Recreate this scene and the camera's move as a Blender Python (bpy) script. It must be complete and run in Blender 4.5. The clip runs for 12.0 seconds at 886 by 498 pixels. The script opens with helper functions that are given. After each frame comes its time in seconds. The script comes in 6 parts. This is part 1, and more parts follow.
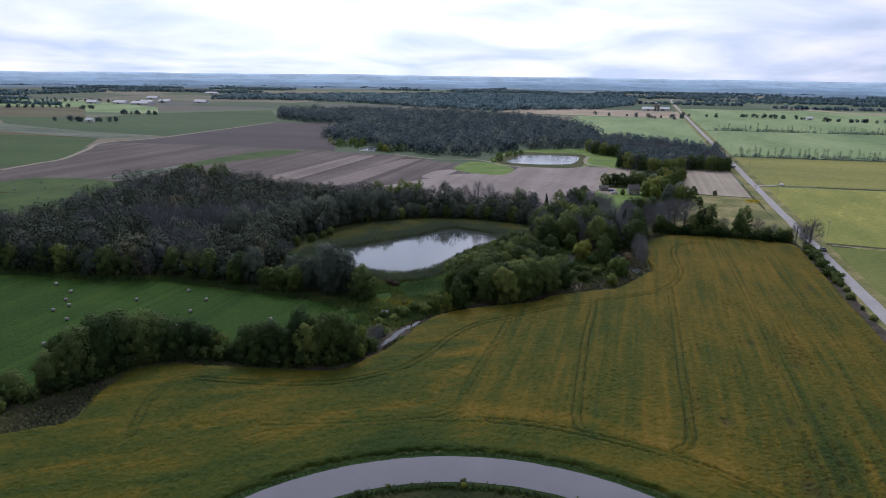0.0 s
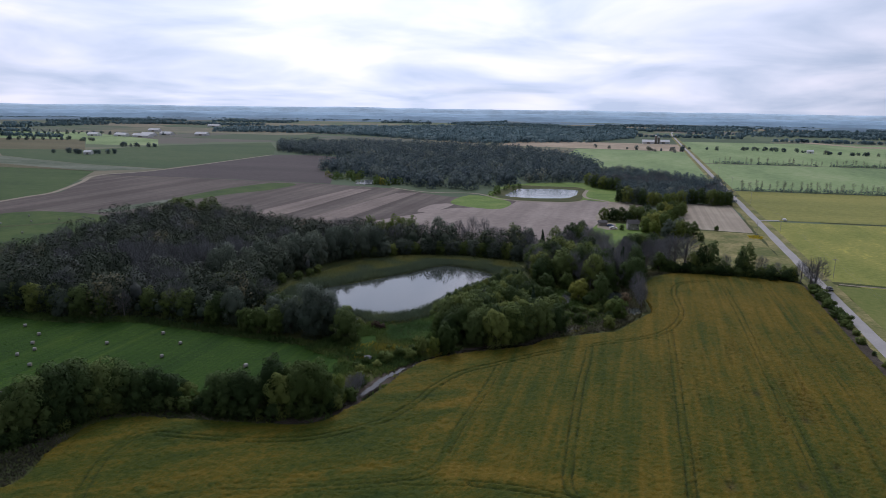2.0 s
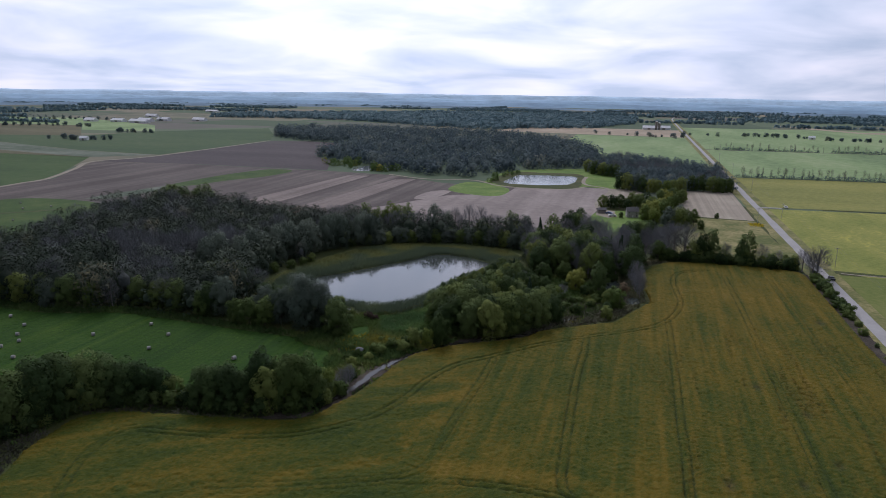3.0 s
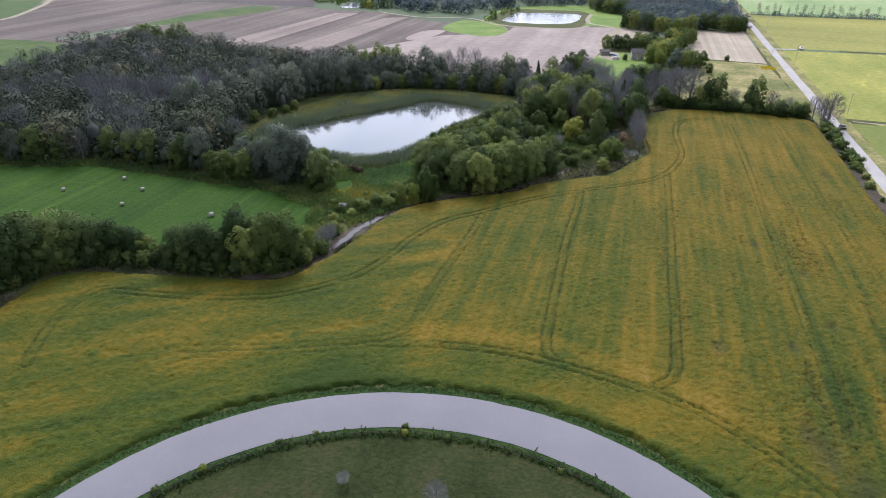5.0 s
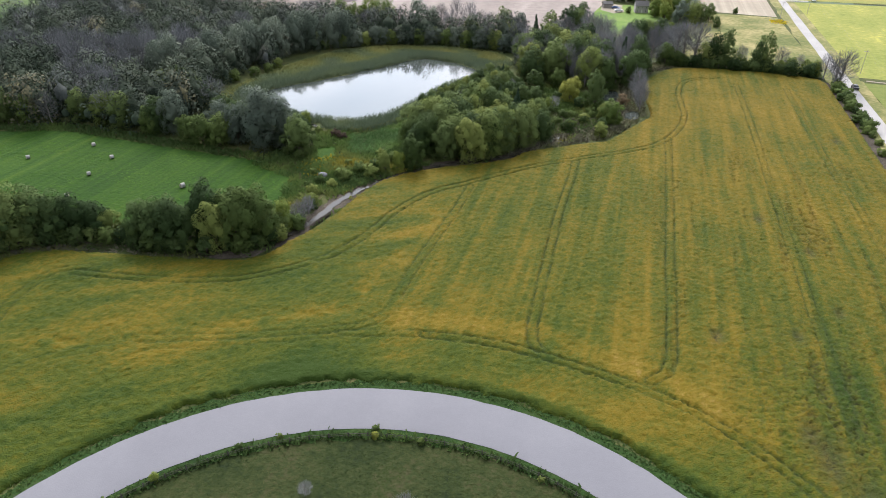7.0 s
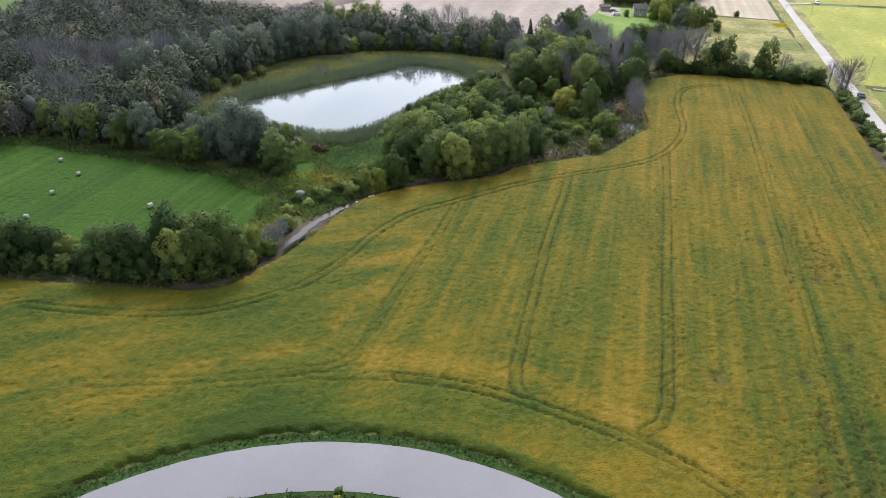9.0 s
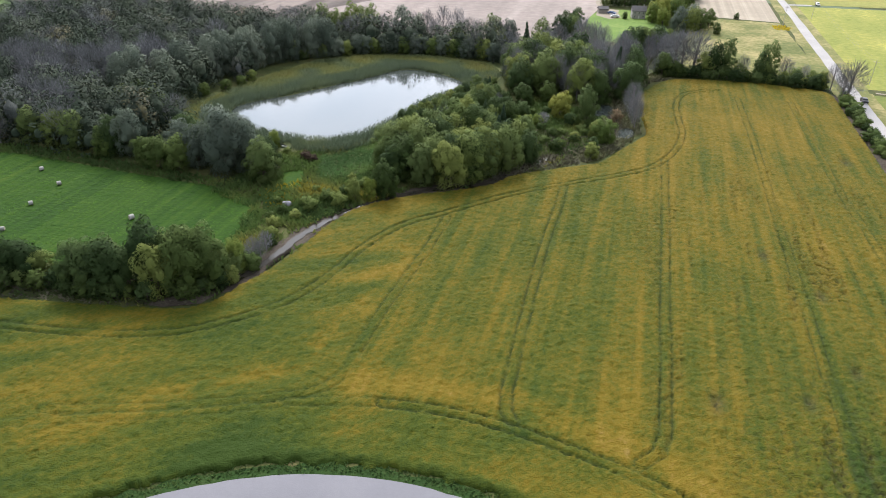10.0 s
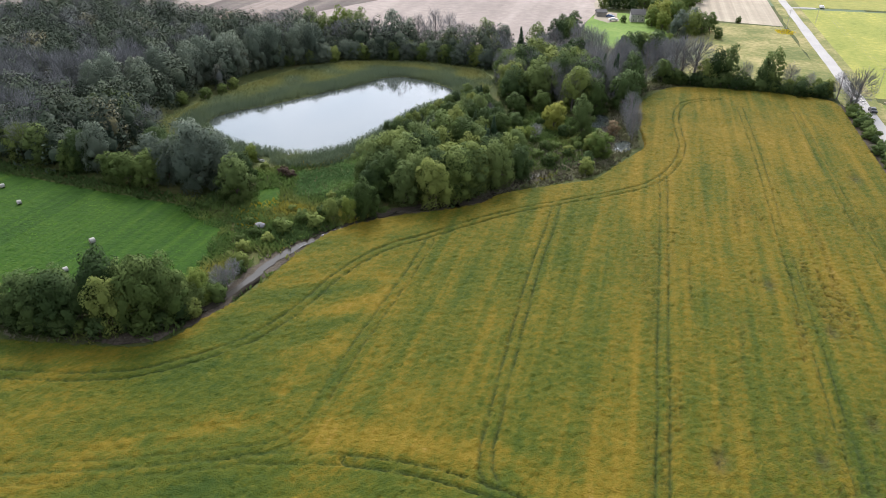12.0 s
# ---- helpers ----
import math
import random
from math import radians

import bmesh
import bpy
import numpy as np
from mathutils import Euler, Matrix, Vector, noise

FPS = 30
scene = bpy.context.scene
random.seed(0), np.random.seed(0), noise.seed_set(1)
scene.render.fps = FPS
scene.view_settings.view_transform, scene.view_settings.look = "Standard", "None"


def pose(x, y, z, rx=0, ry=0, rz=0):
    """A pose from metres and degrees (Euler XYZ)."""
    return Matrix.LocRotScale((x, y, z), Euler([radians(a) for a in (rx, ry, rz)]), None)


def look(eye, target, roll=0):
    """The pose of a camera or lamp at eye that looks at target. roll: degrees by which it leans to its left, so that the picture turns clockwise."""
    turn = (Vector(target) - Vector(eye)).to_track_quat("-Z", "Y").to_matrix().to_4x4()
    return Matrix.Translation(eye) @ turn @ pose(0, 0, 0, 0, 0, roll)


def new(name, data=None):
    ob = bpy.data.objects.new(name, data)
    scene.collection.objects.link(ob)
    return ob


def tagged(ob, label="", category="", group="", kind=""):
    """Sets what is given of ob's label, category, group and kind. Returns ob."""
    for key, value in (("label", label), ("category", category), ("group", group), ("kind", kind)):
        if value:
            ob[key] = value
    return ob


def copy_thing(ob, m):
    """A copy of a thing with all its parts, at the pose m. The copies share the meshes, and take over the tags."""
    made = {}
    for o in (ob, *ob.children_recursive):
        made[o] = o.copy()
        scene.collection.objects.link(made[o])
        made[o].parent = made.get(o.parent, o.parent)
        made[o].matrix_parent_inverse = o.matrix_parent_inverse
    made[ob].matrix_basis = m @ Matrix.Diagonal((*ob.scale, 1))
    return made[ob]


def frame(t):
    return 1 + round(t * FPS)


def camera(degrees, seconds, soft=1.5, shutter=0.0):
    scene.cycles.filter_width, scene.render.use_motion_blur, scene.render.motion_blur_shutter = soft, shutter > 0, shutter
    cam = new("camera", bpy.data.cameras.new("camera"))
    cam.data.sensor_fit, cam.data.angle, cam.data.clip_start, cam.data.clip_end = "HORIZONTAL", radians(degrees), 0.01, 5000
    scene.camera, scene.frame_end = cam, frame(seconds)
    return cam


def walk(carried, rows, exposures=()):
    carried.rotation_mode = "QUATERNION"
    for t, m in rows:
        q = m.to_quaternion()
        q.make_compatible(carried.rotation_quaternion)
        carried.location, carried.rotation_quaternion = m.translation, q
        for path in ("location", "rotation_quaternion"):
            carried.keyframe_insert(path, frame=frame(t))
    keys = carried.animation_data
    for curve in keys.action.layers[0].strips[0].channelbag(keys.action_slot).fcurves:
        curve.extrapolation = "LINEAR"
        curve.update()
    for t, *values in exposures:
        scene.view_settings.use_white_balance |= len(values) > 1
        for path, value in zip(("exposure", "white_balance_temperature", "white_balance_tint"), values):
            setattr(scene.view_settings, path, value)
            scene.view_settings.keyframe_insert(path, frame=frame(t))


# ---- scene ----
# ---------------------------------------------------------------- camera
cam = camera(66.5, 12.0, soft=0.8)
PATH = [
    (0, (-78.83, -0.13, 72.47), (-105.36, 92.91, 47.19), 0.79),
    (0.5, (-78.43, 2.86, 72.62), (-105.16, 96.06, 48.14), 0.80),
    (1, (-78.07, 5.83, 72.75), (-105.06, 99.44, 50.22), 0.82),
    (1.5, (-77.75, 8.72, 72.85), (-104.91, 102.67, 51.98), 0.84),
    (2, (-77.44, 11.61, 72.90), (-104.64, 105.56, 52.10), 0.85),
    (2.5, (-77.16, 14.35, 72.94), (-104.43, 108.23, 51.93), 0.87),
    (2.7, (-77.05, 15.40, 72.95), (-104.26, 109.19, 51.47), 0.87),
    (4.3, (-77.12, 23.81, 71.95), (-102.82, 114.09, 37.46), 0.9),
    (4.5, (-77.04, 24.89, 71.91), (-102.44, 114.29, 35.01), 0.9),
    (5, (-76.88, 27.82, 71.84), (-101.28, 114.14, 27.63), 0.9),
    (5.5, (-76.72, 30.66, 71.83), (-100.32, 114.16, 22.12), 0.9),
    (6, (-76.50, 33.59, 71.87), (-100.04, 116.78, 21.63), 0.9),
    (6.5, (-76.27, 36.35, 71.93), (-99.87, 119.49, 21.63), 0.9),
    (7, (-76.03, 39.32, 72.00), (-99.68, 122.47, 21.74), 0.9),
    (9, (-75.31, 51.19, 72.14), (-99.06, 134.26, 21.78), 0.8),
    (9.5, (-75.16, 54.21, 72.11), (-98.91, 137.25, 21.72), 0.8),
    (10, (-75.06, 57.36, 72.08), (-98.76, 140.45, 21.73), 0.8),
    (10.5, (-74.98, 60.38, 72.03), (-98.72, 143.40, 21.60), 0.8),
    (11, (-74.83, 63.49, 72.00), (-98.63, 146.51, 21.58), 0.7),
    (11.5, (-74.72, 66.51, 71.98), (-98.53, 149.52, 21.57), 0.7),
    (12, (-74.70, 69.52, 71.96), (-98.45, 152.53, 21.51), 0.8),
]
EXPOSURES = [(0.0, -0.27, 5750, 24), (0.6, -0.37, 5780, 24), (1.4, -0.5, 5850, 23), (2.7, -0.5, 5850, 23), (4.3, 0.3, 5550, 28), (4.7, 0.65, 5800, 25), (5.3, 1.0, 6120, 20), (5.8, 1.15, 6300, 17), (12.0, 1.15, 6300, 17)]
walk(cam, [(t, look(e, g, r)) for t, e, g, r in PATH], EXPOSURES)

# ---------------------------------------------------------------- sky and sun
SUN_EL, SUN_AZ = radians(42), radians(-22)      # azimuth from +y towards +x
SUN_DIR = Vector((math.sin(SUN_AZ) * math.cos(SUN_EL), math.cos(SUN_AZ) * math.cos(SUN_EL), math.sin(SUN_EL)))


def nodes_of(tree):
    tree.nodes.clear()

    def add(kind, **kw):
        n = tree.nodes.new(kind)
        for k, v in kw.items():
            if k == "operation":
                n.operation = v
            elif k == "blend":
                n.blend_type = v
            elif k == "data_type":
                n.data_type = v
        return n
    return add


def build_world():
    w = bpy.data.worlds.new("sky")
    scene.world = w
    w.use_nodes = True
    t = w.node_tree
    add, ln = nodes_of(t), t.links.new
    out, bg = add("ShaderNodeOutputWorld"), add("ShaderNodeBackground")
    sky = add("ShaderNodeTexSky")
    sky.sky_type, sky.sun_disc, sky.sun_elevation, sky.sun_rotation = "NISHITA", False, SUN_EL, SUN_AZ
    dim = add("ShaderNodeMix", data_type="RGBA", blend="MULTIPLY")
    dim.inputs["Factor"].default_value = 1
    dim.inputs["B"].default_value = (0.11, 0.11, 0.11, 1)
    ln(sky.outputs["Color"], dim.inputs["A"])
    co, sep = add("ShaderNodeTexCoord"), add("ShaderNodeSeparateXYZ")
    ln(co.outputs["Generated"], sep.inputs[0])
    # cloud deck seen in perspective: direction divided by its height
    up = add("ShaderNodeMath", operation="ABSOLUTE")
    ln(sep.outputs["Z"], up.inputs[0])
    upb = add("ShaderNodeMath", operation="ADD")
    upb.inputs[1].default_value = 0.18
    ln(up.outputs[0], upb.inputs[0])
    px, py = add("ShaderNodeMath", operation="DIVIDE"), add("ShaderNodeMath", operation="DIVIDE")
    ln(sep.outputs["X"], px.inputs[0]); ln(upb.outputs[0], px.inputs[1])
    ln(sep.outputs["Y"], py.inputs[0]); ln(upb.outputs[0], py.inputs[1])
    cv = add("ShaderNodeCombineXYZ")
    ln(px.outputs[0], cv.inputs[0]); ln(py.outputs[0], cv.inputs[1])
    n1 = add("ShaderNodeTexNoise")
    n1.inputs["Scale"].default_value, n1.inputs["Detail"].default_value, n1.inputs["Roughness"].default_value = 0.95, 5, 0.5
    n1.inputs["Distortion"].default_value = 0.4
    ln(cv.outputs[0], n1.inputs["Vector"])
    ramp = add("ShaderNodeValToRGB")
    e = ramp.color_ramp.elements
    e[0].position, e[0].color = 0.36, (0.56, 0.655, 0.735, 1)
    e[1].position, e[1].color = 0.64, (1.0, 1.0, 1.0, 1)
    m = e.new(0.50); m.color = (0.77, 0.83, 0.875, 1)
    ln(n1.outputs["Fac"], ramp.inputs[0])
    # thin places let blue sky in
    n2 = add("ShaderNodeTexNoise")
    n2.inputs["Scale"].default_value, n2.inputs["Detail"].default_value = 0.22, 4
    ln(cv.outputs[0], n2.inputs["Vector"])
    cover = add("ShaderNodeMapRange")
    cover.inputs["From Min"].default_value, cover.inputs["From Max"].default_value = 0.30, 0.44
    cover.inputs["To Min"].default_value, cover.inputs["To Max"].default_value = 0.72, 1.0
    ln(n2.outputs["Fac"], cover.inputs["Value"])
    # the veiled sun brightens the clouds round it
    dot = add("ShaderNodeVectorMath", operation="DOT_PRODUCT")
    dot.inputs[1].default_value = SUN_DIR
    ln(co.outputs["Generated"], dot.inputs[0])
    glow = add("ShaderNodeMapRange")
    glow.interpolation_type = "SMOOTHSTEP"
    glow.inputs["From Min"].default_value, glow.inputs["From Max"].default_value = 0.45, 1.0
    glow.inputs["To Min"].default_value, glow.inputs["To Max"].default_value = 0.95, 1.9
    ln(dot.outputs["Value"], glow.inputs["Value"])
    # the deck overhead is thick and grey, thinner and brighter far off
    thick = add("ShaderNodeMapRange")
    thick.interpolation_type = "SMOOTHSTEP"
    thick.inputs["From Min"].default_value, thick.inputs["From Max"].default_value = 0.30, 0.80
    thick.inputs["To Min"].default_value, thick.inputs["To Max"].default_value = 1.0, 0.50
    ln(up.outputs[0], thick.inputs["Value"])
    # and greyer on the side away from the sun
    away = add("ShaderNodeMapRange")
    away.interpolation_type = "SMOOTHSTEP"
    away.inputs["From Min"].default_value, away.inputs["From Max"].default_value = -0.8, 0.65
    away.inputs["To Min"].default_value, away.inputs["To Max"].default_value = 0.42, 1.0
    ln(dot.outputs["Value"], away.inputs["Value"])
    half = add("ShaderNodeMath", operation="MULTIPLY")
    ln(glow.outputs[0], half.inputs[0]); ln(away.outputs[0], half.inputs[1])
    both = add("ShaderNodeMath", operation="MULTIPLY")
    ln(half.outputs[0], both.inputs[0]); ln(thick.outputs[0], both.inputs[1])
    lit = add("ShaderNodeVectorMath", operation="SCALE")
    ln(ramp.outputs[0], lit.inputs[0]); ln(both.outputs[0], lit.inputs["Scale"])
    mix = add("ShaderNodeMix", data_type="RGBA")
    ln(cover.outputs[0], mix.inputs["Factor"])
    ln(dim.outputs["Result"], mix.inputs["A"]); ln(lit.outputs[0], mix.inputs["B"])
    ln(mix.outputs["Result"], bg.inputs["Color"])
    bg.inputs["Strength"].default_value = 1.0
    ln(bg.outputs[0], out.inputs[0])


build_world()
sun = new("sun", bpy.data.lights.new("sun", "SUN"))
sun.data.energy, sun.data.angle, sun.data.color = 2.4, radians(22), (1.0, 0.95, 0.86)
sun.matrix_world = look((0, 0, 300), Vector((0, 0, 300)) - SUN_DIR)


# ---------------------------------------------------------------- materials
def ramp_node(add, stops):
    r = add("ShaderNodeValToRGB")
    e = r.color_ramp.elements
    e[0].position, e[0].color = stops[0][0], (*stops[0][1], 1)
    e[1].position, e[1].color = stops[-1][0], (*stops[-1][1], 1)
    for p, c in stops[1:-1]:
        x = e.new(p)
        x.color = (*c, 1)
    return r


def earth(name, stops, coarse=0.02, fine=0.6, weight=0.6, stretch=(1, 1, 1), turn=0.0, rough=0.95, bump=0.4, bump_scale=2.0, spec=0.15):
    """Soil, grass, crops: colour from coarse and fine noise in metres, with relief."""
    mt = bpy.data.materials.new(name)
    mt.use_nodes = True
    t = mt.node_tree
    add, ln = nodes_of(t), t.links.new
    out, b = add("ShaderNodeOutputMaterial"), add("ShaderNodeBsdfPrincipled")
    ln(b.outputs[0], out.inputs[0])
    co, mp = add("ShaderNodeTexCoord"), add("ShaderNodeMapping")
    mp.inputs["Rotation"].default_value = (0, 0, turn)
    mp.inputs["Scale"].default_value = stretch
    ln(co.outputs["Object"], mp.inputs[0])
    a, f = add("ShaderNodeTexNoise"), add("ShaderNodeTexNoise")
    for n, s in ((a, coarse), (f, fine)):
        n.inputs["Scale"].default_value, n.inputs["Detail"].default_value, n.inputs["Roughness"].default_value = s, 6, 0.6
    ln(mp.outputs[0], a.inputs["Vector"]); ln(co.outputs["Object"], f.inputs["Vector"])
    mx = add("ShaderNodeMix", data_type="FLOAT")
    mx.inputs["Factor"].default_value = 1 - weight
    ln(a.outputs["Fac"], mx.inputs["A"]); ln(f.outputs["Fac"], mx.inputs["B"])
    r = ramp_node(add, stops)
    ln(mx.outputs["Result"], r.inputs[0]); ln(r.outputs[0], b.inputs["Base Color"])
    b.inputs["Roughness"].default_value, b.inputs["Specular IOR Level"].default_value = rough, spec
    if bump:
        h, bp = add("ShaderNodeTexNoise"), add("ShaderNodeBump")
        h.inputs["Scale"].default_value, h.inputs["Detail"].default_value = bump_scale, 5
        ln(co.outputs["Object"], h.inputs["Vector"])
        bp.inputs["Strength"].default_value, bp.inputs["Distance"].default_value = bump, 0.3
        ln(h.outputs["Fac"], bp.inputs["Height"]); ln(bp.outputs[0], b.inputs["Normal"])
    return mt


def striped(name, stops, width, turn, share=0.6, **kw):
    """A worked field: broad bands of one pass each, over the earth colours."""
    mt = earth(name, stops, **kw)
    t = mt.node_tree
    add_, ln = t.nodes.new, t.links.new
    b = next(n for n in t.nodes if n.type == "BSDF_PRINCIPLED")
    r = next(n for n in t.nodes if n.type == "VALTORGB")
    mixn = next(n for n in t.nodes if n.type == "MIX")
    co = next(n for n in t.nodes if n.type == "TEX_COORD")
    mp = add_("ShaderNodeMapping")
    mp.inputs["Rotation"].default_value = (0, 0, turn)
    mp.inputs["Scale"].default_value = (1 / width, 0.0015, 1)
    ln(co.outputs["Object"], mp.inputs[0])
    n = add_("ShaderNodeTexNoise")
    n.inputs["Scale"].default_value, n.inputs["Detail"].default_value, n.inputs["Roughness"].default_value = 1.0, 2.5, 0.7
    ln(mp.outputs[0], n.inputs["Vector"])
    mm = add_("ShaderNodeMix")
    mm.data_type = "FLOAT"
    mm.inputs["Factor"].default_value = share
    ln(mixn.outputs["Result"], mm.inputs["A"]); ln(n.outputs["Fac"], mm.inputs["B"])
    ln(mm.outputs["Result"], r.inputs[0])
    return mt


def leafy(name, stops, joined=False, rough=0.65, glow=0.12):
    """Foliage: colour differs from tree to tree and from leaf clump to leaf clump; some light passes through."""
    mt = bpy.data.materials.new(name)
    mt.use_nodes = True
    t = mt.node_tree
    add, ln = nodes_of(t), t.links.new
    out, b = add("ShaderNodeOutputMaterial"), add("ShaderNodeBsdfPrincipled")
    geo = add("ShaderNodeNewGeometry")
    if joined:
        tree_rand = add("ShaderNodeAttribute")
        tree_rand.attribute_name = "tint"
        source = tree_rand.outputs["Fac"]
    else:
        tree_rand = add("ShaderNodeObjectInfo")
        source = tree_rand.outputs["Random"]
    mx = add("ShaderNodeMix", data_type="FLOAT")
    mx.inputs["Factor"].default_value = 0.06 if joined else 0.10
    ln(source, mx.inputs["A"]); ln(geo.outputs["Random Per Island"], mx.inputs["B"])
    r = ramp_node(add, stops)
    ln(mx.outputs["Result"], r.inputs[0])
    ln(r.outputs[0], b.inputs["Base Color"])
    b.inputs["Roughness"].default_value, b.inputs["Specular IOR Level"].default_value = rough, 0.03
    # twigs and leaves too small to be meshes
    co, lump, bp = add("ShaderNodeTexCoord"), add("ShaderNodeTexNoise"), add("ShaderNodeBump")
    lump.inputs["Scale"].default_value, lump.inputs["Detail"].default_value = 1.6, 4
    bp.inputs["Strength"].default_value, bp.inputs["Distance"].default_value = 0.38, 0.5
    ln(co.outputs["Object"], lump.inputs["Vector"]); ln(lump.outputs["Fac"], bp.inputs["Height"]); ln(bp.outputs[0], b.inputs["Normal"])
    tr, ms = add("ShaderNodeBsdfTranslucent"), add("ShaderNodeMixShader")
    ln(r.outputs[0], tr.inputs[0])
    ms.inputs[0].default_value = glow
    ln(b.outputs[0], ms.inputs[1]); ln(tr.outputs[0], ms.inputs[2]); ln(ms.outputs[0], out.inputs[0])
    return mt


def plain(name, col, rough=0.7, metal=0.0, vary=0.25, scale=2.0, spec=0.3):
    k = 1 - vary
    mt = earth(name, [(0.3, tuple(c * k for c in col)), (0.7, tuple(min(1, c * (1 + vary * 0.6)) for c in col))], coarse=scale * 0.2, fine=scale * 3, rough=rough, bump=0.1, bump_scale=scale * 4, spec=spec)
    next(n for n in mt.node_tree.nodes if n.type == "BSDF_PRINCIPLED").inputs["Metallic"].default_value = metal
    return mt


def patchwork(name):
    """Distant farmland: squarish fields of grass, crops, stubble and soil, each its own colour."""
    mt = bpy.data.materials.new(name)
    mt.use_nodes = True
    t = mt.node_tree
    add, ln = nodes_of(t), t.links.new
    out, b = add("ShaderNodeOutputMaterial"), add("ShaderNodeBsdfPrincipled")
    ln(b.outputs[0], out.inputs[0])
    co, mp, vo, n = add("ShaderNodeTexCoord"), add("ShaderNodeMapping"), add("ShaderNodeTexVoronoi"), add("ShaderNodeTexNoise")
    mp.inputs["Scale"].default_value = (0.0035, 0.0048, 1)
    vo.distance = "CHEBYCHEV"
    vo.inputs["Scale"].default_value, vo.inputs["Randomness"].default_value = 1.0, 0.75
    n.inputs["Scale"].default_value, n.inputs["Detail"].default_value = 0.02, 6
    ln(co.outputs["Object"], mp.inputs[0]); ln(mp.outputs[0], vo.inputs["Vector"]); ln(co.outputs["Object"], n.inputs["Vector"])
    sp, mx = add("ShaderNodeSeparateColor"), add("ShaderNodeMix", data_type="FLOAT")
    ln(vo.outputs["Color"], sp.inputs[0])
    mx.inputs["Factor"].default_value = 0.22
    ln(sp.outputs[0], mx.inputs["A"]); ln(n.outputs["Fac"], mx.inputs["B"])
    r = ramp_node(add, [(0.15, (0.075, 0.110, 0.065)), (0.35, (0.105, 0.145, 0.085)), (0.5, (0.125, 0.155, 0.095)), (0.62, (0.21, 0.185, 0.13)), (0.75, (0.080, 0.115, 0.075)), (0.9, (0.14, 0.13, 0.11))])
    ln(mx.outputs["Result"], r.inputs[0]); ln(r.outputs[0], b.inputs["Base Color"])
    b.inputs["Roughness"].default_value, b.inputs["Specular IOR Level"].default_value = 0.95, 0.1
    return mt


def water(name, deep, ripple=0.02, scale=0.8, rough=0.04, ior=1.33):
    mt = bpy.data.materials.new(name)
    mt.use_nodes = True
    t = mt.node_tree
    add, ln = nodes_of(t), t.links.new
    out, b = add("ShaderNodeOutputMaterial"), add("ShaderNodeBsdfPrincipled")
    ln(b.outputs[0], out.inputs[0])
    b.inputs["Base Color"].default_value = (*deep, 1)
    b.inputs["IOR"].default_value = ior
    co, n, bp, n2, mr = add("ShaderNodeTexCoord"), add("ShaderNodeTexNoise"), add("ShaderNodeBump"), add("ShaderNodeTexNoise"), add("ShaderNodeMapRange")
    n.inputs["Scale"].default_value, n.inputs["Detail"].default_value = scale, 3
    n2.inputs["Scale"].default_value = 0.03
    mr.inputs["To Min"].default_value, mr.inputs["To Max"].default_value = rough * 0.4, rough * 2.5
    ln(co.outputs["Object"], n.inputs["Vector"]); ln(co.outputs["Object"], n2.inputs["Vector"])
    ln(n2.outputs["Fac"], mr.inputs["Value"]); ln(mr.outputs[0], b.inputs["Roughness"])
    bp.inputs["Strength"].default_value, bp.inputs["Distance"].default_value = ripple, 0.1
    ln(n.outputs["Fac"], bp.inputs["Height"]); ln(bp.outputs[0], b.inputs["Normal"])
    return mt


M_GROUND = patchwork("far_farmland")
M_MEADOW = earth("rough_meadow", [(0.32, (0.028, 0.039, 0.013)), (0.45, (0.048, 0.065, 0.020)), (0.55, (0.072, 0.080, 0.026)), (0.68, (0.112, 0.095, 0.044))], coarse=0.06, fine=0.9, bump=0.8, bump_scale=1.5)
M_BOG = earth("reedy_bog", [(0.34, (0.062, 0.082, 0.036)), (0.46, (0.090, 0.114, 0.048)), (0.56, (0.124, 0.138, 0.054)), (0.68, (0.165, 0.158, 0.060))], coarse=0.05, fine=0.8, bump=0.9, bump_scale=1.5)
M_PADDOCK = earth("paddock_grass", [(0.36, (0.012, 0.021, 0.007)), (0.45, (0.020, 0.031, 0.008)), (0.52, (0.029, 0.040, 0.011)), (0.58, (0.040, 0.044, 0.016)), (0.66, (0.048, 0.044, 0.023))], coarse=0.10, fine=1.1, weight=0.55, bump=0.9, bump_scale=1.4)
M_VERGE = earth("verge_grass", [(0.32, (0.013, 0.030, 0.008)), (0.5, (0.021, 0.050, 0.010)), (0.66, (0.038, 0.059, 0.018))], coarse=0.2, fine=1.6, bump=0.8)
M_FARHAY = earth("distant_pasture", [(0.38, (0.030, 0.065, 0.015)), (0.5, (0.048, 0.090, 0.020)), (0.62, (0.073, 0.108, 0.028))], coarse=0.05, fine=0.3, bump=0.3)
M_HAY = striped("mown_hay", [(0.36, (0.010, 0.036, 0.003)), (0.46, (0.017, 0.053, 0.004)), (0.54, (0.027, 0.070, 0.005)), (0.64, (0.048, 0.088, 0.008))], 2.4, radians(78), share=0.5, coarse=0.05, fine=0.8, weight=0.5, bump=0.9, bump_scale=1.5)
M_SOY = earth("ripening_soybeans", [(0.10, (0.026, 0.049, 0.006)), (0.32, (0.048, 0.066, 0.006)), (0.48, (0.079, 0.079, 0.007)), (0.64, (0.118, 0.094, 0.008)), (0.80, (0.152, 0.109, 0.011)), (1.0, (0.195, 0.136, 0.033))], coarse=0.5, fine=3.2, weight=0.4, stretch=(1.6, 0.7, 1), bump=0.85, bump_scale=4.5, rough=0.88, spec=0.13)
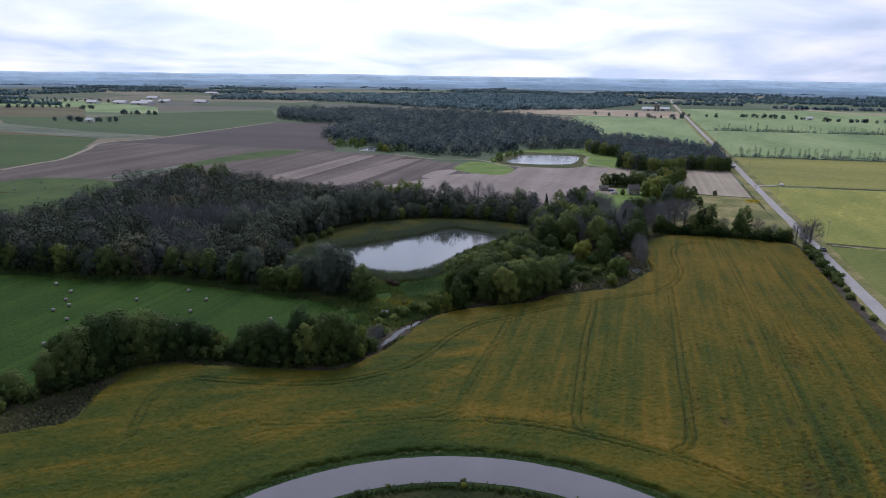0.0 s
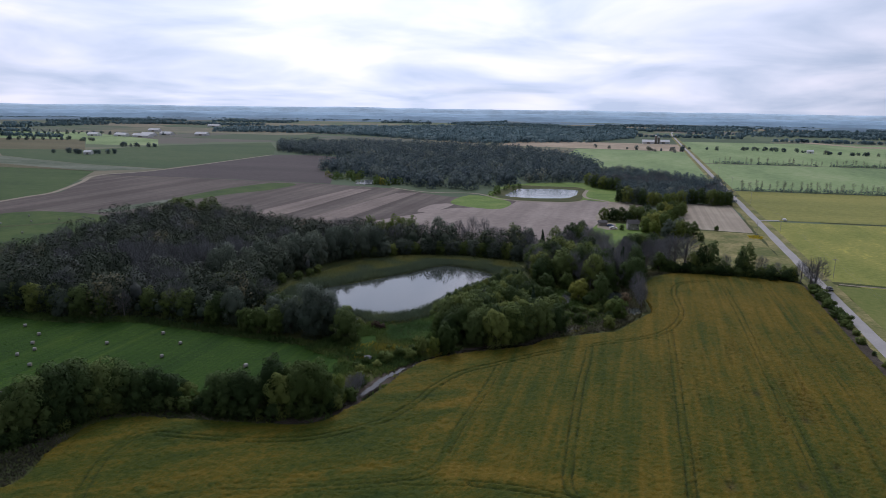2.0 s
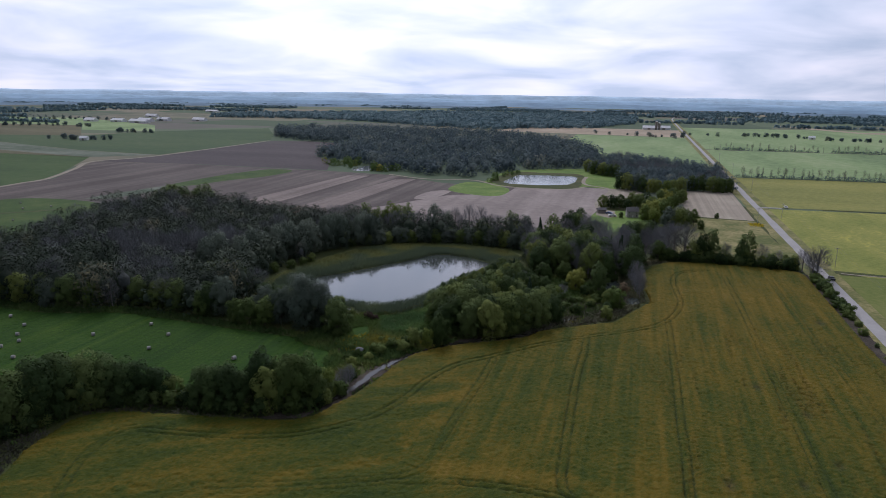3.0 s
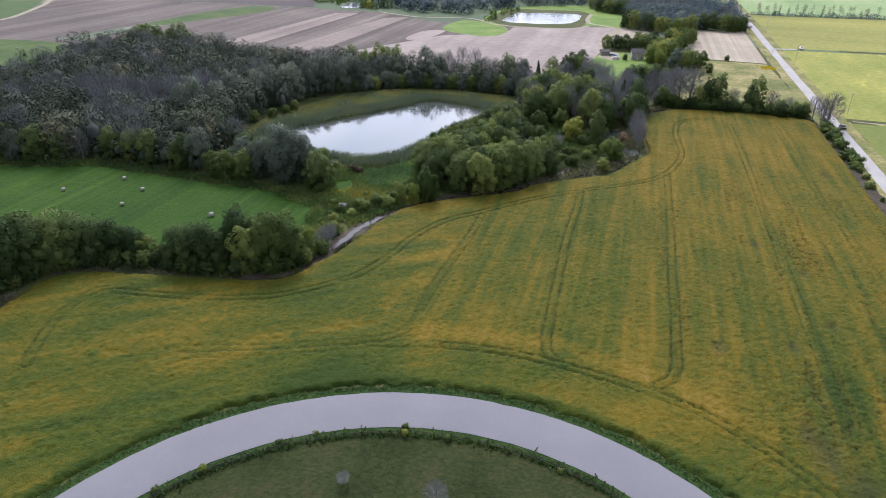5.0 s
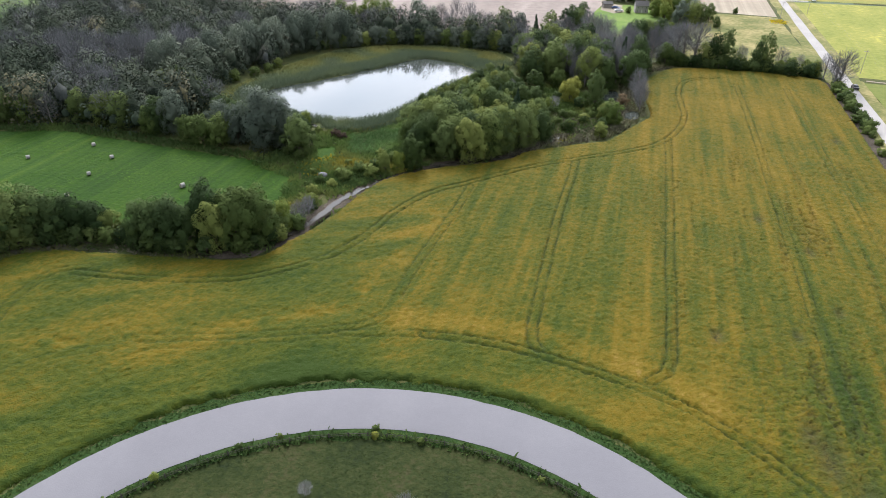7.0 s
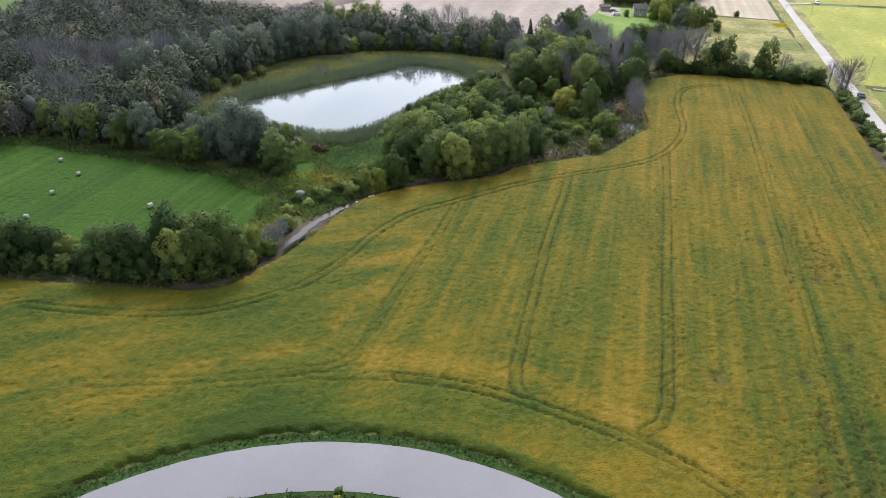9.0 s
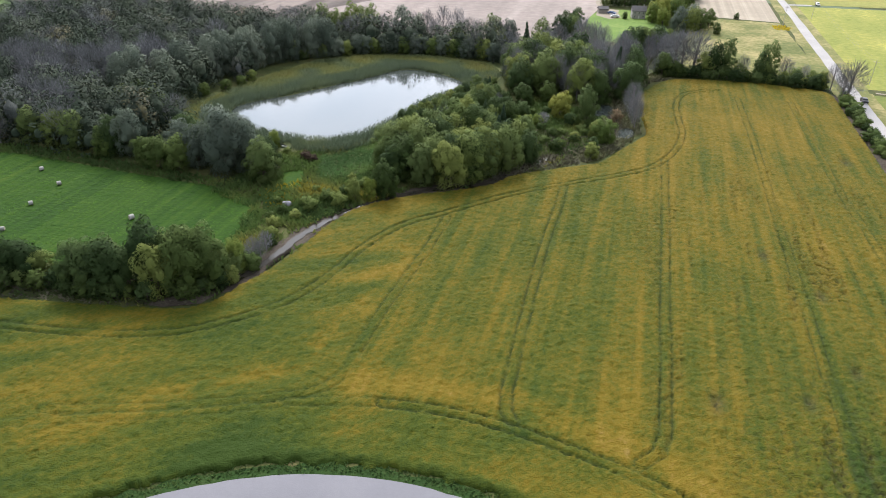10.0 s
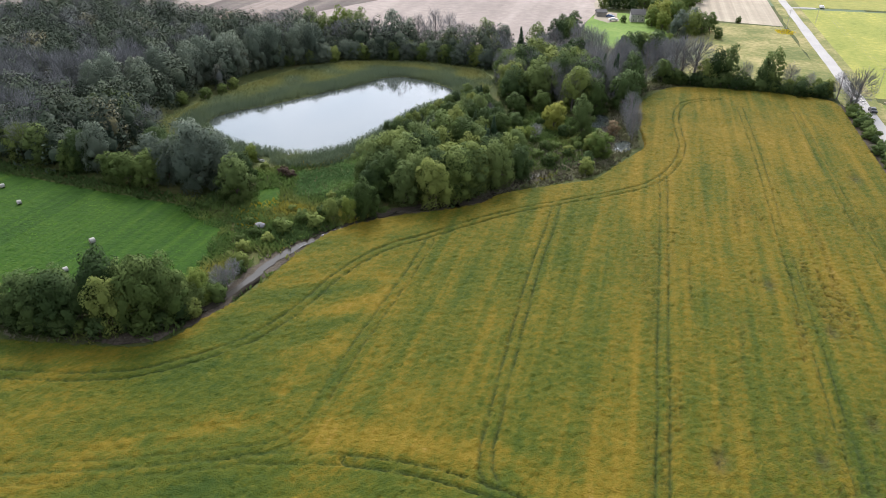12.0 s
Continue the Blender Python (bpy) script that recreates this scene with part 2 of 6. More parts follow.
M_SOYR = earth("bright_crop", [(0.38, (0.151, 0.185, 0.039)), (0.46, (0.202, 0.224, 0.050)), (0.54, (0.252, 0.258, 0.062)), (0.62, (0.403, 0.375, 0.078))], coarse=0.03, fine=0.35, stretch=(1, 0.35, 1), bump=0.6)
M_OLIVECROP = earth("dull_yellow_crop", [(0.38, (0.144, 0.161, 0.041)), (0.5, (0.196, 0.205, 0.053)), (0.62, (0.259, 0.253, 0.067))], coarse=0.012, fine=0.25, stretch=(0.25, 1, 1), bump=0.5)
M_GREEN = earth("green_crop", [(0.36, (0.125, 0.190, 0.084)), (0.5, (0.198, 0.284, 0.120)), (0.64, (0.269, 0.331, 0.167))], coarse=0.012, fine=0.12, stretch=(1, 0.3, 1), bump=0.3)
M_DKGREEN = earth("dark_green_crop", [(0.36, (0.032, 0.064, 0.020)), (0.5, (0.048, 0.090, 0.025)), (0.64, (0.070, 0.106, 0.036))], coarse=0.012, fine=0.12, stretch=(0.4, 1, 1), bump=0.3)
M_LEFTGREEN = earth("dull_green_crop", [(0.38, (0.041, 0.078, 0.034)), (0.5, (0.056, 0.098, 0.039)), (0.62, (0.078, 0.111, 0.049))], coarse=0.008, fine=0.1, stretch=(0.4, 1, 1), bump=0.3)
M_OLIVE = earth("olive_brown_field", [(0.38, (0.085, 0.085, 0.045)), (0.5, (0.11, 0.105, 0.056)), (0.62, (0.14, 0.13, 0.07))], coarse=0.008, fine=0.1, stretch=(0.4, 1, 1), bump=0.3)
M_PALE = earth("pale_weathered_hay", [(0.38, (0.072, 0.102, 0.064)), (0.5, (0.119, 0.145, 0.102)), (0.62, (0.178, 0.196, 0.153))], coarse=0.02, fine=0.1, stretch=(0.3, 1, 1), bump=0.3)
M_TAN = earth("ripe_stubble", [(0.36, (0.243, 0.212, 0.150)), (0.5, (0.334, 0.273, 0.194)), (0.64, (0.425, 0.349, 0.257))], coarse=0.012, fine=0.12, bump=0.3)
M_PLOUGH = striped("ploughed_soil", [(0.36, (0.066, 0.056, 0.050)), (0.46, (0.090, 0.076, 0.068)), (0.54, (0.122, 0.104, 0.092)), (0.66, (0.190, 0.162, 0.138))], 15, radians(-20), share=0.52, coarse=0.012, fine=0.25, bump=0.5)
M_PLOUGHPALE = striped("pale_ploughed_soil", [(0.34, (0.172, 0.146, 0.132)), (0.46, (0.236, 0.202, 0.182)), (0.54, (0.292, 0.252, 0.226)), (0.66, (0.380, 0.330, 0.292))], 15, radians(-20), share=0.35, coarse=0.012, fine=0.25, bump=0.5)
M_PLOUGHMID = striped("drying_ploughed_soil", [(0.34, (0.125, 0.104, 0.094)), (0.46, (0.168, 0.140, 0.124)), (0.54, (0.212, 0.178, 0.156)), (0.66, (0.280, 0.236, 0.204))], 4, radians(-2), share=0.4, coarse=0.012, fine=0.25, bump=0.5)
M_SOIL = earth("dark_bare_soil", [(0.36, (0.058, 0.050, 0.051)), (0.5, (0.076, 0.065, 0.065)), (0.64, (0.098, 0.085, 0.082))], coarse=0.012, fine=0.2, stretch=(0.4, 1, 1), bump=0.3)
M_STUBBLE = striped("harvested_stubble", [(0.36, (0.229, 0.199, 0.155)), (0.5, (0.304, 0.266, 0.207)), (0.64, (0.399, 0.355, 0.274))], 3.0, radians(4), share=0.5, coarse=0.03, fine=0.4, bump=0.4)
# gravel of the bend, coloured darker for shade and bluer for sky
M_SHADEGRAVEL = earth("shaded_gravel", [(0.3, (0.158, 0.159, 0.176)), (0.5, (0.175, 0.177, 0.194)), (0.7, (0.196, 0.197, 0.213))], coarse=0.08, fine=2.5, weight=0.7, bump=0.12, bump_scale=6)
# the same gravel coloured as lying in full light
M_LITGRAVEL = earth("lit_gravel", [(0.3, (0.285, 0.281, 0.275)), (0.5, (0.340, 0.334, 0.326)), (0.7, (0.400, 0.392, 0.380))], coarse=0.08, fine=2.0, weight=0.6, bump=0.2, bump_scale=6)
M_MUD = earth("creek_mud", [(0.34, (0.032, 0.026, 0.020)), (0.5, (0.059, 0.050, 0.038)), (0.66, (0.099, 0.085, 0.067))], coarse=0.15, fine=1.5, bump=0.9)
M_TRACK = earth("dirt_track", [(0.34, (0.216, 0.189, 0.144)), (0.66, (0.324, 0.288, 0.225))], coarse=0.1, fine=1.0, bump=0.2)
M_POND = water("pond_water", (0.05, 0.06, 0.055), ior=1.68)
M_CREEK = water("creek_water", (0.045, 0.04, 0.032), ripple=0.08, scale=2.0, ior=1.33)
M_FARPOND = water("rippled_pond_water", (0.10, 0.12, 0.12), ripple=0.2, scale=1.2, rough=0.12, ior=1.5)
M_BARK = plain("bark", (0.09, 0.075, 0.06), 0.9, scale=3)
M_DEADBARK = plain("grey_dead_wood", (0.21, 0.19, 0.185), 0.9, scale=3)
M_DARKLEAF = leafy("dark_broad_leaves", [(0.12, (0.031, 0.055, 0.020)), (0.5, (0.063, 0.100, 0.035)), (0.88, (0.120, 0.163, 0.052))])
M_MIDLEAF = leafy("green_leaves", [(0.12, (0.048, 0.078, 0.024)), (0.5, (0.098, 0.140, 0.040)), (0.88, (0.177, 0.214, 0.058))])
M_WILLOW = leafy("grey_willow_leaves", [(0.15, (0.083, 0.109, 0.083)), (0.5, (0.120, 0.151, 0.114)), (0.85, (0.163, 0.196, 0.148))])
M_YELLOW = leafy("yellowing_leaves", [(0.1, (0.097, 0.144, 0.036)), (0.5, (0.148, 0.191, 0.040)), (0.85, (0.226, 0.244, 0.052))])
M_CONIFER = leafy("conifer_needles", [(0.15, (0.029, 0.054, 0.028)), (0.85, (0.064, 0.100, 0.046))], glow=0.1)
M_REED = leafy("reeds", [(0.0, (0.104, 0.142, 0.092)), (0.3, (0.128, 0.164, 0.088)), (0.55, (0.178, 0.200, 0.076)), (0.8, (0.205, 0.208, 0.072))], joined=True, glow=0.35)
M_WOODS = leafy("woodland_leaves", [(0.05, (0.022, 0.034, 0.024)), (0.4, (0.037, 0.055, 0.036)), (0.7, (0.060, 0.078, 0.052)), (0.9, (0.086, 0.098, 0.099)), (1.0, (0.138, 0.132, 0.069))], joined=True)
M_PADTUFT = leafy("pasture_tufts", [(0.1, (0.017, 0.028, 0.008)), (0.5, (0.028, 0.043, 0.011)), (0.9, (0.048, 0.056, 0.020))], joined=True)
# distance haze is mixed into these two leaf colours: lighter and bluer
M_HAZELEAF = leafy("hazy_leaves", [(0.05, (0.059, 0.089, 0.106)), (0.4, (0.083, 0.119, 0.127)), (0.75, (0.114, 0.153, 0.153)), (1.0, (0.176, 0.198, 0.162))], joined=True, glow=0.35)
M_FARHAZELEAF = leafy("far_hazy_leaves", [(0.05, (0.094, 0.157, 0.180)), (0.5, (0.131, 0.212, 0.237)), (1.0, (0.196, 0.274, 0.282))], joined=True, glow=0.3)
M_BRUSH = leafy("dry_brush", [(0.1, (0.075, 0.074, 0.054)), (0.5, (0.118, 0.114, 0.078)), (0.9, (0.170, 0.172, 0.088))], joined=True, glow=0.1)
M_TWIG = leafy("bare_twigs", [(0.1, (0.133, 0.139, 0.143)), (0.9, (0.224, 0.230, 0.241))], joined=True, glow=0.0)
M_FARTWIG = leafy("distant_bare_twigs", [(0.1, (0.133, 0.129, 0.122)), (0.9, (0.204, 0.190, 0.180))], joined=True, glow=0.0)
M_LAWN = earth("green_lawn", [(0.36, (0.084, 0.148, 0.031)), (0.5, (0.122, 0.199, 0.041)), (0.64, (0.180, 0.232, 0.064))], coarse=0.06, fine=0.5, bump=0.4)
M_RIGHTGRASS = earth("olive_grass", [(0.36, (0.095, 0.130, 0.028)), (0.5, (0.135, 0.165, 0.038)), (0.64, (0.185, 0.195, 0.06))], coarse=0.03, fine=0.4, stretch=(1, 0.35, 1), bump=0.4)
M_REDLEAF = leafy("dark_red_leaves", [(0.1, (0.036, 0.025, 0.021)), (0.9, (0.066, 0.046, 0.036))])
M_RUSTLEAF = leafy("rusty_leaves", [(0.1, (0.135, 0.100, 0.060)), (0.9, (0.190, 0.140, 0.085))])
M_HAYTUFT = leafy("mown_grass_tufts", [(0.1, (0.022, 0.070, 0.006)), (0.5, (0.038, 0.098, 0.008)), (0.9, (0.070, 0.135, 0.014))], joined=True, glow=0.2)
M_SWARD = leafy("lush_grass", [(0.1, (0.077, 0.150, 0.052)), (0.5, (0.108, 0.200, 0.066)), (0.9, (0.154, 0.237, 0.074))], joined=True, glow=0.3)
M_GOLD = leafy("goldenrod_flowers", [(0.1, (0.26, 0.22, 0.03)), (0.9, (0.50, 0.40, 0.03))], joined=True, glow=0.2)
M_DRY = earth("dry_meadow", [(0.38, (0.094, 0.116, 0.033)), (0.5, (0.171, 0.171, 0.061)), (0.60, (0.286, 0.248, 0.110))], coarse=0.05, fine=0.5)
M_SHRUB = leafy("weedy_shrub_leaves", [(0.1, (0.062, 0.105, 0.034)), (0.5, (0.104, 0.162, 0.046)), (0.8, (0.165, 0.193, 0.058)), (0.95, (0.270, 0.248, 0.046))], joined=True, glow=0.35)




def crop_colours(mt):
    """Soybeans from green to ripe gold to dry straw, with a dark green-brown for soil in thin places and for wheel
    tracks.
    """
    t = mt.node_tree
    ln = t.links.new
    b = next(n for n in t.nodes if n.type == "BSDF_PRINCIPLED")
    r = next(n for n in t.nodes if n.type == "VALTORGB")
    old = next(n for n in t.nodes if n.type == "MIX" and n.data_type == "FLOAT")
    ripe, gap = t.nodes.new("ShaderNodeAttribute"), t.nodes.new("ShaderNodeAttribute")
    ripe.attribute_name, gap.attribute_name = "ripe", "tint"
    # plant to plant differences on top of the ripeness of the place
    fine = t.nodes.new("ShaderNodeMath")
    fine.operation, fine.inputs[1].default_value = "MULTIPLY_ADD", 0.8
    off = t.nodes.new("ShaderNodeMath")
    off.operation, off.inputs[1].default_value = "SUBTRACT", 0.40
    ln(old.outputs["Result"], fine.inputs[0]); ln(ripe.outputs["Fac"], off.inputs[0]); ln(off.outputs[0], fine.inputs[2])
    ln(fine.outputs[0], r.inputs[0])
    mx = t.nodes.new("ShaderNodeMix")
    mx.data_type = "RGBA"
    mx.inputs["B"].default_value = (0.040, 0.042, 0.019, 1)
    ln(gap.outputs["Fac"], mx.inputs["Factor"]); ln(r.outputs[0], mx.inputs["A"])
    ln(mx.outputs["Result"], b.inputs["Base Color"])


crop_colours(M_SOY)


# ---------------------------------------------------------------- builders
def smooth_line(pts, step, closed=False):
    """Catmull-Rom through the corner points, at about the given step."""
    P = [np.array(p, float) for p in pts]
    n = len(P)
    out = []
    for i in range(n if closed else n - 1):
        if closed:
            a, b, c, d = P[i - 1], P[i], P[(i + 1) % n], P[(i + 2) % n]
        else:
            a, b, c, d = P[max(i - 1, 0)], P[i], P[i + 1], P[min(i + 2, n - 1)]
        k = max(1, int(np.linalg.norm(c - b) / step))
        for j in range(k):
            t = j / k
            out.append(0.5 * (2 * b + (c - a) * t + (2 * a - 5 * b + 4 * c - d) * t * t + (3 * b - a - 3 * c + d) * t ** 3))
    if not closed:
        out.append(P[-1])
    return np.array(out)


def mesh_object(name, verts, faces, mat, tint=None, smooth=False, normals=None):
    """A mesh from arrays: faces all of one size."""
    me = bpy.data.meshes.new(name)
    verts, faces = np.asarray(verts, np.float32), np.asarray(faces, np.int32)
    k = faces.shape[1]
    me.vertices.add(len(verts)); me.vertices.foreach_set("co", verts.ravel())
    me.loops.add(faces.size); me.loops.foreach_set("vertex_index", faces.ravel())
    me.polygons.add(len(faces)); me.polygons.foreach_set("loop_start", np.arange(0, faces.size, k, dtype=np.int32))
    if smooth:
        me.polygons.foreach_set("use_smooth", np.ones(len(faces), bool))
    if tint is not None:
        at = me.attributes.new("tint", "FLOAT", "POINT")
        at.data.foreach_set("value", np.asarray(tint, np.float32))
    me.update(calc_edges=True)
    if normals is not None:
        me.normals_split_custom_set_from_vertices(np.asarray(normals, np.float32))
    me.materials.append(mat)
    return new(name, me)


def sheet(name, pts, z, mat, label, smooth=True, ragged=0.0, step=6.0, kind="structure"):
    """A flat piece of ground with its own outline."""
    line = smooth_line(pts, step, True) if smooth else np.array(pts, float)
    bm = bmesh.new()
    vs = []
    for i, p in enumerate(line):
        q = Vector((p[0], p[1], 0))
        w = noise.noise_vector(q * 0.13) * ragged
        vs.append(bm.verts.new((p[0] + w.x, p[1] + w.y, z)))
    f = bm.faces.new(vs)
    if f.calc_area() and f.normal.z < 0:
        bmesh.ops.reverse_faces(bm, faces=[f])
    bm.normal_update()
    if f.normal.z < 0:
        bmesh.ops.reverse_faces(bm, faces=[f])
    bmesh.ops.triangulate(bm, faces=bm.faces[:])
    me = bpy.data.meshes.new(name)
    bm.to_mesh(me); bm.free()
    me.materials.append(mat)
    return tagged(new(name, me), label, "", "", kind)


def ribbon(name, pts, half, z, mat, label, crown=0.0, step=4.0, smooth=True, ragged=0.0, skirt=0.0):
    """A road or stream along a line, with a crowned or hollow profile of five points."""
    L = smooth_line(pts, step) if smooth else np.array(pts, float)
    d = np.gradient(L, axis=0)
    d /= np.linalg.norm(d, axis=1)[:, None]
    nrm = np.c_[-d[:, 1], d[:, 0]]
    rng = np.random.default_rng(len(L))
    prof = [(-1, 0), (-0.9, 0.4), (0, 1), (0.9, 0.4), (1, 0)]
    V = []
    for i, p in enumerate(L):
        for s, c in prof:
            edge = ragged * rng.normal() if abs(s) == 1 else 0
            q = p + nrm[i] * (s * half + edge)
            V.append((q[0], q[1], z + crown * c - (skirt if abs(s) == 1 else 0) + (rng.uniform(0, 0.004) if ragged else 0)))
    F = []
    for i in range(len(L) - 1):
        for j in range(4):
            a = i * 5 + j
            F.append((a, a + 5, a + 6, a + 1))
    ob = mesh_object(name, V, F, mat, smooth=True)
    me = ob.data
    if me.polygons[0].normal.z < 0:
        me.flip_normals()
    return tagged(ob, label, "", "", "structure")


def inside(poly, pts):
    poly, pts = np.array(poly, float), np.asarray(pts, float)
    x, y = pts[:, 0], pts[:, 1]
    r = np.zeros(len(pts), bool)
    j = len(poly) - 1
    for i in range(len(poly)):
        (xi, yi), (xj, yj) = poly[i], poly[j]
        with np.errstate(divide="ignore", invalid="ignore"):
            c = ((yi > y) != (yj > y)) & (x < (xj - xi) * (y - yi) / (yj - yi + 1e-12) + xi)
        r ^= c
        j = i
    return r


def fill(poly, spacing, seed, jitter=0.4):
    """Jittered points inside an outline."""
    P = np.array(poly, float)
    rng = np.random.default_rng(seed)
    lo, hi = P.min(0), P.max(0)
    xs, ys = np.arange(lo[0], hi[0], spacing), np.arange(lo[1], hi[1], spacing)
    G = np.stack(np.meshgrid(xs, ys), -1).reshape(-1, 2)
    G += rng.uniform(-jitter, jitter, G.shape) * spacing
    return G[inside(P, G)]


def line_gap(pts, line):
    """Distance of points from a polyline."""
    best = np.full(len(pts), 1e9)
    for a, b in zip(line[:-1], line[1:]):
        ab = b - a
        t = np.clip(((pts - a) @ ab) / (ab @ ab), 0, 1)
        best = np.minimum(best, np.linalg.norm(pts - (a + t[:, None] * ab), axis=1))
    return best


# leaf clumps on the lobes of a crown: arrays of small tilted leaves
def leaf_shell(rng, lobes, count, size, tilt=0.8, lift=0.0):
    w = np.array([l[3] * l[4] for l in lobes])
    which = rng.choice(len(lobes), count, p=w / w.sum())
    L = np.array(lobes)[which]
    d = rng.normal(size=(count, 3))
    d /= np.linalg.norm(d, axis=1)[:, None]
    d[:, 2] = np.where(d[:, 2] < -0.55, -d[:, 2], d[:, 2])
    rad = (1.06 - 0.22 * rng.uniform(0, 1, count) ** 1.4)[:, None]
    c = L[:, :3] + d * rad * np.c_[L[:, 3], L[:, 3], L[:, 4]]
    nrm = d + rng.normal(size=(count, 3)) * tilt * 0.30
    nrm[:, 2] += lift
    nrm /= np.linalg.norm(nrm, axis=1)[:, None]
    a = np.cross(nrm, rng.normal(size=(count, 3)))
    a /= np.linalg.norm(a, axis=1)[:, None]
    b = np.cross(nrm, a)
    s = (size * rng.uniform(0.6, 1.35, count))[:, None]
    q = rng.uniform(0.65, 1.25, (count, 3, 1))
    V = np.stack([c + a * s * q[:, 0], c + (b * 0.87 - a * 0.5) * s * q[:, 1], c - (b * 0.87 + a * 0.5) * s * q[:, 2]], 1)
    # leaves of one clump share the light that falls on the clump
    top = np.array([l[2] for l in lobes]).mean()
    out = c - np.array((0, 0, top))
    out /= np.linalg.norm(out, axis=1)[:, None]
    N = d * 0.42 + out * 0.85 + nrm * 0.12
    N /= np.linalg.norm(N, axis=1)[:, None]
    geo = np.cross(V[:, 1] - V[:, 0], V[:, 2] - V[:, 0])
    flip = (geo * N).sum(1) < 0
    V[flip] = V[flip][:, ::-1]
    F = np.arange(count * 3).reshape(count, 3)
    return V.reshape(-1, 3), F, np.repeat(N, 3, 0)


def twig_fan(rng, count, height, spread, base=0.25, thick=0.05):
    """Bare twigs filling the round crown of a dead or leafless tree."""
    d = rng.normal(size=(count, 3))
    d /= np.linalg.norm(d, axis=1)[:, None]
    u = rng.uniform(0.25, 1.0, count) ** 0.6
    mid, half = height * (base + 0.92) / 2, height * (0.92 - base) / 2
    p = np.c_[d[:, 0] * u * spread, d[:, 1] * u * spread, mid + d[:, 2] * u * half]
    go = d * 0.7 + np.array((0, 0, 0.75)) + rng.normal(size=(count, 3)) * 0.35
    go /= np.linalg.norm(go, axis=1)[:, None]
    tip = p + go * (height * rng.uniform(0.06, 0.17, count))[:, None]
    side = np.cross(go, rng.normal(size=(count, 3)))
    side *= thick / np.linalg.norm(side, axis=1)[:, None]
    V = np.stack([p - side, p + side, tip], 1).reshape(-1, 3)
    w = thick * 4
    stem = [(-w, 0, 0), (w, 0, 0), (0, 0, height * 0.85), (0, -w, 0), (0, w, 0), (0, 0, height * 0.85)]
    V = np.concatenate([V, np.array(stem)])
    return V, np.arange(count * 3 + 6).reshape(-1, 3)


def crown_lobes(rng, height, radius, base, n):
    """An uneven crown: a core and many small lobes wound round it."""
    H = height - base
    out = [(0, 0, base + H * 0.48, radius * 0.66, H * 0.45)]
    start = rng.uniform(0, 6.28)
    side = rng.uniform(0, 6.28)
    for i in range(n):
        zf = min(0.98, max(0.02, (i + 0.5) / n + rng.normal() * 0.05))
        a = start + 2.4 * i + rng.normal() * 0.4
        k = rng.uniform(0.17, 0.36)
        r = radius * math.sin(math.pi * (0.17 + 0.76 * zf)) ** 0.7 * rng.uniform(0.56, 0.90) * (1 + 0.14 * math.cos(a - side))
        out.append((math.cos(a) * r, math.sin(a) * r, base + H * (0.08 + 0.83 * zf), radius * k, radius * k * rng.uniform(0.8, 1.35)))
    for i in range(8):
        a = start + 0.785 * i + rng.normal() * 0.2
        k, r = rng.uniform(0.24, 0.34), radius * rng.uniform(0.5, 0.72)
        out.append((math.cos(a) * r, math.sin(a) * r, height * rng.uniform(0.05, 0.16), radius * k, height * 0.13))
    return out


def leaf_core(lobes, shrink=0.8):
    """The dark, closed inside of a crown, below its outer leaves."""
    V, F = [], []
    for x, y, z, r, h in lobes:
        o = len(V)
        V += [(x, y, z - h * shrink), (x, y, z + h * shrink)]
        for k in range(6):
            a = k * math.pi / 3 + x
            V += [(x + math.cos(a) * r * shrink * 0.9, y + math.sin(a) * r * shrink * 0.9, z + h * shrink * 0.42 * q) for q in (-1, 1)]
        for k in range(6):
            a, b = o + 2 + 2 * k, o + 2 + 2 * ((k + 1) % 6)
            F += [(o, b, a), (o + 1, a + 1, b + 1), (a, b, b + 1), (a, b + 1, a + 1)]
    V = np.array(V, float)
    mid = np.repeat(np.array([l[:3] for l in lobes], float), 14, 0)
    N = V - mid
    return V, np.array(F), N / np.linalg.norm(N, axis=1)[:, None]


def tube(bm, pts, radii, sides=6):
    rings = []
    for i, (p, r) in enumerate(zip(pts, radii)):
        p = Vector(p)
        d = (Vector(pts[min(i + 1, len(pts) - 1)]) - Vector(pts[max(i - 1, 0)])).normalized()
        u = d.orthogonal().normalized()
        v = d.cross(u)
        rings.append([bm.verts.new(p + (u * math.cos(2 * math.pi * k / sides) + v * math.sin(2 * math.pi * k / sides)) * r) for k in range(sides)])
    for a, b in zip(rings, rings[1:]):
        for k in range(sides):
            bm.faces.new((a[k], a[(k + 1) % sides], b[(k + 1) % sides], b[k]))
    bm.faces.new(rings[-1])


def part(name, bm, material, parent, label=""):
    me = bpy.data.meshes.new(name)
    bm.normal_update()
    bm.to_mesh(me); bm.free()
    me.materials.append(material)
    ob = new(name, me)
    ob.parent = parent
    if label:
        ob["label"] = label
    return ob


def box(bm, x0, x1, y0, y1, z0, z1):
    v = [bm.verts.new(c) for c in ((x0, y0, z0), (x1, y0, z0), (x1, y1, z0), (x0, y1, z0), (x0, y0, z1), (x1, y0, z1), (x1, y1, z1), (x0, y1, z1))]
    for f in ((0, 3, 2, 1), (4, 5, 6, 7), (0, 1, 5, 4), (1, 2, 6, 5), (2, 3, 7, 6), (3, 0, 4, 7)):
        bm.faces.new([v[i] for i in f])
    return v


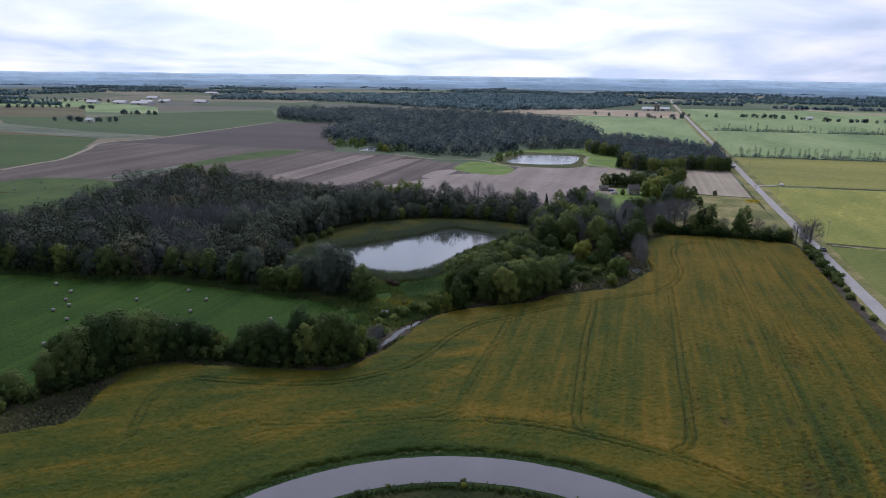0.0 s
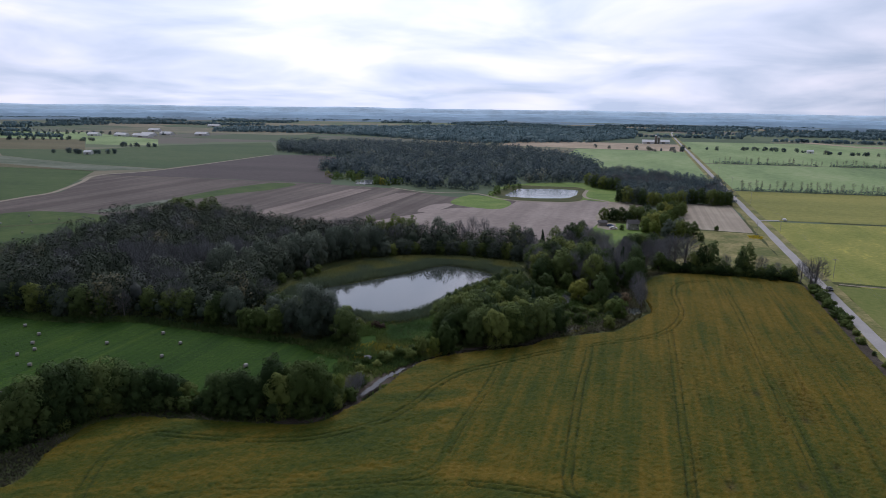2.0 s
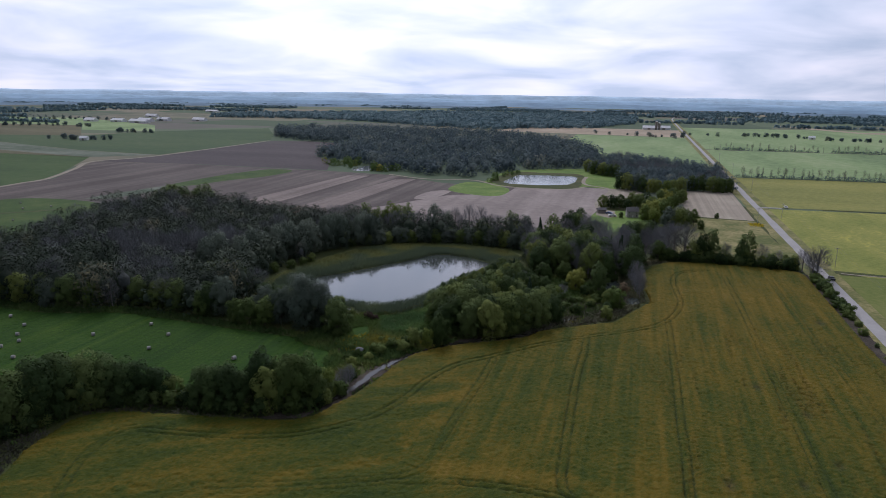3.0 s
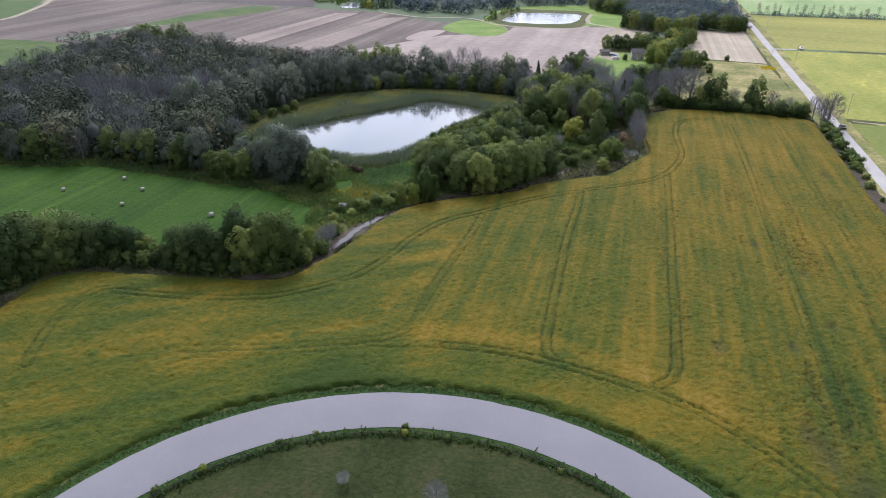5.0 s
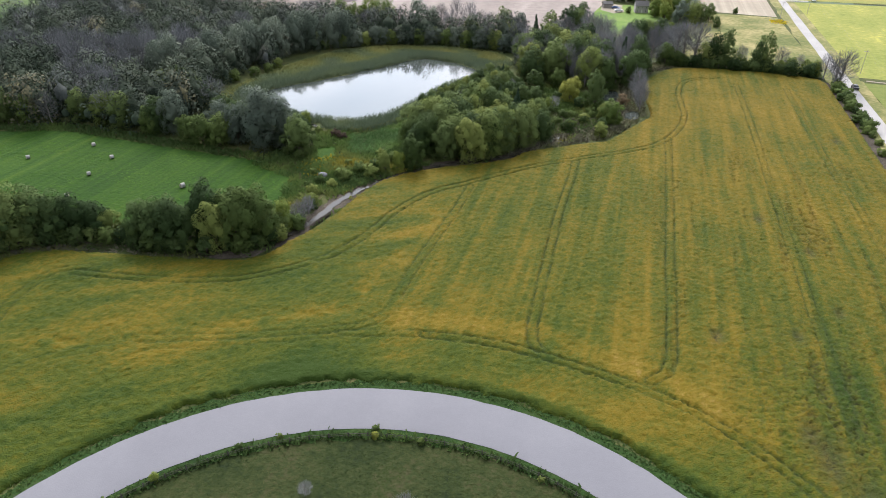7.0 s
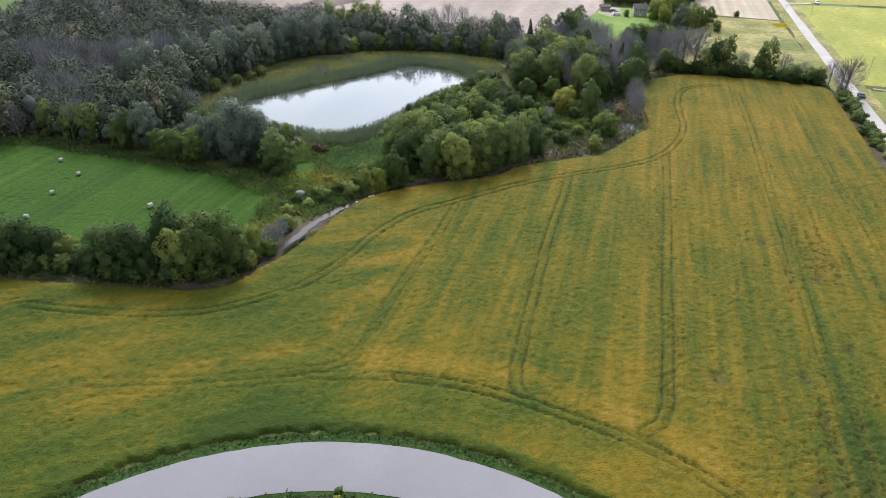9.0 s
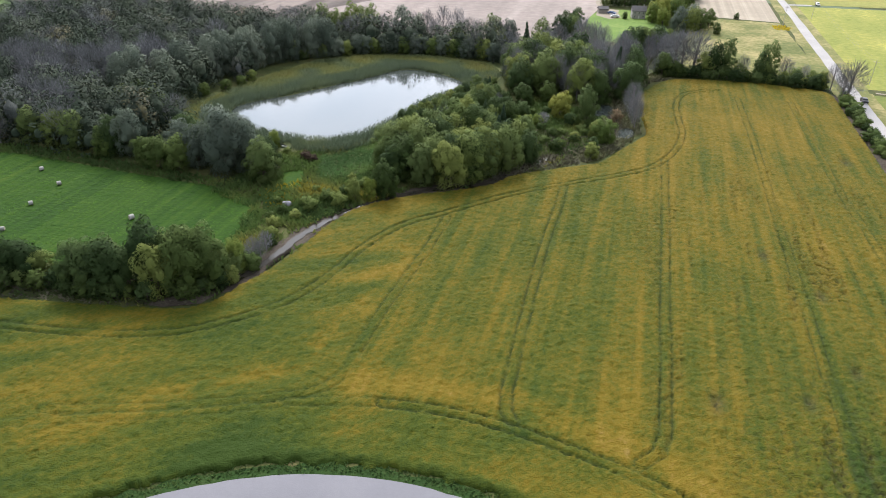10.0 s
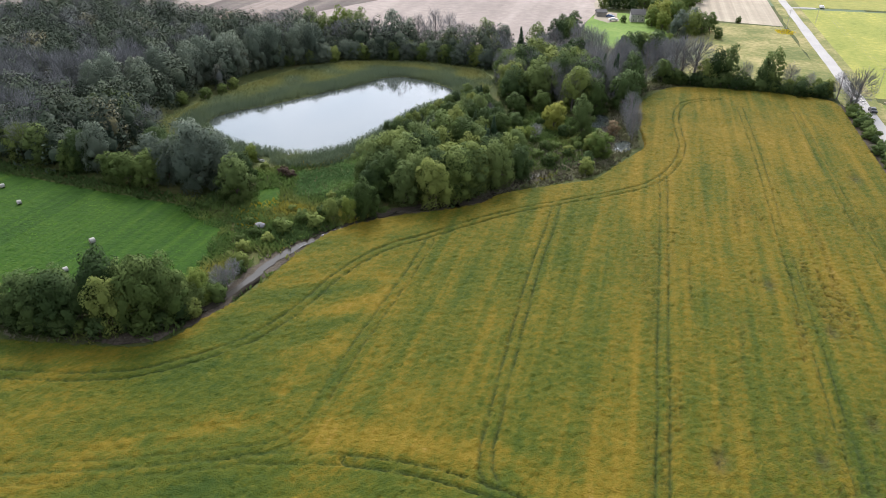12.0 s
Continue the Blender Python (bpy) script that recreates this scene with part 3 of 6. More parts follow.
def gable(bm, x0, x1, y0, y1, z0, z1, over=0.0, thick=0.25):
    """A pitched roof with its ridge along x."""
    ym = (y0 + y1) / 2
    for s, ye in ((1, y0 - over), (-1, y1 + over)):
        drop = (z1 - z0) / (abs(ym - y0)) * over
        a = [bm.verts.new(c) for c in ((x0 - over, ye, z0 - drop), (x1 + over, ye, z0 - drop), (x1 + over, ym, z1), (x0 - over, ym, z1))]
        b = [bm.verts.new((v.co.x, v.co.y, v.co.z + thick)) for v in a]
        bm.faces.new(b if s > 0 else b[::-1]); bm.faces.new(a[::-1] if s > 0 else a)
        for i in range(4):
            bm.faces.new((a[i], a[(i + 1) % 4], b[(i + 1) % 4], b[i]))


# ---------------------------------------------------------------- ground, fields, water
def build_ground():
    """One sheet out to the horizon, rings about the middle of the place."""
    V, F = [], []
    radii = [0, 60, 150, 300, 500, 800, 1200, 1700, 2300, 3000, 3700, 4300, 4750]
    n = 72
    for r in radii:
        for k in range(n):
            a = 2 * math.pi * k / n
            V.append((-90 + r * math.cos(a), 60 + r * math.sin(a), -0.05))
    for i in range(len(radii) - 1):
        for k in range(n):
            F.append((i * n + k, (i + 1) * n + k, (i + 1) * n + (k + 1) % n, i * n + (k + 1) % n))
    tagged(mesh_object("ground", V, F, M_GROUND), "patchwork of flat farmland reaching the horizon", "ground", "", "structure")


def build_hills():
    """Low wooded ridges one behind the other along the horizon, haze painted in as bluer, paler colour."""
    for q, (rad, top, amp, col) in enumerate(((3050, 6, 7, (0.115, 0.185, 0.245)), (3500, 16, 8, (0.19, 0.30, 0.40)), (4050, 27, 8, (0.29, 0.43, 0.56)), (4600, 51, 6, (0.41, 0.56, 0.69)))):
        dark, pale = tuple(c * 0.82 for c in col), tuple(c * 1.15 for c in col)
        mt = earth("hazy_ridge", [(0.40, dark), (0.5, col), (0.60, pale)], coarse=0.004, fine=0.02, weight=0.6, bump=0)
        V, F, n = [], [], 700
        for k in range(n):
            a = 2 * math.pi * k / n
            p = Vector((math.cos(a) * 9, math.sin(a) * 9, q * 3.7))
            w = noise.fractal(p, 1.0, 2.0, 4) + 0.22 * noise.noise(p * 9)
            for r, z in ((rad - 170, -1), (rad - 60, (top + amp * w) * 0.75), (rad, top + amp * w), (rad + 90, -1)):
                V.append((-90 + r * math.cos(a), 60 + r * math.sin(a), max(z, -1)))
        for k in range(n):
            for j in range(3):
                a, b = k * 4 + j, ((k + 1) % n) * 4 + j
                F.append((a, a + 1, b + 1, b))
        tagged(mesh_object("backdrop", V, F, mt, smooth=True), "low wooded ridge along the horizon, haze painted into its blue", "hills", "", "structure")


build_ground()
build_hills()

RC, R_IN, R_OUT = (-92.8, 59.7), 47.35, 55.9      # the bend of the near road
POND = [(-197, 237), (-186, 229), (-172, 225.5), (-160, 225), (-153, 231), (-148, 243), (-144, 262), (-140, 276), (-133.5, 288), (-140, 299), (-152, 304), (-163, 303.5), (-172, 287), (-183, 271), (-192, 257), (-199, 246)]
MARSH = [(-222, 226), (-214, 240), (-211, 262), (-207, 284), (-199, 306), (-185, 319), (-159, 327), (-132, 323), (-124, 310), (-126, 290), (-135, 268), (-140, 246), (-145, 228), (-152, 216), (-172, 216), (-200, 221)]
SOY = [(-206, 60), (-203, 85), (-196, 95.5), (-190, 100), (-189.5, 105), (-192.5, 112), (-193.5, 120), (-193.5, 127.5), (-186, 133), (-172, 136), (-158, 138.8), (-146, 142.5), (-142, 152), (-139, 161), (-137.5, 170), (-136.5, 179), (-133, 189), (-124, 198), (-108, 209), (-102, 218), (-90, 227), (-82, 233), (-77, 244), (-72, 255), (-70, 262), (-72, 277), (-73, 298), (-68.5, 313.5), (-60.5, 323.5), (-40, 327.5), (-21, 326.5), (-9, 322.5), (-7.5, 305), (-7.5, 240), (-8, 60)]
HAY = [(-390, 60), (-392, 140), (-340, 168), (-286, 182), (-259, 183), (-236, 191), (-209, 190), (-183, 189), (-166, 188.5), (-157, 183), (-152, 176), (-152, 166), (-160, 153), (-180, 148), (-200, 140), (-208, 115), (-230, 70)]
WOOD = [(-380, 170), (-330, 177), (-286, 188), (-259, 188), (-237, 197), (-208, 196), (-200, 219), (-218, 228), (-216, 262), (-211, 286), (-203, 310), (-187, 323), (-159, 331), (-126, 328), (-113, 345), (-150, 345), (-198, 345), (-274, 350), (-346, 368), (-366, 335), (-348, 270), (-340, 218), (-385, 190)]

sheet("meadow_ground", [(-420, -120), (60, -120), (60, 200), (30, 460), (-100, 520), (-420, 420)], 0.0, M_MEADOW, "rough uncut meadow grass between the fields", step=30)
sheet("hay_field", HAY, 0.03, M_HAY, "freshly mown bright green hay field with faint swath lines", ragged=1.0)
sheet("paddock", [(RC[0] + (R_IN - 0.8) * math.cos(a * math.pi / 24), RC[1] + (R_IN - 0.8) * math.sin(a * math.pi / 24)) for a in range(25)] + [(RC[0] - R_IN + 0.8, -60), (RC[0] + R_IN - 0.8, -60)], 0.03, M_PADDOCK, "rough grazed pasture with dull green and brownish patches", smooth=False)
sheet("marsh_ground", MARSH, 0.03, M_BOG, "boggy ground round the pond", ragged=2)
sheet("pond_water", POND, 0.08, M_POND, "still pond reflecting the bright cloudy sky", ragged=1.6, step=2.5)
sheet("woodland_floor", WOOD, 0.10, M_MEADOW, "shaded leaf litter under the wood", ragged=2)

arc = [(RC[0] - (R_IN + R_OUT) / 2, y) for y in (-60, -20, 20, 45)] + [(RC[0] - (R_IN + R_OUT) / 2 * math.cos(a * math.pi / 30), RC[1] + (R_IN + R_OUT) / 2 * math.sin(a * math.pi / 30)) for a in range(31)] + [(RC[0] + (R_IN + R_OUT) / 2, y) for y in (45, 20, -20, -60)]
ribbon("road", arc, (R_OUT - R_IN) / 2, 0.10, M_SHADEGRAVEL, "pale grey gravel road sweeping round a bend", crown=0.12, step=1.5, ragged=0.05)
ribbon("verge", arc, (R_OUT - R_IN) / 2 + 1.8, 0.05, M_VERGE, "green grass verge beside the gravel road", step=1.2, ragged=0.35)
ribbon("road_straight", [(0, -300), (0, 0), (0, 300), (0, 700), (0, 1200), (0, 1700), (4, 2180), (30, 2500), (38, 2900)], 2.25, 0.12, M_LITGRAVEL, "long straight pale gravel country road", crown=0.15, step=12, ragged=0.15)
ribbon("verge_straight", [(0, -300), (0, 300), (0, 1200), (0, 2100)], 7.2, 0.055, M_DRY, "grassy ditch and verge along the straight road", step=12, ragged=0.5)

# far fields
sheet("ploughed_field", [(-470, 344), (-478, 250), (-620, 250), (-560, 330), (-526, 394), (-524, 444), (-593, 560), (-480, 578), (-353, 580), (-289, 574), (-227, 540), (-184, 540), (-123, 554), (-97, 559), (-99, 472), (-108, 405), (-100, 335), (-300, 340)], 0.05, M_PLOUGH, "ploughed brown field with pale and dark worked bands", smooth=False)
# pale worked bands, with the sun on this end painted in as paler soil
sheet("ploughed_field_dry", [(-207, 480), (-170, 502), (-169, 533), (-123, 554), (-97, 559), (-99, 472), (-106, 405), (-99, 336), (-215, 338), (-240, 405), (-228, 432)], 0.075, M_PLOUGHPALE, "paler end of the ploughed field, sun put into its colour", smooth=False)
sheet("dry_soil_strip", [(-327, 400), (-325, 454), (-320, 556), (-302, 562), (-303, 441), (-304, 395)], 0.08, M_PLOUGHMID, "pale strip of dry worked soil", smooth=False)
sheet("dry_soil_strip_second", [(-286, 365), (-281, 430), (-273, 546), (-257, 556), (-259, 414), (-260, 365)], 0.08, M_PLOUGHMID, "pale strip of dry worked soil", smooth=False)
sheet("dry_soil_patch", [(-227, 465), (-224, 495), (-211, 500), (-213, 464), (-223, 453)], 0.08, M_PLOUGHPALE, "pale hump of dry soil in the ploughed field")
sheet("bare_field", [(-593, 562), (-576, 636), (-579, 879), (-522, 895), (-442, 864), (-424, 702), (-386, 662), (-353, 584), (-480, 580)], 0.05, M_SOIL, "bare dark brown soil", smooth=False)
sheet("grass_strip", [(-379, 567), (-404, 569), (-417, 523), (-420, 472), (-418, 447), (-403, 452), (-394, 489), (-380, 523)], 0.09, M_FARHAY, "strip of green grass across the ploughed field")
sheet("pale_grass_strip", [(-419, 446), (-424, 410), (-427, 375), (-412, 377), (-407, 421), (-403, 451)], 0.085, M_PALE, "strip of thin pale grass beside the ploughed field", smooth=False)
sheet("grass_patch", [(-215, 506), (-216, 545), (-205, 556), (-173, 528), (-173, 489), (-194, 489)], 0.09, M_LAWN, "bright green grass patch in the ploughed field")
sheet("left_green_field", [(-900, 420), (-870, 500), (-750, 588), (-628, 592), (-528, 446), (-527, 392), (-560, 330), (-900, 330)], 0.06, M_DKGREEN, "dark green crop field", smooth=False)
sheet("dirt_strip", [(-900, 560), (-786, 619), (-641, 592), (-622, 596), (-629, 593), (-750, 589), (-880, 505)], 0.065, M_OLIVE, "strip of bare brown earth", smooth=False)
sheet("pale_strip", [(-1000, 700), (-884, 705), (-695, 650), (-586, 640), (-622, 598), (-641, 594), (-786, 621)], 0.06, M_PALE, "strip of pale weathered grass", smooth=False)
sheet("back_green_field", [(-884, 707), (-1000, 800), (-877, 840), (-853, 972), (-744, 1147), (-640, 985), (-585, 880), (-582, 643), (-695, 652)], 0.06, M_LEFTGREEN, "broad green crop field", smooth=False)
sheet("olive_field", [(-1300, 800), (-1258, 1030), (-1082, 1054), (-979, 947), (-879, 842), (-1002, 800)], 0.05, M_OLIVE, "dull olive-brown field", smooth=False)
sheet("yellow_green_field", [(-1262, 1032), (-1505, 1246), (-1309, 1292), (-979, 1129), (-855, 974), (-979, 949), (-1082, 1056)], 0.05, M_GREEN, "yellow-green field in the distance", smooth=False)
sheet("far_hay_field", [(-470, 250), (-386, 262), (-375, 300), (-385, 345), (-414, 366), (-462, 362), (-475, 330)], 0.08, M_FARHAY, "green pasture beyond the wood")
ribbon("pasture_hedge", [(-440, 306), (-428, 316), (-418, 326), (-405, 342)], 2.2, 0.10, M_MEADOW, "rough weedy ditch across the far pasture", step=4, ragged=0.6)
sheet("pond_bank", [(-196, 546), (-200, 600), (-197, 632), (-180, 664), (-130, 690), (-112, 652), (-95, 642), (-90, 570), (-99, 556), (-117, 562), (-130, 549), (-170, 544)], 0.07, M_LAWN, "mown grass bank round the far pond")
sheet("pond_rim", [(-196, 572), (-189, 636), (-160, 645), (-129, 646), (-121, 600), (-124, 552), (-143, 540), (-175, 540)], 0.10, M_MEADOW, "dry weedy rim of the far pond", ragged=2, step=3)
sheet("far_pond_water", [(-185, 565), (-184, 590), (-182, 615), (-156, 626), (-133, 626), (-129, 618), (-128, 590), (-132, 570), (-138, 564), (-156, 557), (-178, 557)], 0.14, M_FARPOND, "rectangular farm pond with pale rippled water", smooth=False)
sheet("small_pond_water", [(-330, 592), (-312, 598), (-306, 631), (-326, 640), (-338, 616)], 0.13, M_FARPOND, "small pool at the edge of the far wood")
sheet("stubble_wedge", [(-97, 556), (-90, 562), (-74, 548), (-74, 530), (-85, 514), (-101, 505)], 0.065, M_STUBBLE, "pale stubble wedge behind the farmhouse trees", smooth=False)
sheet("stubble_field", [(-46, 567), (-53, 468), (-52, 453), (-9, 449), (-8, 577)], 0.06, M_STUBBLE, "harvested pale stubble field beside the road", smooth=False)
sheet("roadside_meadow", [(-60, 340), (-56, 400), (-50, 448), (-9, 447), (-7, 380), (-7, 340)], 0.06, M_DRY, "dry yellowish meadow beside the road", smooth=False)
sheet("garden_lawn", [(-102, 392), (-102, 442), (-88, 456), (-74, 444), (-64, 412), (-66, 380), (-92, 378)], 0.06, M_LAWN, "green lawn round the farmhouse")
sheet("right_crop_south", [(6.5, 60), (6.5, 326), (420, 318), (420, 60)], 0.065, M_RIGHTGRASS, "fresh green grass field", smooth=False)
ribbon("field_ditch", [(6, 331), (40, 329), (120, 325), (420, 321)], 2.2, 0.09, M_MEADOW, "weedy ditch beside the green field", step=8, ragged=0.5)
ribbon("field_path", [(8, 329), (24, 328), (60, 326)], 0.7, 0.12, M_TRACK, "pale worn path along the ditch", step=4, ragged=0.2)
ribbon("field_margin", [(-6.0, 180), (-6.2, 260), (-6.6, 300), (-8.0, 322)], 1.7, 0.11, M_MUD, "bare brown strip between crop and road", step=3, ragged=0.4)
sheet("right_crop_near", [(6.5, 333), (6.5, 500), (420, 539), (420, 60)], 0.06, M_SOYR, "bright yellow-green crop field", smooth=False)
sheet("right_crop_far", [(7, 507), (7, 679), (420, 717), (420, 546)], 0.06, M_OLIVECROP, "dull yellow-green crop field", smooth=False)
sheet("right_green_field", [(7, 687), (7, 1003), (600, 1061), (600, 736)], 0.06, M_GREEN, "grey-green crop field", smooth=False)
sheet("right_back_field", [(7, 1013), (7, 1648), (700, 1746), (700, 1070)], 0.05, M_GREEN, "green crop field in the distance", smooth=False)
sheet("middle_green_field", [(-7, 722), (-7, 1263), (-190, 1263), (-190, 1051), (-128, 870), (-100, 813)], 0.06, M_GREEN, "green crop field behind the wood", smooth=False)
sheet("middle_tan_field", [(-7, 1265), (-7, 1512), (-340, 1512), (-340, 1292)], 0.06, M_TAN, "ripe tan field in the distance", smooth=False)
sheet("tan_strip", [(226, 1864), (351, 1573), (700, 1600), (700, 1690), (360, 1640), (250, 1900)], 0.07, M_TAN, "narrow ripe tan field in the distance", smooth=False)
ribbon("dirt_track", [(-520, 380), (-526, 420), (-528, 442), (-563, 507), (-593, 560), (-576, 636), (-585, 879)], 2.2, 0.12, M_TRACK, "dirt track curving between fields", step=10)
ribbon("pond_track", [(-122, 628), (-122, 596), (-117, 573), (-98, 552), (-103, 482), (-98, 452)], 1.6, 0.14, M_TRACK, "pale dirt track beside the far pond", step=6)
ribbon("far_bank_track", [(-290, 578), (-250, 560), (-216, 568), (-201, 561), (-184, 542), (-160, 537), (-130, 542), (-117, 562)], 1.5, 0.14, M_TRACK, "pale dirt track at the field edge", step=6)
ribbon("driveway", [(2, 503), (9, 505), (15, 506)], 1.7, 0.16, M_LITGRAVEL, "gravel field entrance off the straight road", step=4)
ribbon("ditch", [(40, 508), (120, 514), (400, 544)], 1.3, 0.10, M_MEADOW, "weedy ditch between two crop fields", step=8)

# creek between the hay field and the soybeans
CREEK = [(-222, 60), (-215, 85), (-207, 104), (-202, 118), (-199, 129), (-188, 139), (-173, 142), (-160, 143), (-150, 146), (-144.5, 151), (-142.5, 157), (-141, 165), (-140, 173), (-137, 181), (-131, 193), (-121, 202.5), (-106, 213.5), (-98, 228), (-90, 240), (-85, 249), (-80, 256.5), (-79.5, 264), (-82, 272), (-86, 284), (-95, 300)]
ribbon("creek_bank", CREEK, 2.3, 0.07, M_MUD, "muddy creek bank", step=2.5, ragged=0.5)
ribbon("creek_water", CREEK[9:16], 0.75, 0.18, M_CREEK, "narrow shallow creek", step=1.2, ragged=0.2)
ribbon("creek_water_narrow", CREEK[6:10], 0.6, 0.15, M_CREEK, "narrow creek under the trees", step=1.5, ragged=0.25)
ribbon("creek_water_upper", CREEK[15:], 1.0, 0.12, M_CREEK, "narrow creek hidden in the thicket", step=1.5, ragged=0.2)
POOLS = [[(-86, 272.5), (-82.5, 273.5), (-80.6, 278), (-82.5, 285), (-85.5, 284), (-86.8, 278)], [(-78.2, 254.6), (-74.6, 255), (-73.2, 259), (-74.4, 264), (-77.6, 263)]]
for q, at in zip(POOLS, ("among the trees", "beside the crop")):
    sheet("creek_pool", q, 0.16, M_POND, "small pool of still water " + at, ragged=0.4, step=1.5)
sheet("mud_flat", [(-158, 140.3), (-152, 140.4), (-146, 143.5), (-144.5, 148), (-149, 147), (-156, 144)], 0.13, M_MUD, "bare mud bar at the creek bend")


# ---------------------------------------------------------------- soybeans
def tram_lines():
    head_start = [(-118.0, 124.6), (-111.8, 126.5), (-104.5, 128.4)]
    head_road = [(-104.5, 128.4), (-95.0, 129.6), (-86.6, 129.1), (-77.7, 127.6), (-70.2, 126.0), (-62.7, 123.5), (-55.9, 120.0), (-47.8, 113.6), (-41.8, 106.9), (-36.6, 98.6), (-33.7, 89.7)]
    head_left = [(-168, 92), (-164, 101), (-157, 107.5), (-145, 112.5), (-131, 118.2), (-119, 124)]
    cross_west = [(-152, 112.6), (-140.3, 116.3), (-131.8, 119.6), (-124, 123.2)]
    cross = [(-124, 123.2), (-120, 125.0), (-114.6, 128.6), (-112.6, 134), (-113.1, 141), (-113, 150.5), (-112.3, 168), (-111.9, 178), (-112, 189.5)]
    left = [(-173, 101), (-177.5, 109.5), (-180, 116.8), (-179.8, 126), (-175, 129.5)]
    a = [(-85.0, 130.4), (-86.2, 132.2), (-87.0, 136.5), (-87.2, 143), (-87.6, 150), (-88.1, 165), (-88.6, 186), (-88.3, 200), (-88.4, 214)]
    b = [(-66.5, 127.5), (-64.2, 130.2), (-63.4, 134), (-63.3, 142), (-63.5, 160), (-63.7, 178), (-63.9, 212), (-64.3, 240)]
    c = [(-37.6, 112), (-37.7, 128), (-38.1, 147), (-38.4, 160), (-38.6, 176), (-39.0, 209), (-39.2, 257), (-40.6, 306)]
    d = [(-17, 120), (-19.6, 190), (-20.4, 208), (-21.8, 231), (-22.7, 265), (-23.4, 306)]
    top = [(-47, 313), (-53, 310), (-59, 303), (-61, 290), (-60.2, 275), (-59.4, 263.5), (-61.2, 250), (-66.4, 236), (-75, 226.5), (-88.5, 216), (-100, 206.2), (-112.5, 192), (-120, 183.5), (-124.8, 172), (-127.2, 159), (-131, 148.3), (-137.7, 140), (-146.4, 133.6), (-161, 129.3), (-176, 127)]
    return [(smooth_line(p, 2.0), k) for p, k in ((head_start, 0.5), (head_road, 0.95), (head_left, 0.3), (cross_west, 0.3), (cross, 0.6), (left, 0.65), (a, 0.8), (b, 0.8), (c, 0.62), (d, 0.5), (top, 0.9))]


def grain(rng, ny, nx, across, along, st, turn=0.0):
    """Smooth noise over the field, drawn out along the rows; sizes in metres."""
    ca, sa = math.cos(turn), math.sin(turn)
    ky, kx = np.meshgrid(np.fft.fftfreq(ny, st), np.fft.rfftfreq(nx, st), indexing="ij")
    u, v = kx * ca + ky * sa, ky * ca - kx * sa
    f = np.fft.irfft2(np.fft.rfft2(rng.normal(size=(ny, nx))) * np.exp(-((u * across) ** 2 + (v * along) ** 2) * 3.0), s=(ny, nx))
    return f / f.std()


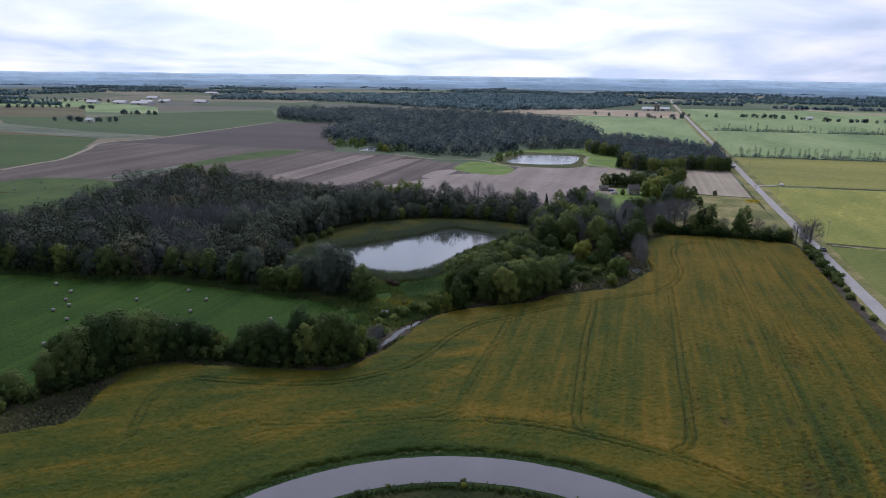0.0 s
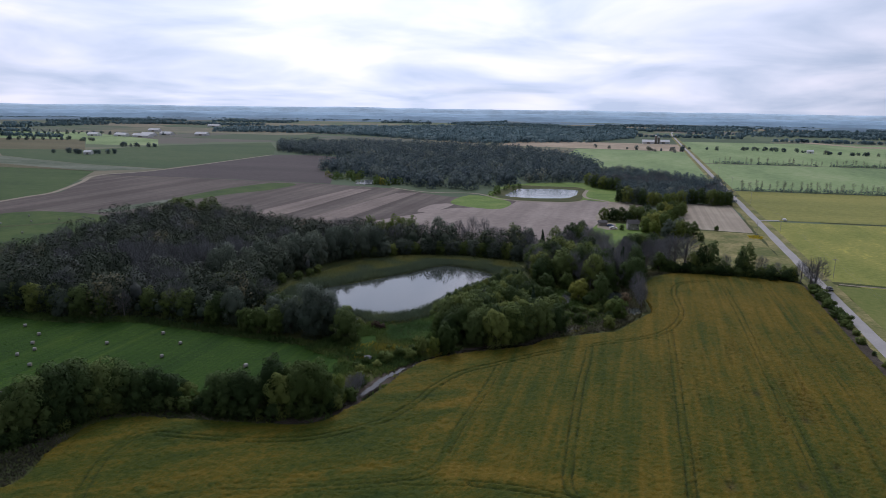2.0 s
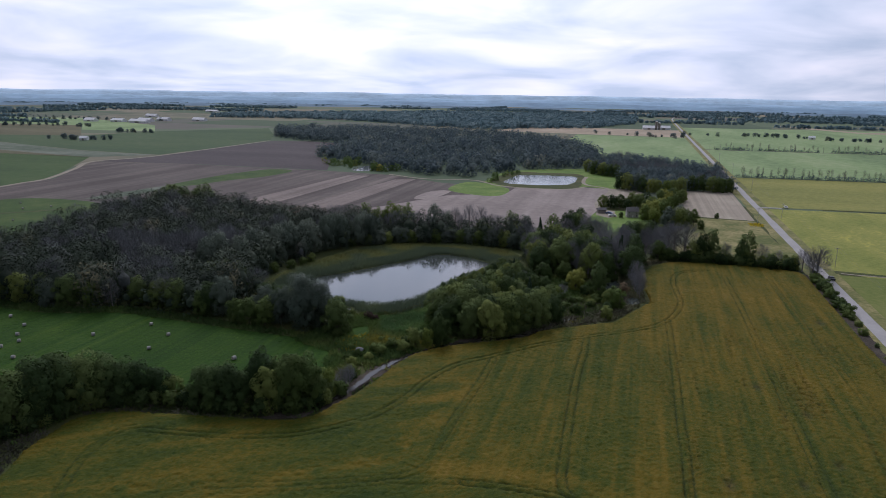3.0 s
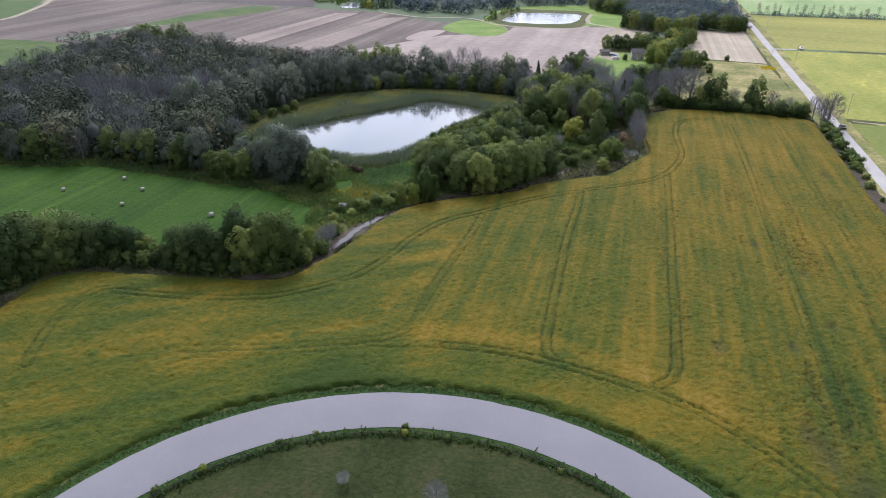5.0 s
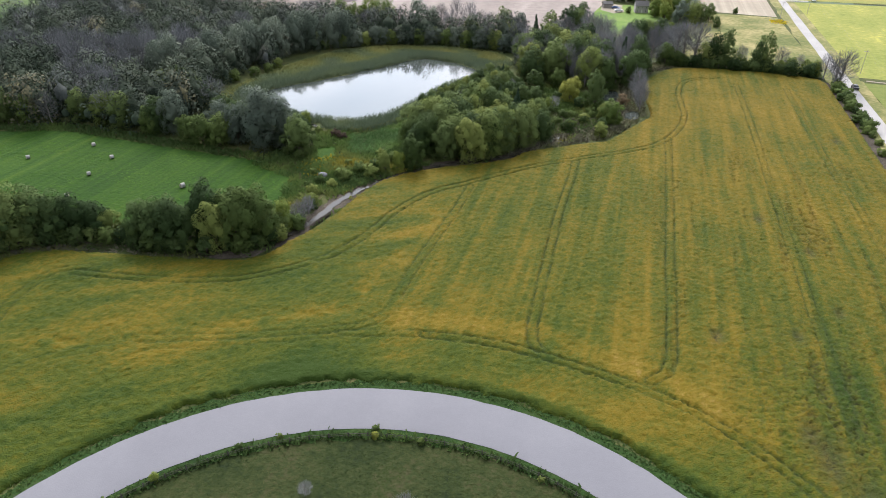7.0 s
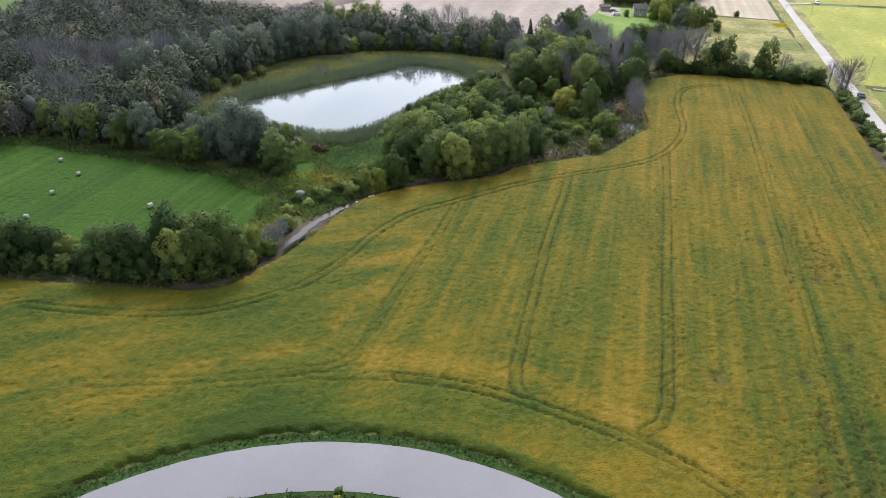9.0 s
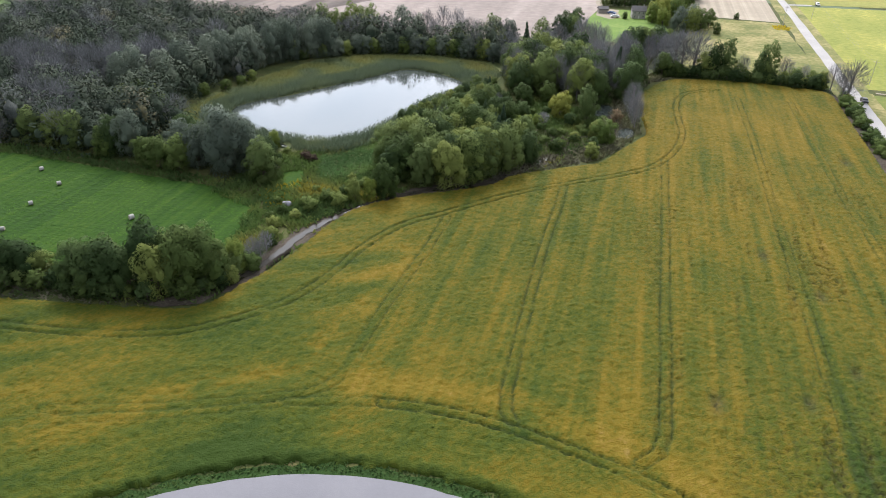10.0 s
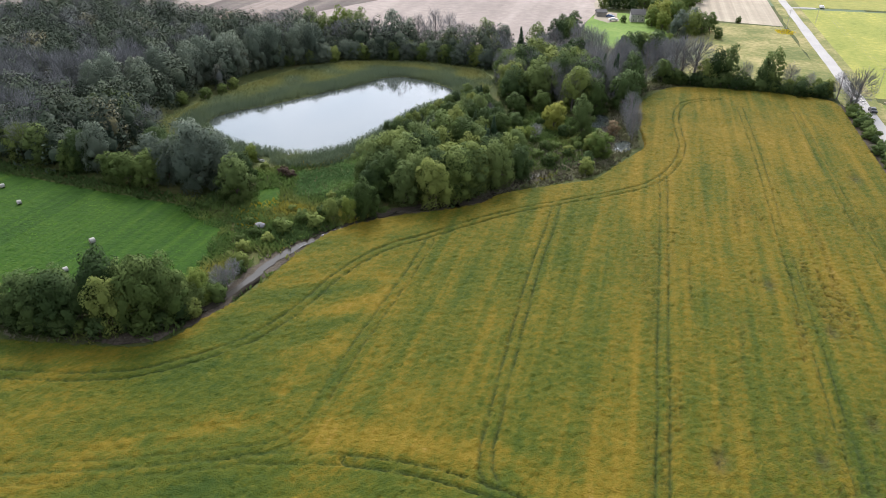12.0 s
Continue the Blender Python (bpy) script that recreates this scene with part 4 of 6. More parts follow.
def build_soy():
    st = 0.36
    P = np.array(smooth_line(SOY, 2.0, True))
    x = np.arange(-201, -7, st)
    y = np.arange(58, 329, st)
    nx, ny = len(x), len(y)
    X, Y = np.meshgrid(x, y)
    pts = np.c_[X.ravel(), Y.ravel()]
    rng = np.random.default_rng(5)
    pts += rng.uniform(-0.12, 0.12, pts.shape)
    ring = np.hypot(X - RC[0], Y - RC[1]) - R_OUT
    ring = np.where(Y < RC[1], np.abs(X - RC[0]) - R_OUT, ring)

    # how ripe the plants are: drawn out along the drilled rows, on the left along the headland
    west = np.clip((-110 - X) / 10, 0, 1)
    rows = 0.055 * grain(rng, ny, nx, 0.9, 26, st) + 0.046 * grain(rng, ny, nx, 2.8, 30, st)
    bent = 0.045 * grain(rng, ny, nx, 1.6, 9, st, radians(-53)) + 0.075 * grain(rng, ny, nx, 5, 13, st, radians(-53))
    inner = np.clip((16 - ring) / 3, 0, 1)
    ripe = 0.51 + rows * (1 - west) * (1 - 0.75 * inner) + bent * np.maximum(west, 0.7 * inner)
    ripe += 0.035 * grain(rng, ny, nx, 7, 10, st) + 0.03 * grain(rng, ny, nx, 0.8, 0.8, st) + 0.035 * grain(rng, ny, nx, 20, 26, st)
    ripe -= 0.045 * west
    # greener headland beside the bend, a riper band behind it
    wob = 1.6 * grain(rng, ny, nx, 9, 9, st)
    band = lambda lo, hi, soft, d: np.clip((d - lo) / soft, 0, 1) * np.clip((hi - d) / soft, 0, 1)
    east = np.clip((X + 112) / 25, 0, 1)
    ripe += 0.16 * band(15.2, 21.5, 1.8, ring + 0.5 * wob) * np.clip((X + 122) / 10, 0, 1) * np.clip((-44 - X) / 14, 0, 1)
    ripe -= (0.15 - 0.10 * east) * band(1, 14.5, 3, ring + 0.6 * wob)
    ripe -= 0.28 * band(-3, 4.2, 1.6, ring)
    ripe -= 0.17 * np.exp(-(((X + 116) / 11) ** 2 + ((Y - 116) / 6.5) ** 2))
    # crop laid flat by the wind
    flat = np.zeros(X.size)
    for line in ([(-166, 106), (-150, 113.5), (-139.6, 119.2), (-128.9, 126.9), (-121, 132.5)], [(-119, 138), (-117.6, 147.7), (-117.2, 159), (-115.6, 174)]):
        flat = np.maximum(flat, np.exp(-(line_gap(pts, smooth_line(line, 2.0)) / 2.2) ** 2))
    flat = (flat.reshape(ny, nx) * np.clip(0.55 + 0.45 * grain(rng, ny, nx, 2.5, 2.5, st), 0, 1))
    ripe += 0.24 * flat
    # riper rim along the creek; far end yellower, haze and gloss painted in
    rim = np.where(inside(P, pts), line_gap(pts, np.vstack([P[:130], P[:1]])[:130]), 0).reshape(ny, nx)
    ripe += 0.10 * np.clip(1 - rim / 5, 0, 1) * np.clip(0.5 + grain(rng, ny, nx, 5, 5, st), 0, 1.2)
    ripe += 0.10 * np.clip((Y - 190) / 70, 0, 1)
    worn_out = np.clip((X + 62) / 20, 0, 1) * np.clip((165 - Y) / 30, 0, 1)
    ripe -= 0.15 * worn_out * np.clip(0.7 + 0.5 * grain(rng, ny, nx, 3, 8, st), 0, 1.5)
    ripe = ripe + 0.055 * rng.normal(size=ripe.shape)

    z = 0.70 + 0.075 * rng.normal(size=X.shape) + 0.045 * grain(rng, ny, nx, 0.9, 0.9, st) + 0.025 * grain(rng, ny, nx, 4, 4, st) + 0.04 * np.sin(X / 0.76 * 2 * np.pi) * (1 - west) * (1 - inner)
    z -= flat * (0.18 + 0.10 * grain(rng, ny, nx, 1.3, 1.3, st))
    # thin and gappy places
    thin = np.clip(grain(rng, ny, nx, 1.1, 14, st) + 0.7 * grain(rng, ny, nx, 6, 22, st) - 0.8, 0, 1) * np.clip((X + 82) / 35, 0, 1) * np.clip((262 - Y) / 60, 0, 1) * np.clip((ring - 18) / 6, 0, 1)
    holes = rng.uniform(size=z.shape) < 0.2
    z -= 0.22 * thin * holes
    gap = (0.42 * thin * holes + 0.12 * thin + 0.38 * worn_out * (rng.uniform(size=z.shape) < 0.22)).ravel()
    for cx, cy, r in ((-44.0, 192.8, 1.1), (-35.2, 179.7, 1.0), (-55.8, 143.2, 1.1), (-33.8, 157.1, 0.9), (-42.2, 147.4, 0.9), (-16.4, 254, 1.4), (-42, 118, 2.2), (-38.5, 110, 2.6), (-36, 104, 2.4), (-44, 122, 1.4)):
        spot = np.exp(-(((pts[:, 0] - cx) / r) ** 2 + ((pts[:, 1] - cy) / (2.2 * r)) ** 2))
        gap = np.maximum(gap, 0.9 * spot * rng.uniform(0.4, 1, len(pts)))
    z = z.ravel()
    worn = grain(rng, ny, nx, 5, 5, st).ravel()
    dip = np.zeros(len(pts))
    # wheel tracks: lowered plants, with a darker and greener colour
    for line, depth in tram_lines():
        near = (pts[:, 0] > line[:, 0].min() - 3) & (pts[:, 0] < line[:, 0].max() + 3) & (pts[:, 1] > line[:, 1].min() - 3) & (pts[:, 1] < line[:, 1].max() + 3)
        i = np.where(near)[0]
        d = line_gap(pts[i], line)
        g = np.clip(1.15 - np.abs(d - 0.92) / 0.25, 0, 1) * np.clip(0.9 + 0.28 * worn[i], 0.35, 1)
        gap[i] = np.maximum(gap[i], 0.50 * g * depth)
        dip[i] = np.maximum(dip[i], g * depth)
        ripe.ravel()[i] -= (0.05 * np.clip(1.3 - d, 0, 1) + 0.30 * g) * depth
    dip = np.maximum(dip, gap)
    z = z - np.minimum(0.6 * dip, z - 0.12) * (dip > 0)
    z *= np.clip(0.35 + 0.4 * (ring.ravel() - 1.5), 0.3, 1)
    ok = inside(P, pts) & (ring.ravel() > 1.8 + 0.3 * grain(rng, ny, nx, 2, 2, st).ravel())
    ok = ok.reshape(ny, nx)
    q = ok[:-1, :-1] & ok[1:, :-1] & ok[:-1, 1:] & ok[1:, 1:]
    idx = np.arange(nx * ny).reshape(ny, nx)
    F = np.stack([idx[:-1, :-1][q], idx[:-1, 1:][q], idx[1:, 1:][q], idx[1:, :-1][q]], 1)
    cnt = np.bincount(F.ravel(), minlength=nx * ny)
    edge = (cnt > 0) & (cnt < 4)
    z[edge] = 0.02
    used = np.where(cnt > 0)[0]
    remap = np.zeros(nx * ny, int)
    remap[used] = np.arange(len(used))
    V = np.c_[pts, z][used]
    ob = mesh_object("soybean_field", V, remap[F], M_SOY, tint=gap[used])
    at = ob.data.attributes.new("ripe", "FLOAT", "POINT")
    at.data.foreach_set("value", np.clip(ripe.ravel()[used], 0, 1).astype(np.float32))
    tagged(ob, "ripening soybean crop, yellow and green, with sprayer wheel tracks", "crop", "", "stuff")


build_soy()


# ---------------------------------------------------------------- trees
TEMPLATES = {}
KINDS = {
    "broad": (M_DARKLEAF, 12, 5.0, 0.3, 26, 5200, 0.235),
    "green": (M_MIDLEAF, 11, 4.8, 0.2, 26, 5200, 0.225),
    "willow": (M_WILLOW, 14, 6.0, 0.2, 34, 6200, 0.245),
    "yellow": (M_YELLOW, 9, 3.9, 0.2, 20, 4200, 0.19),
    "rust": (M_RUSTLEAF, 6, 2.4, 0.2, 14, 1500, 0.13),
    "red": (M_REDLEAF, 3, 2.0, 0.1, 12, 1100, 0.14),
    "shrub": (M_MIDLEAF, 3, 2.0, 0.1, 12, 1100, 0.16),
}


NAMES = {"shrub": "shrub", "willow": "willow_tree", "bare": "bare_tree", "conifer": "cedar_tree"}


def make_tree(kind, seed, far=False):
    rng = np.random.default_rng(seed)
    root = new(NAMES.get(kind, "tree"))
    bm, N = bmesh.new(), None
    if kind == "conifer":
        h, r, base = 12, 2.6, 0.6
        tube(bm, [(0, 0, -0.3), (0, 0, h * 0.5), (0, 0, h * 0.97)], [0.25, 0.14, 0.03])
        lobes = [(rng.normal() * 0.1, rng.normal() * 0.1, base + (h - base) * (i + 0.5) / 9, r * (1 - (i + 0.2) / 9.5), 1.1) for i in range(9)]
        V, F, N = leaf_shell(rng, lobes, 2600, 0.30, 0.8)
        mat = M_CONIFER
    elif kind == "bare":
        h, r = 11, 3.0
        tube(bm, [(0, 0, -0.3), (rng.normal() * 0.15, rng.normal() * 0.15, h * 0.45), (rng.normal() * 0.3, rng.normal() * 0.3, h * 0.92)], [0.24, 0.15, 0.03])
        for i in range(13):
            a, z0 = rng.uniform(0, 6.28), h * rng.uniform(0.25, 0.7)
            l = h * rng.uniform(0.18, 0.32)
            k = rng.uniform(0.45, 0.9)
            p1 = (math.cos(a) * l * k * 0.5, math.sin(a) * l * k * 0.5, z0 + l * 0.45)
            p2 = (math.cos(a + 0.3) * l * k, math.sin(a + 0.3) * l * k, z0 + l * 1.1)
            tube(bm, [(0, 0, z0), p1, p2], [0.09, 0.05, 0.015], 4)
        V, F = twig_fan(rng, 1150, h, 2.6, 0.12, 0.030)
        mat = M_TWIG
    else:
        mat, h, r, base, n, count, size = KINDS[kind]
        if far:
            count, size = int(count * 0.42), size * 1.5
        lean = rng.normal(size=2) * 0.3
        tr = 0.045 * r + 0.02
        tube(bm, [(0, 0, -0.3), (lean[0] * 0.4, lean[1] * 0.4, h * 0.3), (lean[0], lean[1], h * 0.75)], [tr * 1.3, tr, tr * 0.3])
        lobes = crown_lobes(rng, h, r, base, n)
        for L in lobes[1:8]:
            tube(bm, [(lean[0] * 0.4, lean[1] * 0.4, h * 0.28), (L[0] * 0.6, L[1] * 0.6, L[2] * 0.85), (L[0] * 0.95, L[1] * 0.95, L[2] + 0.3)], [tr * 0.6, tr * 0.4, tr * 0.1], 4)
        V, F, N = leaf_shell(rng, lobes, count, size, 0.8)
        cv, cf, cn = leaf_core(lobes[:20], 0.5 if far else 0.62)
        out = cv - np.array((0, 0, h * 0.45))
        cn = cn * 0.6 + 0.6 * out / np.linalg.norm(out, axis=1)[:, None]
        cn /= np.linalg.norm(cn, axis=1)[:, None]
        V, F, N = np.concatenate([V, cv]), np.concatenate([F, cf + len(V)]), np.concatenate([N, cn])
    part("stem" if kind == "shrub" else "trunk", bm, M_DEADBARK if kind == "bare" else M_BARK, root)
    crown = mesh_object("bare_crown" if kind == "bare" else "foliage" if kind == "shrub" else "crown", V, F, mat, tint=np.full(len(V), rng.uniform()), normals=N)
    crown.parent = root
    return root


LABELS = {
    "broad": "dark green broadleaf tree with a dense rounded crown",
    "green": "mid-green bushy broadleaf tree",
    "willow": "large grey-green willow with a spreading crown",
    "yellow": "broadleaf tree with leaves turning yellow",
    "shrub": "low green shrub in rough grass",
    "red": "small shrub with dark red leaves",
    "rust": "small tree with thin rusty brown leaves",
    "conifer": "dark conical cedar tree",
    "bare": "leafless grey tree with bare branches",
}
PLANT = np.random.default_rng(77)


def plant(kind, x, y, height, group, label="", wide=1.0, name=""):
    variant = (kind, int(PLANT.integers(0, 4)), y > 330 or (height < 4.5 and kind != "shrub"))
    natural = {"conifer": 12, "bare": 11}.get(kind) or KINDS[kind][1]
    turn = PLANT.uniform(0, 360)
    fresh = variant not in TEMPLATES
    if fresh:
        TEMPLATES[variant] = make_tree(kind, hash_seed(variant), variant[2])
        ob = TEMPLATES[variant]
    s = height / natural
    m = pose(x, y, 0, PLANT.uniform(-3, 3), PLANT.uniform(-3, 3), turn) @ Matrix.Diagonal((s * wide, s * wide, s, 1))
    if fresh:
        ob.matrix_basis = m
    else:
        k = TEMPLATES[variant].scale
        ob = copy_thing(TEMPLATES[variant], m @ Matrix.Diagonal((1 / k[0], 1 / k[1], 1 / k[2], 1)))
    ob.name = name or NAMES.get(kind, "tree")
    return tagged(ob, label or LABELS[kind], "shrub" if kind == "shrub" or name == "bush" else "tree", group)


def hash_seed(v):
    return sum(ord(c) for c in v[0]) * 10 + v[1]


def grove(poly, spacing, seed, mix, heights, group, wide=1.0):
    rng = np.random.default_rng(seed)
    kinds, w = zip(*mix)
    w = np.array(w) / sum(w)
    for x, y in fill(poly, spacing, seed):
        plant(kinds[rng.choice(len(kinds), p=w)], x, y, rng.uniform(*heights), group, "", wide)


# along the creek
G = "trees along the creek"
for k, x, y, h, w in [("broad", -203, 119.5, 13.5, 1.0), ("green", -208.5, 119, 11.0, 0.9), ("broad", -204, 125.5, 13.5, 1.0), ("broad", -200.5, 124.5, 14.3, 0.95), ("broad", -200, 130, 14.5, 1.0), ("broad", -204, 132, 12.5, 1.0), ("broad", -197, 133.5, 13, 1.0), ("broad", -194.5, 137, 11.5, 1.05), ("broad", -191, 138.5, 10.2, 1.1), ("broad", -187.5, 140, 9.6, 1.1), ("broad", -183.5, 141.5, 8.4, 1.1), ("green", -180.5, 142.5, 6, 1.1), ("broad", -206, 114, 9, 1.1), ("broad", -209, 106.5, 7, 1.1), ("broad", -213, 103, 8, 1.1), ("green", -176.5, 142.5, 3.2, 1.3), ("broad", -172, 142, 9.4, 1.05), ("broad", -168.5, 142, 10.3, 1.05), ("broad", -164.5, 142.5, 11.2, 1.0), ("broad", -167, 146, 9.5, 1.0), ("broad", -161, 143.5, 9.5, 0.9), ("green", -155.5, 144.8, 11.0, 0.8), ("green", -151.5, 147, 13.0, 0.9), ("green", -148.5, 149.5, 12.3, 0.85), ("broad", -158.5, 147, 13.6, 0.85), ("green", -153.5, 150.5, 12.5, 0.8), ("broad", -147.5, 151.5, 9, 0.9), ("broad", -155, 148.5, 11, 0.9), ("yellow", -146, 156, 7.0, 0.85), ("bare", -144.8, 160.5, 5.5, 1.2), ("bare", -144, 164.5, 5, 1.2), ("broad", -211, 96, 9, 1.1), ("broad", -215, 90, 10, 1.1), ("green", -207, 100, 4, 1.3), ("broad", -219, 83, 11, 1.1)]:
    plant(k, x, y, h, G, "", w)
for i, (x, y) in enumerate(smooth_line([(-211, 99), (-205, 108), (-200.5, 116), (-198, 123), (-196.5, 130), (-190, 135.5), (-182, 138.8), (-175, 140), (-168, 139.8), (-160, 141.5), (-153, 144), (-147.5, 147), (-144.5, 152)], 2.6)):
    plant("broad" if i % 3 else "green", x, y + 0.5 * math.sin(i * 2.7), 2.4 + 1.8 * abs(math.sin(i * 1.7)), G, "dense dark bush at the foot of the creek trees", 1.35, "bush")
# willows between the hay field and the pond
G = "trees beside the hay field"
for k, x, y, h, w in [("willow", -174, 198, 16.5, 0.95), ("willow", -178, 203, 16, 0.9), ("willow", -170, 202, 14, 0.9), ("broad", -162, 195.5, 11.5, 1.0), ("green", -187, 196, 9, 1.1), ("green", -192, 195, 8.5, 1.1), ("willow", -183, 199, 11, 0.9), ("green", -197, 196, 8, 1.0), ("willow", -205, 200, 13, 0.8), ("green", -211, 197, 8, 1.0), ("broad", -165, 203, 9, 1.0), ("yellow", -170.5, 217, 5, 1.0), ("broad", -187, 206, 10, 1.1), ("willow", -192, 205, 10, 1.0), ("broad", -196, 213, 9, 1.1)]:
    plant(k, x, y, h, G, "", w)
WROW = smooth_line([(-236, 238), (-228, 250), (-221, 267), (-214, 286), (-207, 300), (-196, 311)], 6.5)
for i, (x, y) in enumerate(WROW):
    plant("willow", x - 3, y + 2, 15.5 + 1.2 * math.sin(i * 1.7), "willows behind the marsh", "", 0.75)
    if i % 2:
        plant("willow", x - 8, y + 5, 15.5, "willows behind the marsh", "", 0.75)
for k, x, y, h, w in [("green", -226, 234, 10, 1.0), ("green", -220, 231, 9, 1.1), ("green", -231, 230, 9, 1.0), ("broad", -214, 226, 9, 1.0), ("green", -216, 252, 4.5, 1.2), ("green", -213, 260, 4, 1.2), ("green", -210, 273, 4, 1.2), ("green", -211, 267, 3.5, 1.3), ("green", -211, 308, 7, 1.1), ("broad", -208, 314, 9, 1.1), ("green", -205.5, 306, 4, 1.3), ("green", -204, 311, 6, 1.2), ("green", -193, 318, 5, 1.2), ("green", -186, 324, 6, 1.2), ("broad", -178, 329, 8, 1.1), ("green", -150, 331, 7, 1.2), ("green", -138, 331, 8, 1.1), ("broad", -144, 333, 9, 1.0), ("green", -165, 332, 7, 1.1)]:
    plant(k, x, y, h, "bushes at the marsh edge", "leafy green bush at the edge of the marsh", w, "bush")
for i, (x, y) in enumerate(smooth_line([(-199, 311), (-185, 323.5), (-159, 331), (-140, 330.5), (-126, 327)], 3.6)):
    plant(("green", "willow", "willow")[i % 3], x, y + 1.2 * math.sin(i * 1.9), 5.5 + 2.5 * abs(math.sin(i * 1.1)), "bushes at the marsh edge", "leafy green bush at the edge of the marsh", 1.15, "bush")
for x, y, h, k in [(-149, 181, 2.0, "shrub"), (-146, 186, 2.4, "shrub"), (-142, 190, 2.8, "shrub"), (-139, 194.5, 2.4, "shrub"), (-150.5, 178, 1.6, "shrub"), (-145, 179.5, 2.2, "shrub"), (-136.5, 199, 2.6, "shrub"), (-141, 203, 1.8, "shrub"), (-147, 194, 1.6, "shrub"), (-153, 186, 1.5, "shrub"), (-143.5, 184.5, 3.0, "shrub"), (-138, 188.5, 3.2, "shrub"), (-165, 214, 1.8, "shrub"), (-158, 212, 1.4, "shrub"), (-148, 174.5, 2.4, "shrub"), (-146, 170, 2.6, "shrub"), (-144.5, 167, 2.2, "shrub"), (-90, 247, 2.5, "shrub"), (-93, 243, 2.2, "shrub"), (-97, 250, 2.6, "shrub"), (-88, 254, 2.2, "shrub"), (-101, 254, 2.4, "shrub")]:
    plant(k, x, y, h, "shrubs in the glade", "low green shrub among tall weeds", 1.2)
plant("red", -158.5, 212, 2.4, "shrubs in the glade", "small shrub with dark red leaves among weeds", 1.3, "bush")
plant("red", -155.8, 211, 2.0, "shrubs in the glade", "small shrub with dark red leaves among weeds", 1.3, "bush")
# wood edge along the hay field
for i, (x, y) in enumerate(smooth_line([(-330, 181), (-286, 191), (-259, 191), (-238, 199), (-222, 200), (-209, 200)], 6.0)):
    plant(("broad", "green", "broad", "willow", "broad", "green", "bare")[i % 7], x, y + 1.5 * math.sin(i * 2.3), 8.5 + 2.5 * abs(math.sin(i * 1.3)), "trees beside the hay field", "", 1.0)
# thicket between pond and soybeans
G = "trees between pond and crop"
grove([(-131, 202), (-118, 208), (-112, 211), (-104, 221), (-106, 234), (-118, 238), (-130, 234), (-137, 222), (-135, 210)], 4.7, 3, [("broad", 5), ("green", 5), ("conifer", 0.7), ("yellow", 0.25)], (8.5, 13), G)
grove([(-104, 222), (-100, 227), (-94.5, 232), (-98, 239), (-106, 240)], 4.3, 13, [("green", 4), ("broad", 2), ("yellow", 0.5)], (6, 9.5), G)
grove([(-135, 238), (-118, 240), (-108, 246), (-113, 258), (-113, 268), (-118, 280), (-124, 284), (-131, 262)], 4.9, 4, [("broad", 5), ("green", 4), ("bare", 0.8), ("conifer", 0.8)], (5, 8.5), G)
grove([(-142, 244), (-136, 250), (-131, 265), (-125, 280), (-122, 292), (-128, 297), (-132, 285), (-137, 268), (-144, 248)], 3.8, 14, [("green", 4), ("broad", 3)], (3.2, 5.2), G)
grove([(-113, 284), (-104, 292), (-96, 286), (-86, 284), (-80, 300), (-78, 320), (-96, 335), (-124, 325), (-126, 306)], 5.4, 5, [("broad", 4), ("green", 2.5), ("bare", 4), ("conifer", 1)], (10, 15), G)
for k, x, y, h, w in [("yellow", -108.3, 254.3, 4.2, 1.1), ("yellow", -105.3, 255, 4.4, 1.1), ("yellow", -102.6, 257.2, 4.0, 1.1), ("yellow", -97, 268, 8.5, 1.1), ("green", -94, 238.5, 3.8, 1.3), ("green", -84, 236.5, 4.5, 1.2), ("broad", -108, 262, 6, 1.2), ("bare", -101, 259, 4.5, 1.7), ("green", -103, 282, 7, 1.1), ("green", -110, 276, 7.5, 1.1), ("green", -90, 248, 3.2, 1.3), ("broad", -93, 262, 4, 1.3), ("shrub", -98, 244, 2.2, 1.4), ("shrub", -143.4, 157.5, 3.2, 1.1), ("broad", -145.6, 154.5, 5.0, 1.1), ("bare", -143.6, 161.5, 4.5, 1.4), ("shrub", -94, 252, 2.0, 1.4), ("shrub", -101, 271, 2.2, 1.4), ("shrub", -106, 268, 2.0, 1.4), ("shrub", -89, 257, 2.2, 1.4), ("shrub", -97, 277, 2.4, 1.4)]:
    plant(k, x, y, h, G, "", w)
for k, x, y, h, w in [("green", -129.5, 196, 9.5, 0.75), ("yellow", -132.5, 193.5, 6, 0.7), ("green", -135.5, 192, 6, 0.8), ("green", -116, 207.5, 12, 0.9), ("yellow", -81.5, 249.5, 7.6, 1.15), ("green", -84, 251.5, 6.5, 1.0), ("yellow", -93.6, 240.5, 3.0, 1.0), ("broad", -84, 240.5, 5, 1.0), ("bare", -73.6, 264.5, 9.5, 0.9), ("bare", -74.2, 269, 11, 1.0), ("bare", -75.5, 276, 12, 1.0), ("broad", -88, 262, 13, 0.7), ("broad", -78, 292, 14, 0.9)]:
    plant(k, x, y, h, G, "", w)
plant("rust", -79.3, 267.5, 5.0, G, "small tree with thin rusty brown leaves", 1.1)
for x, y in fill([(-118, 296), (-98, 286), (-84, 292), (-76, 308), (-72, 326), (-80, 352), (-106, 360), (-116, 330)], 8.5, 15):
    plant("bare", x, y, PLANT.uniform(12, 16), G, "", 1.0)
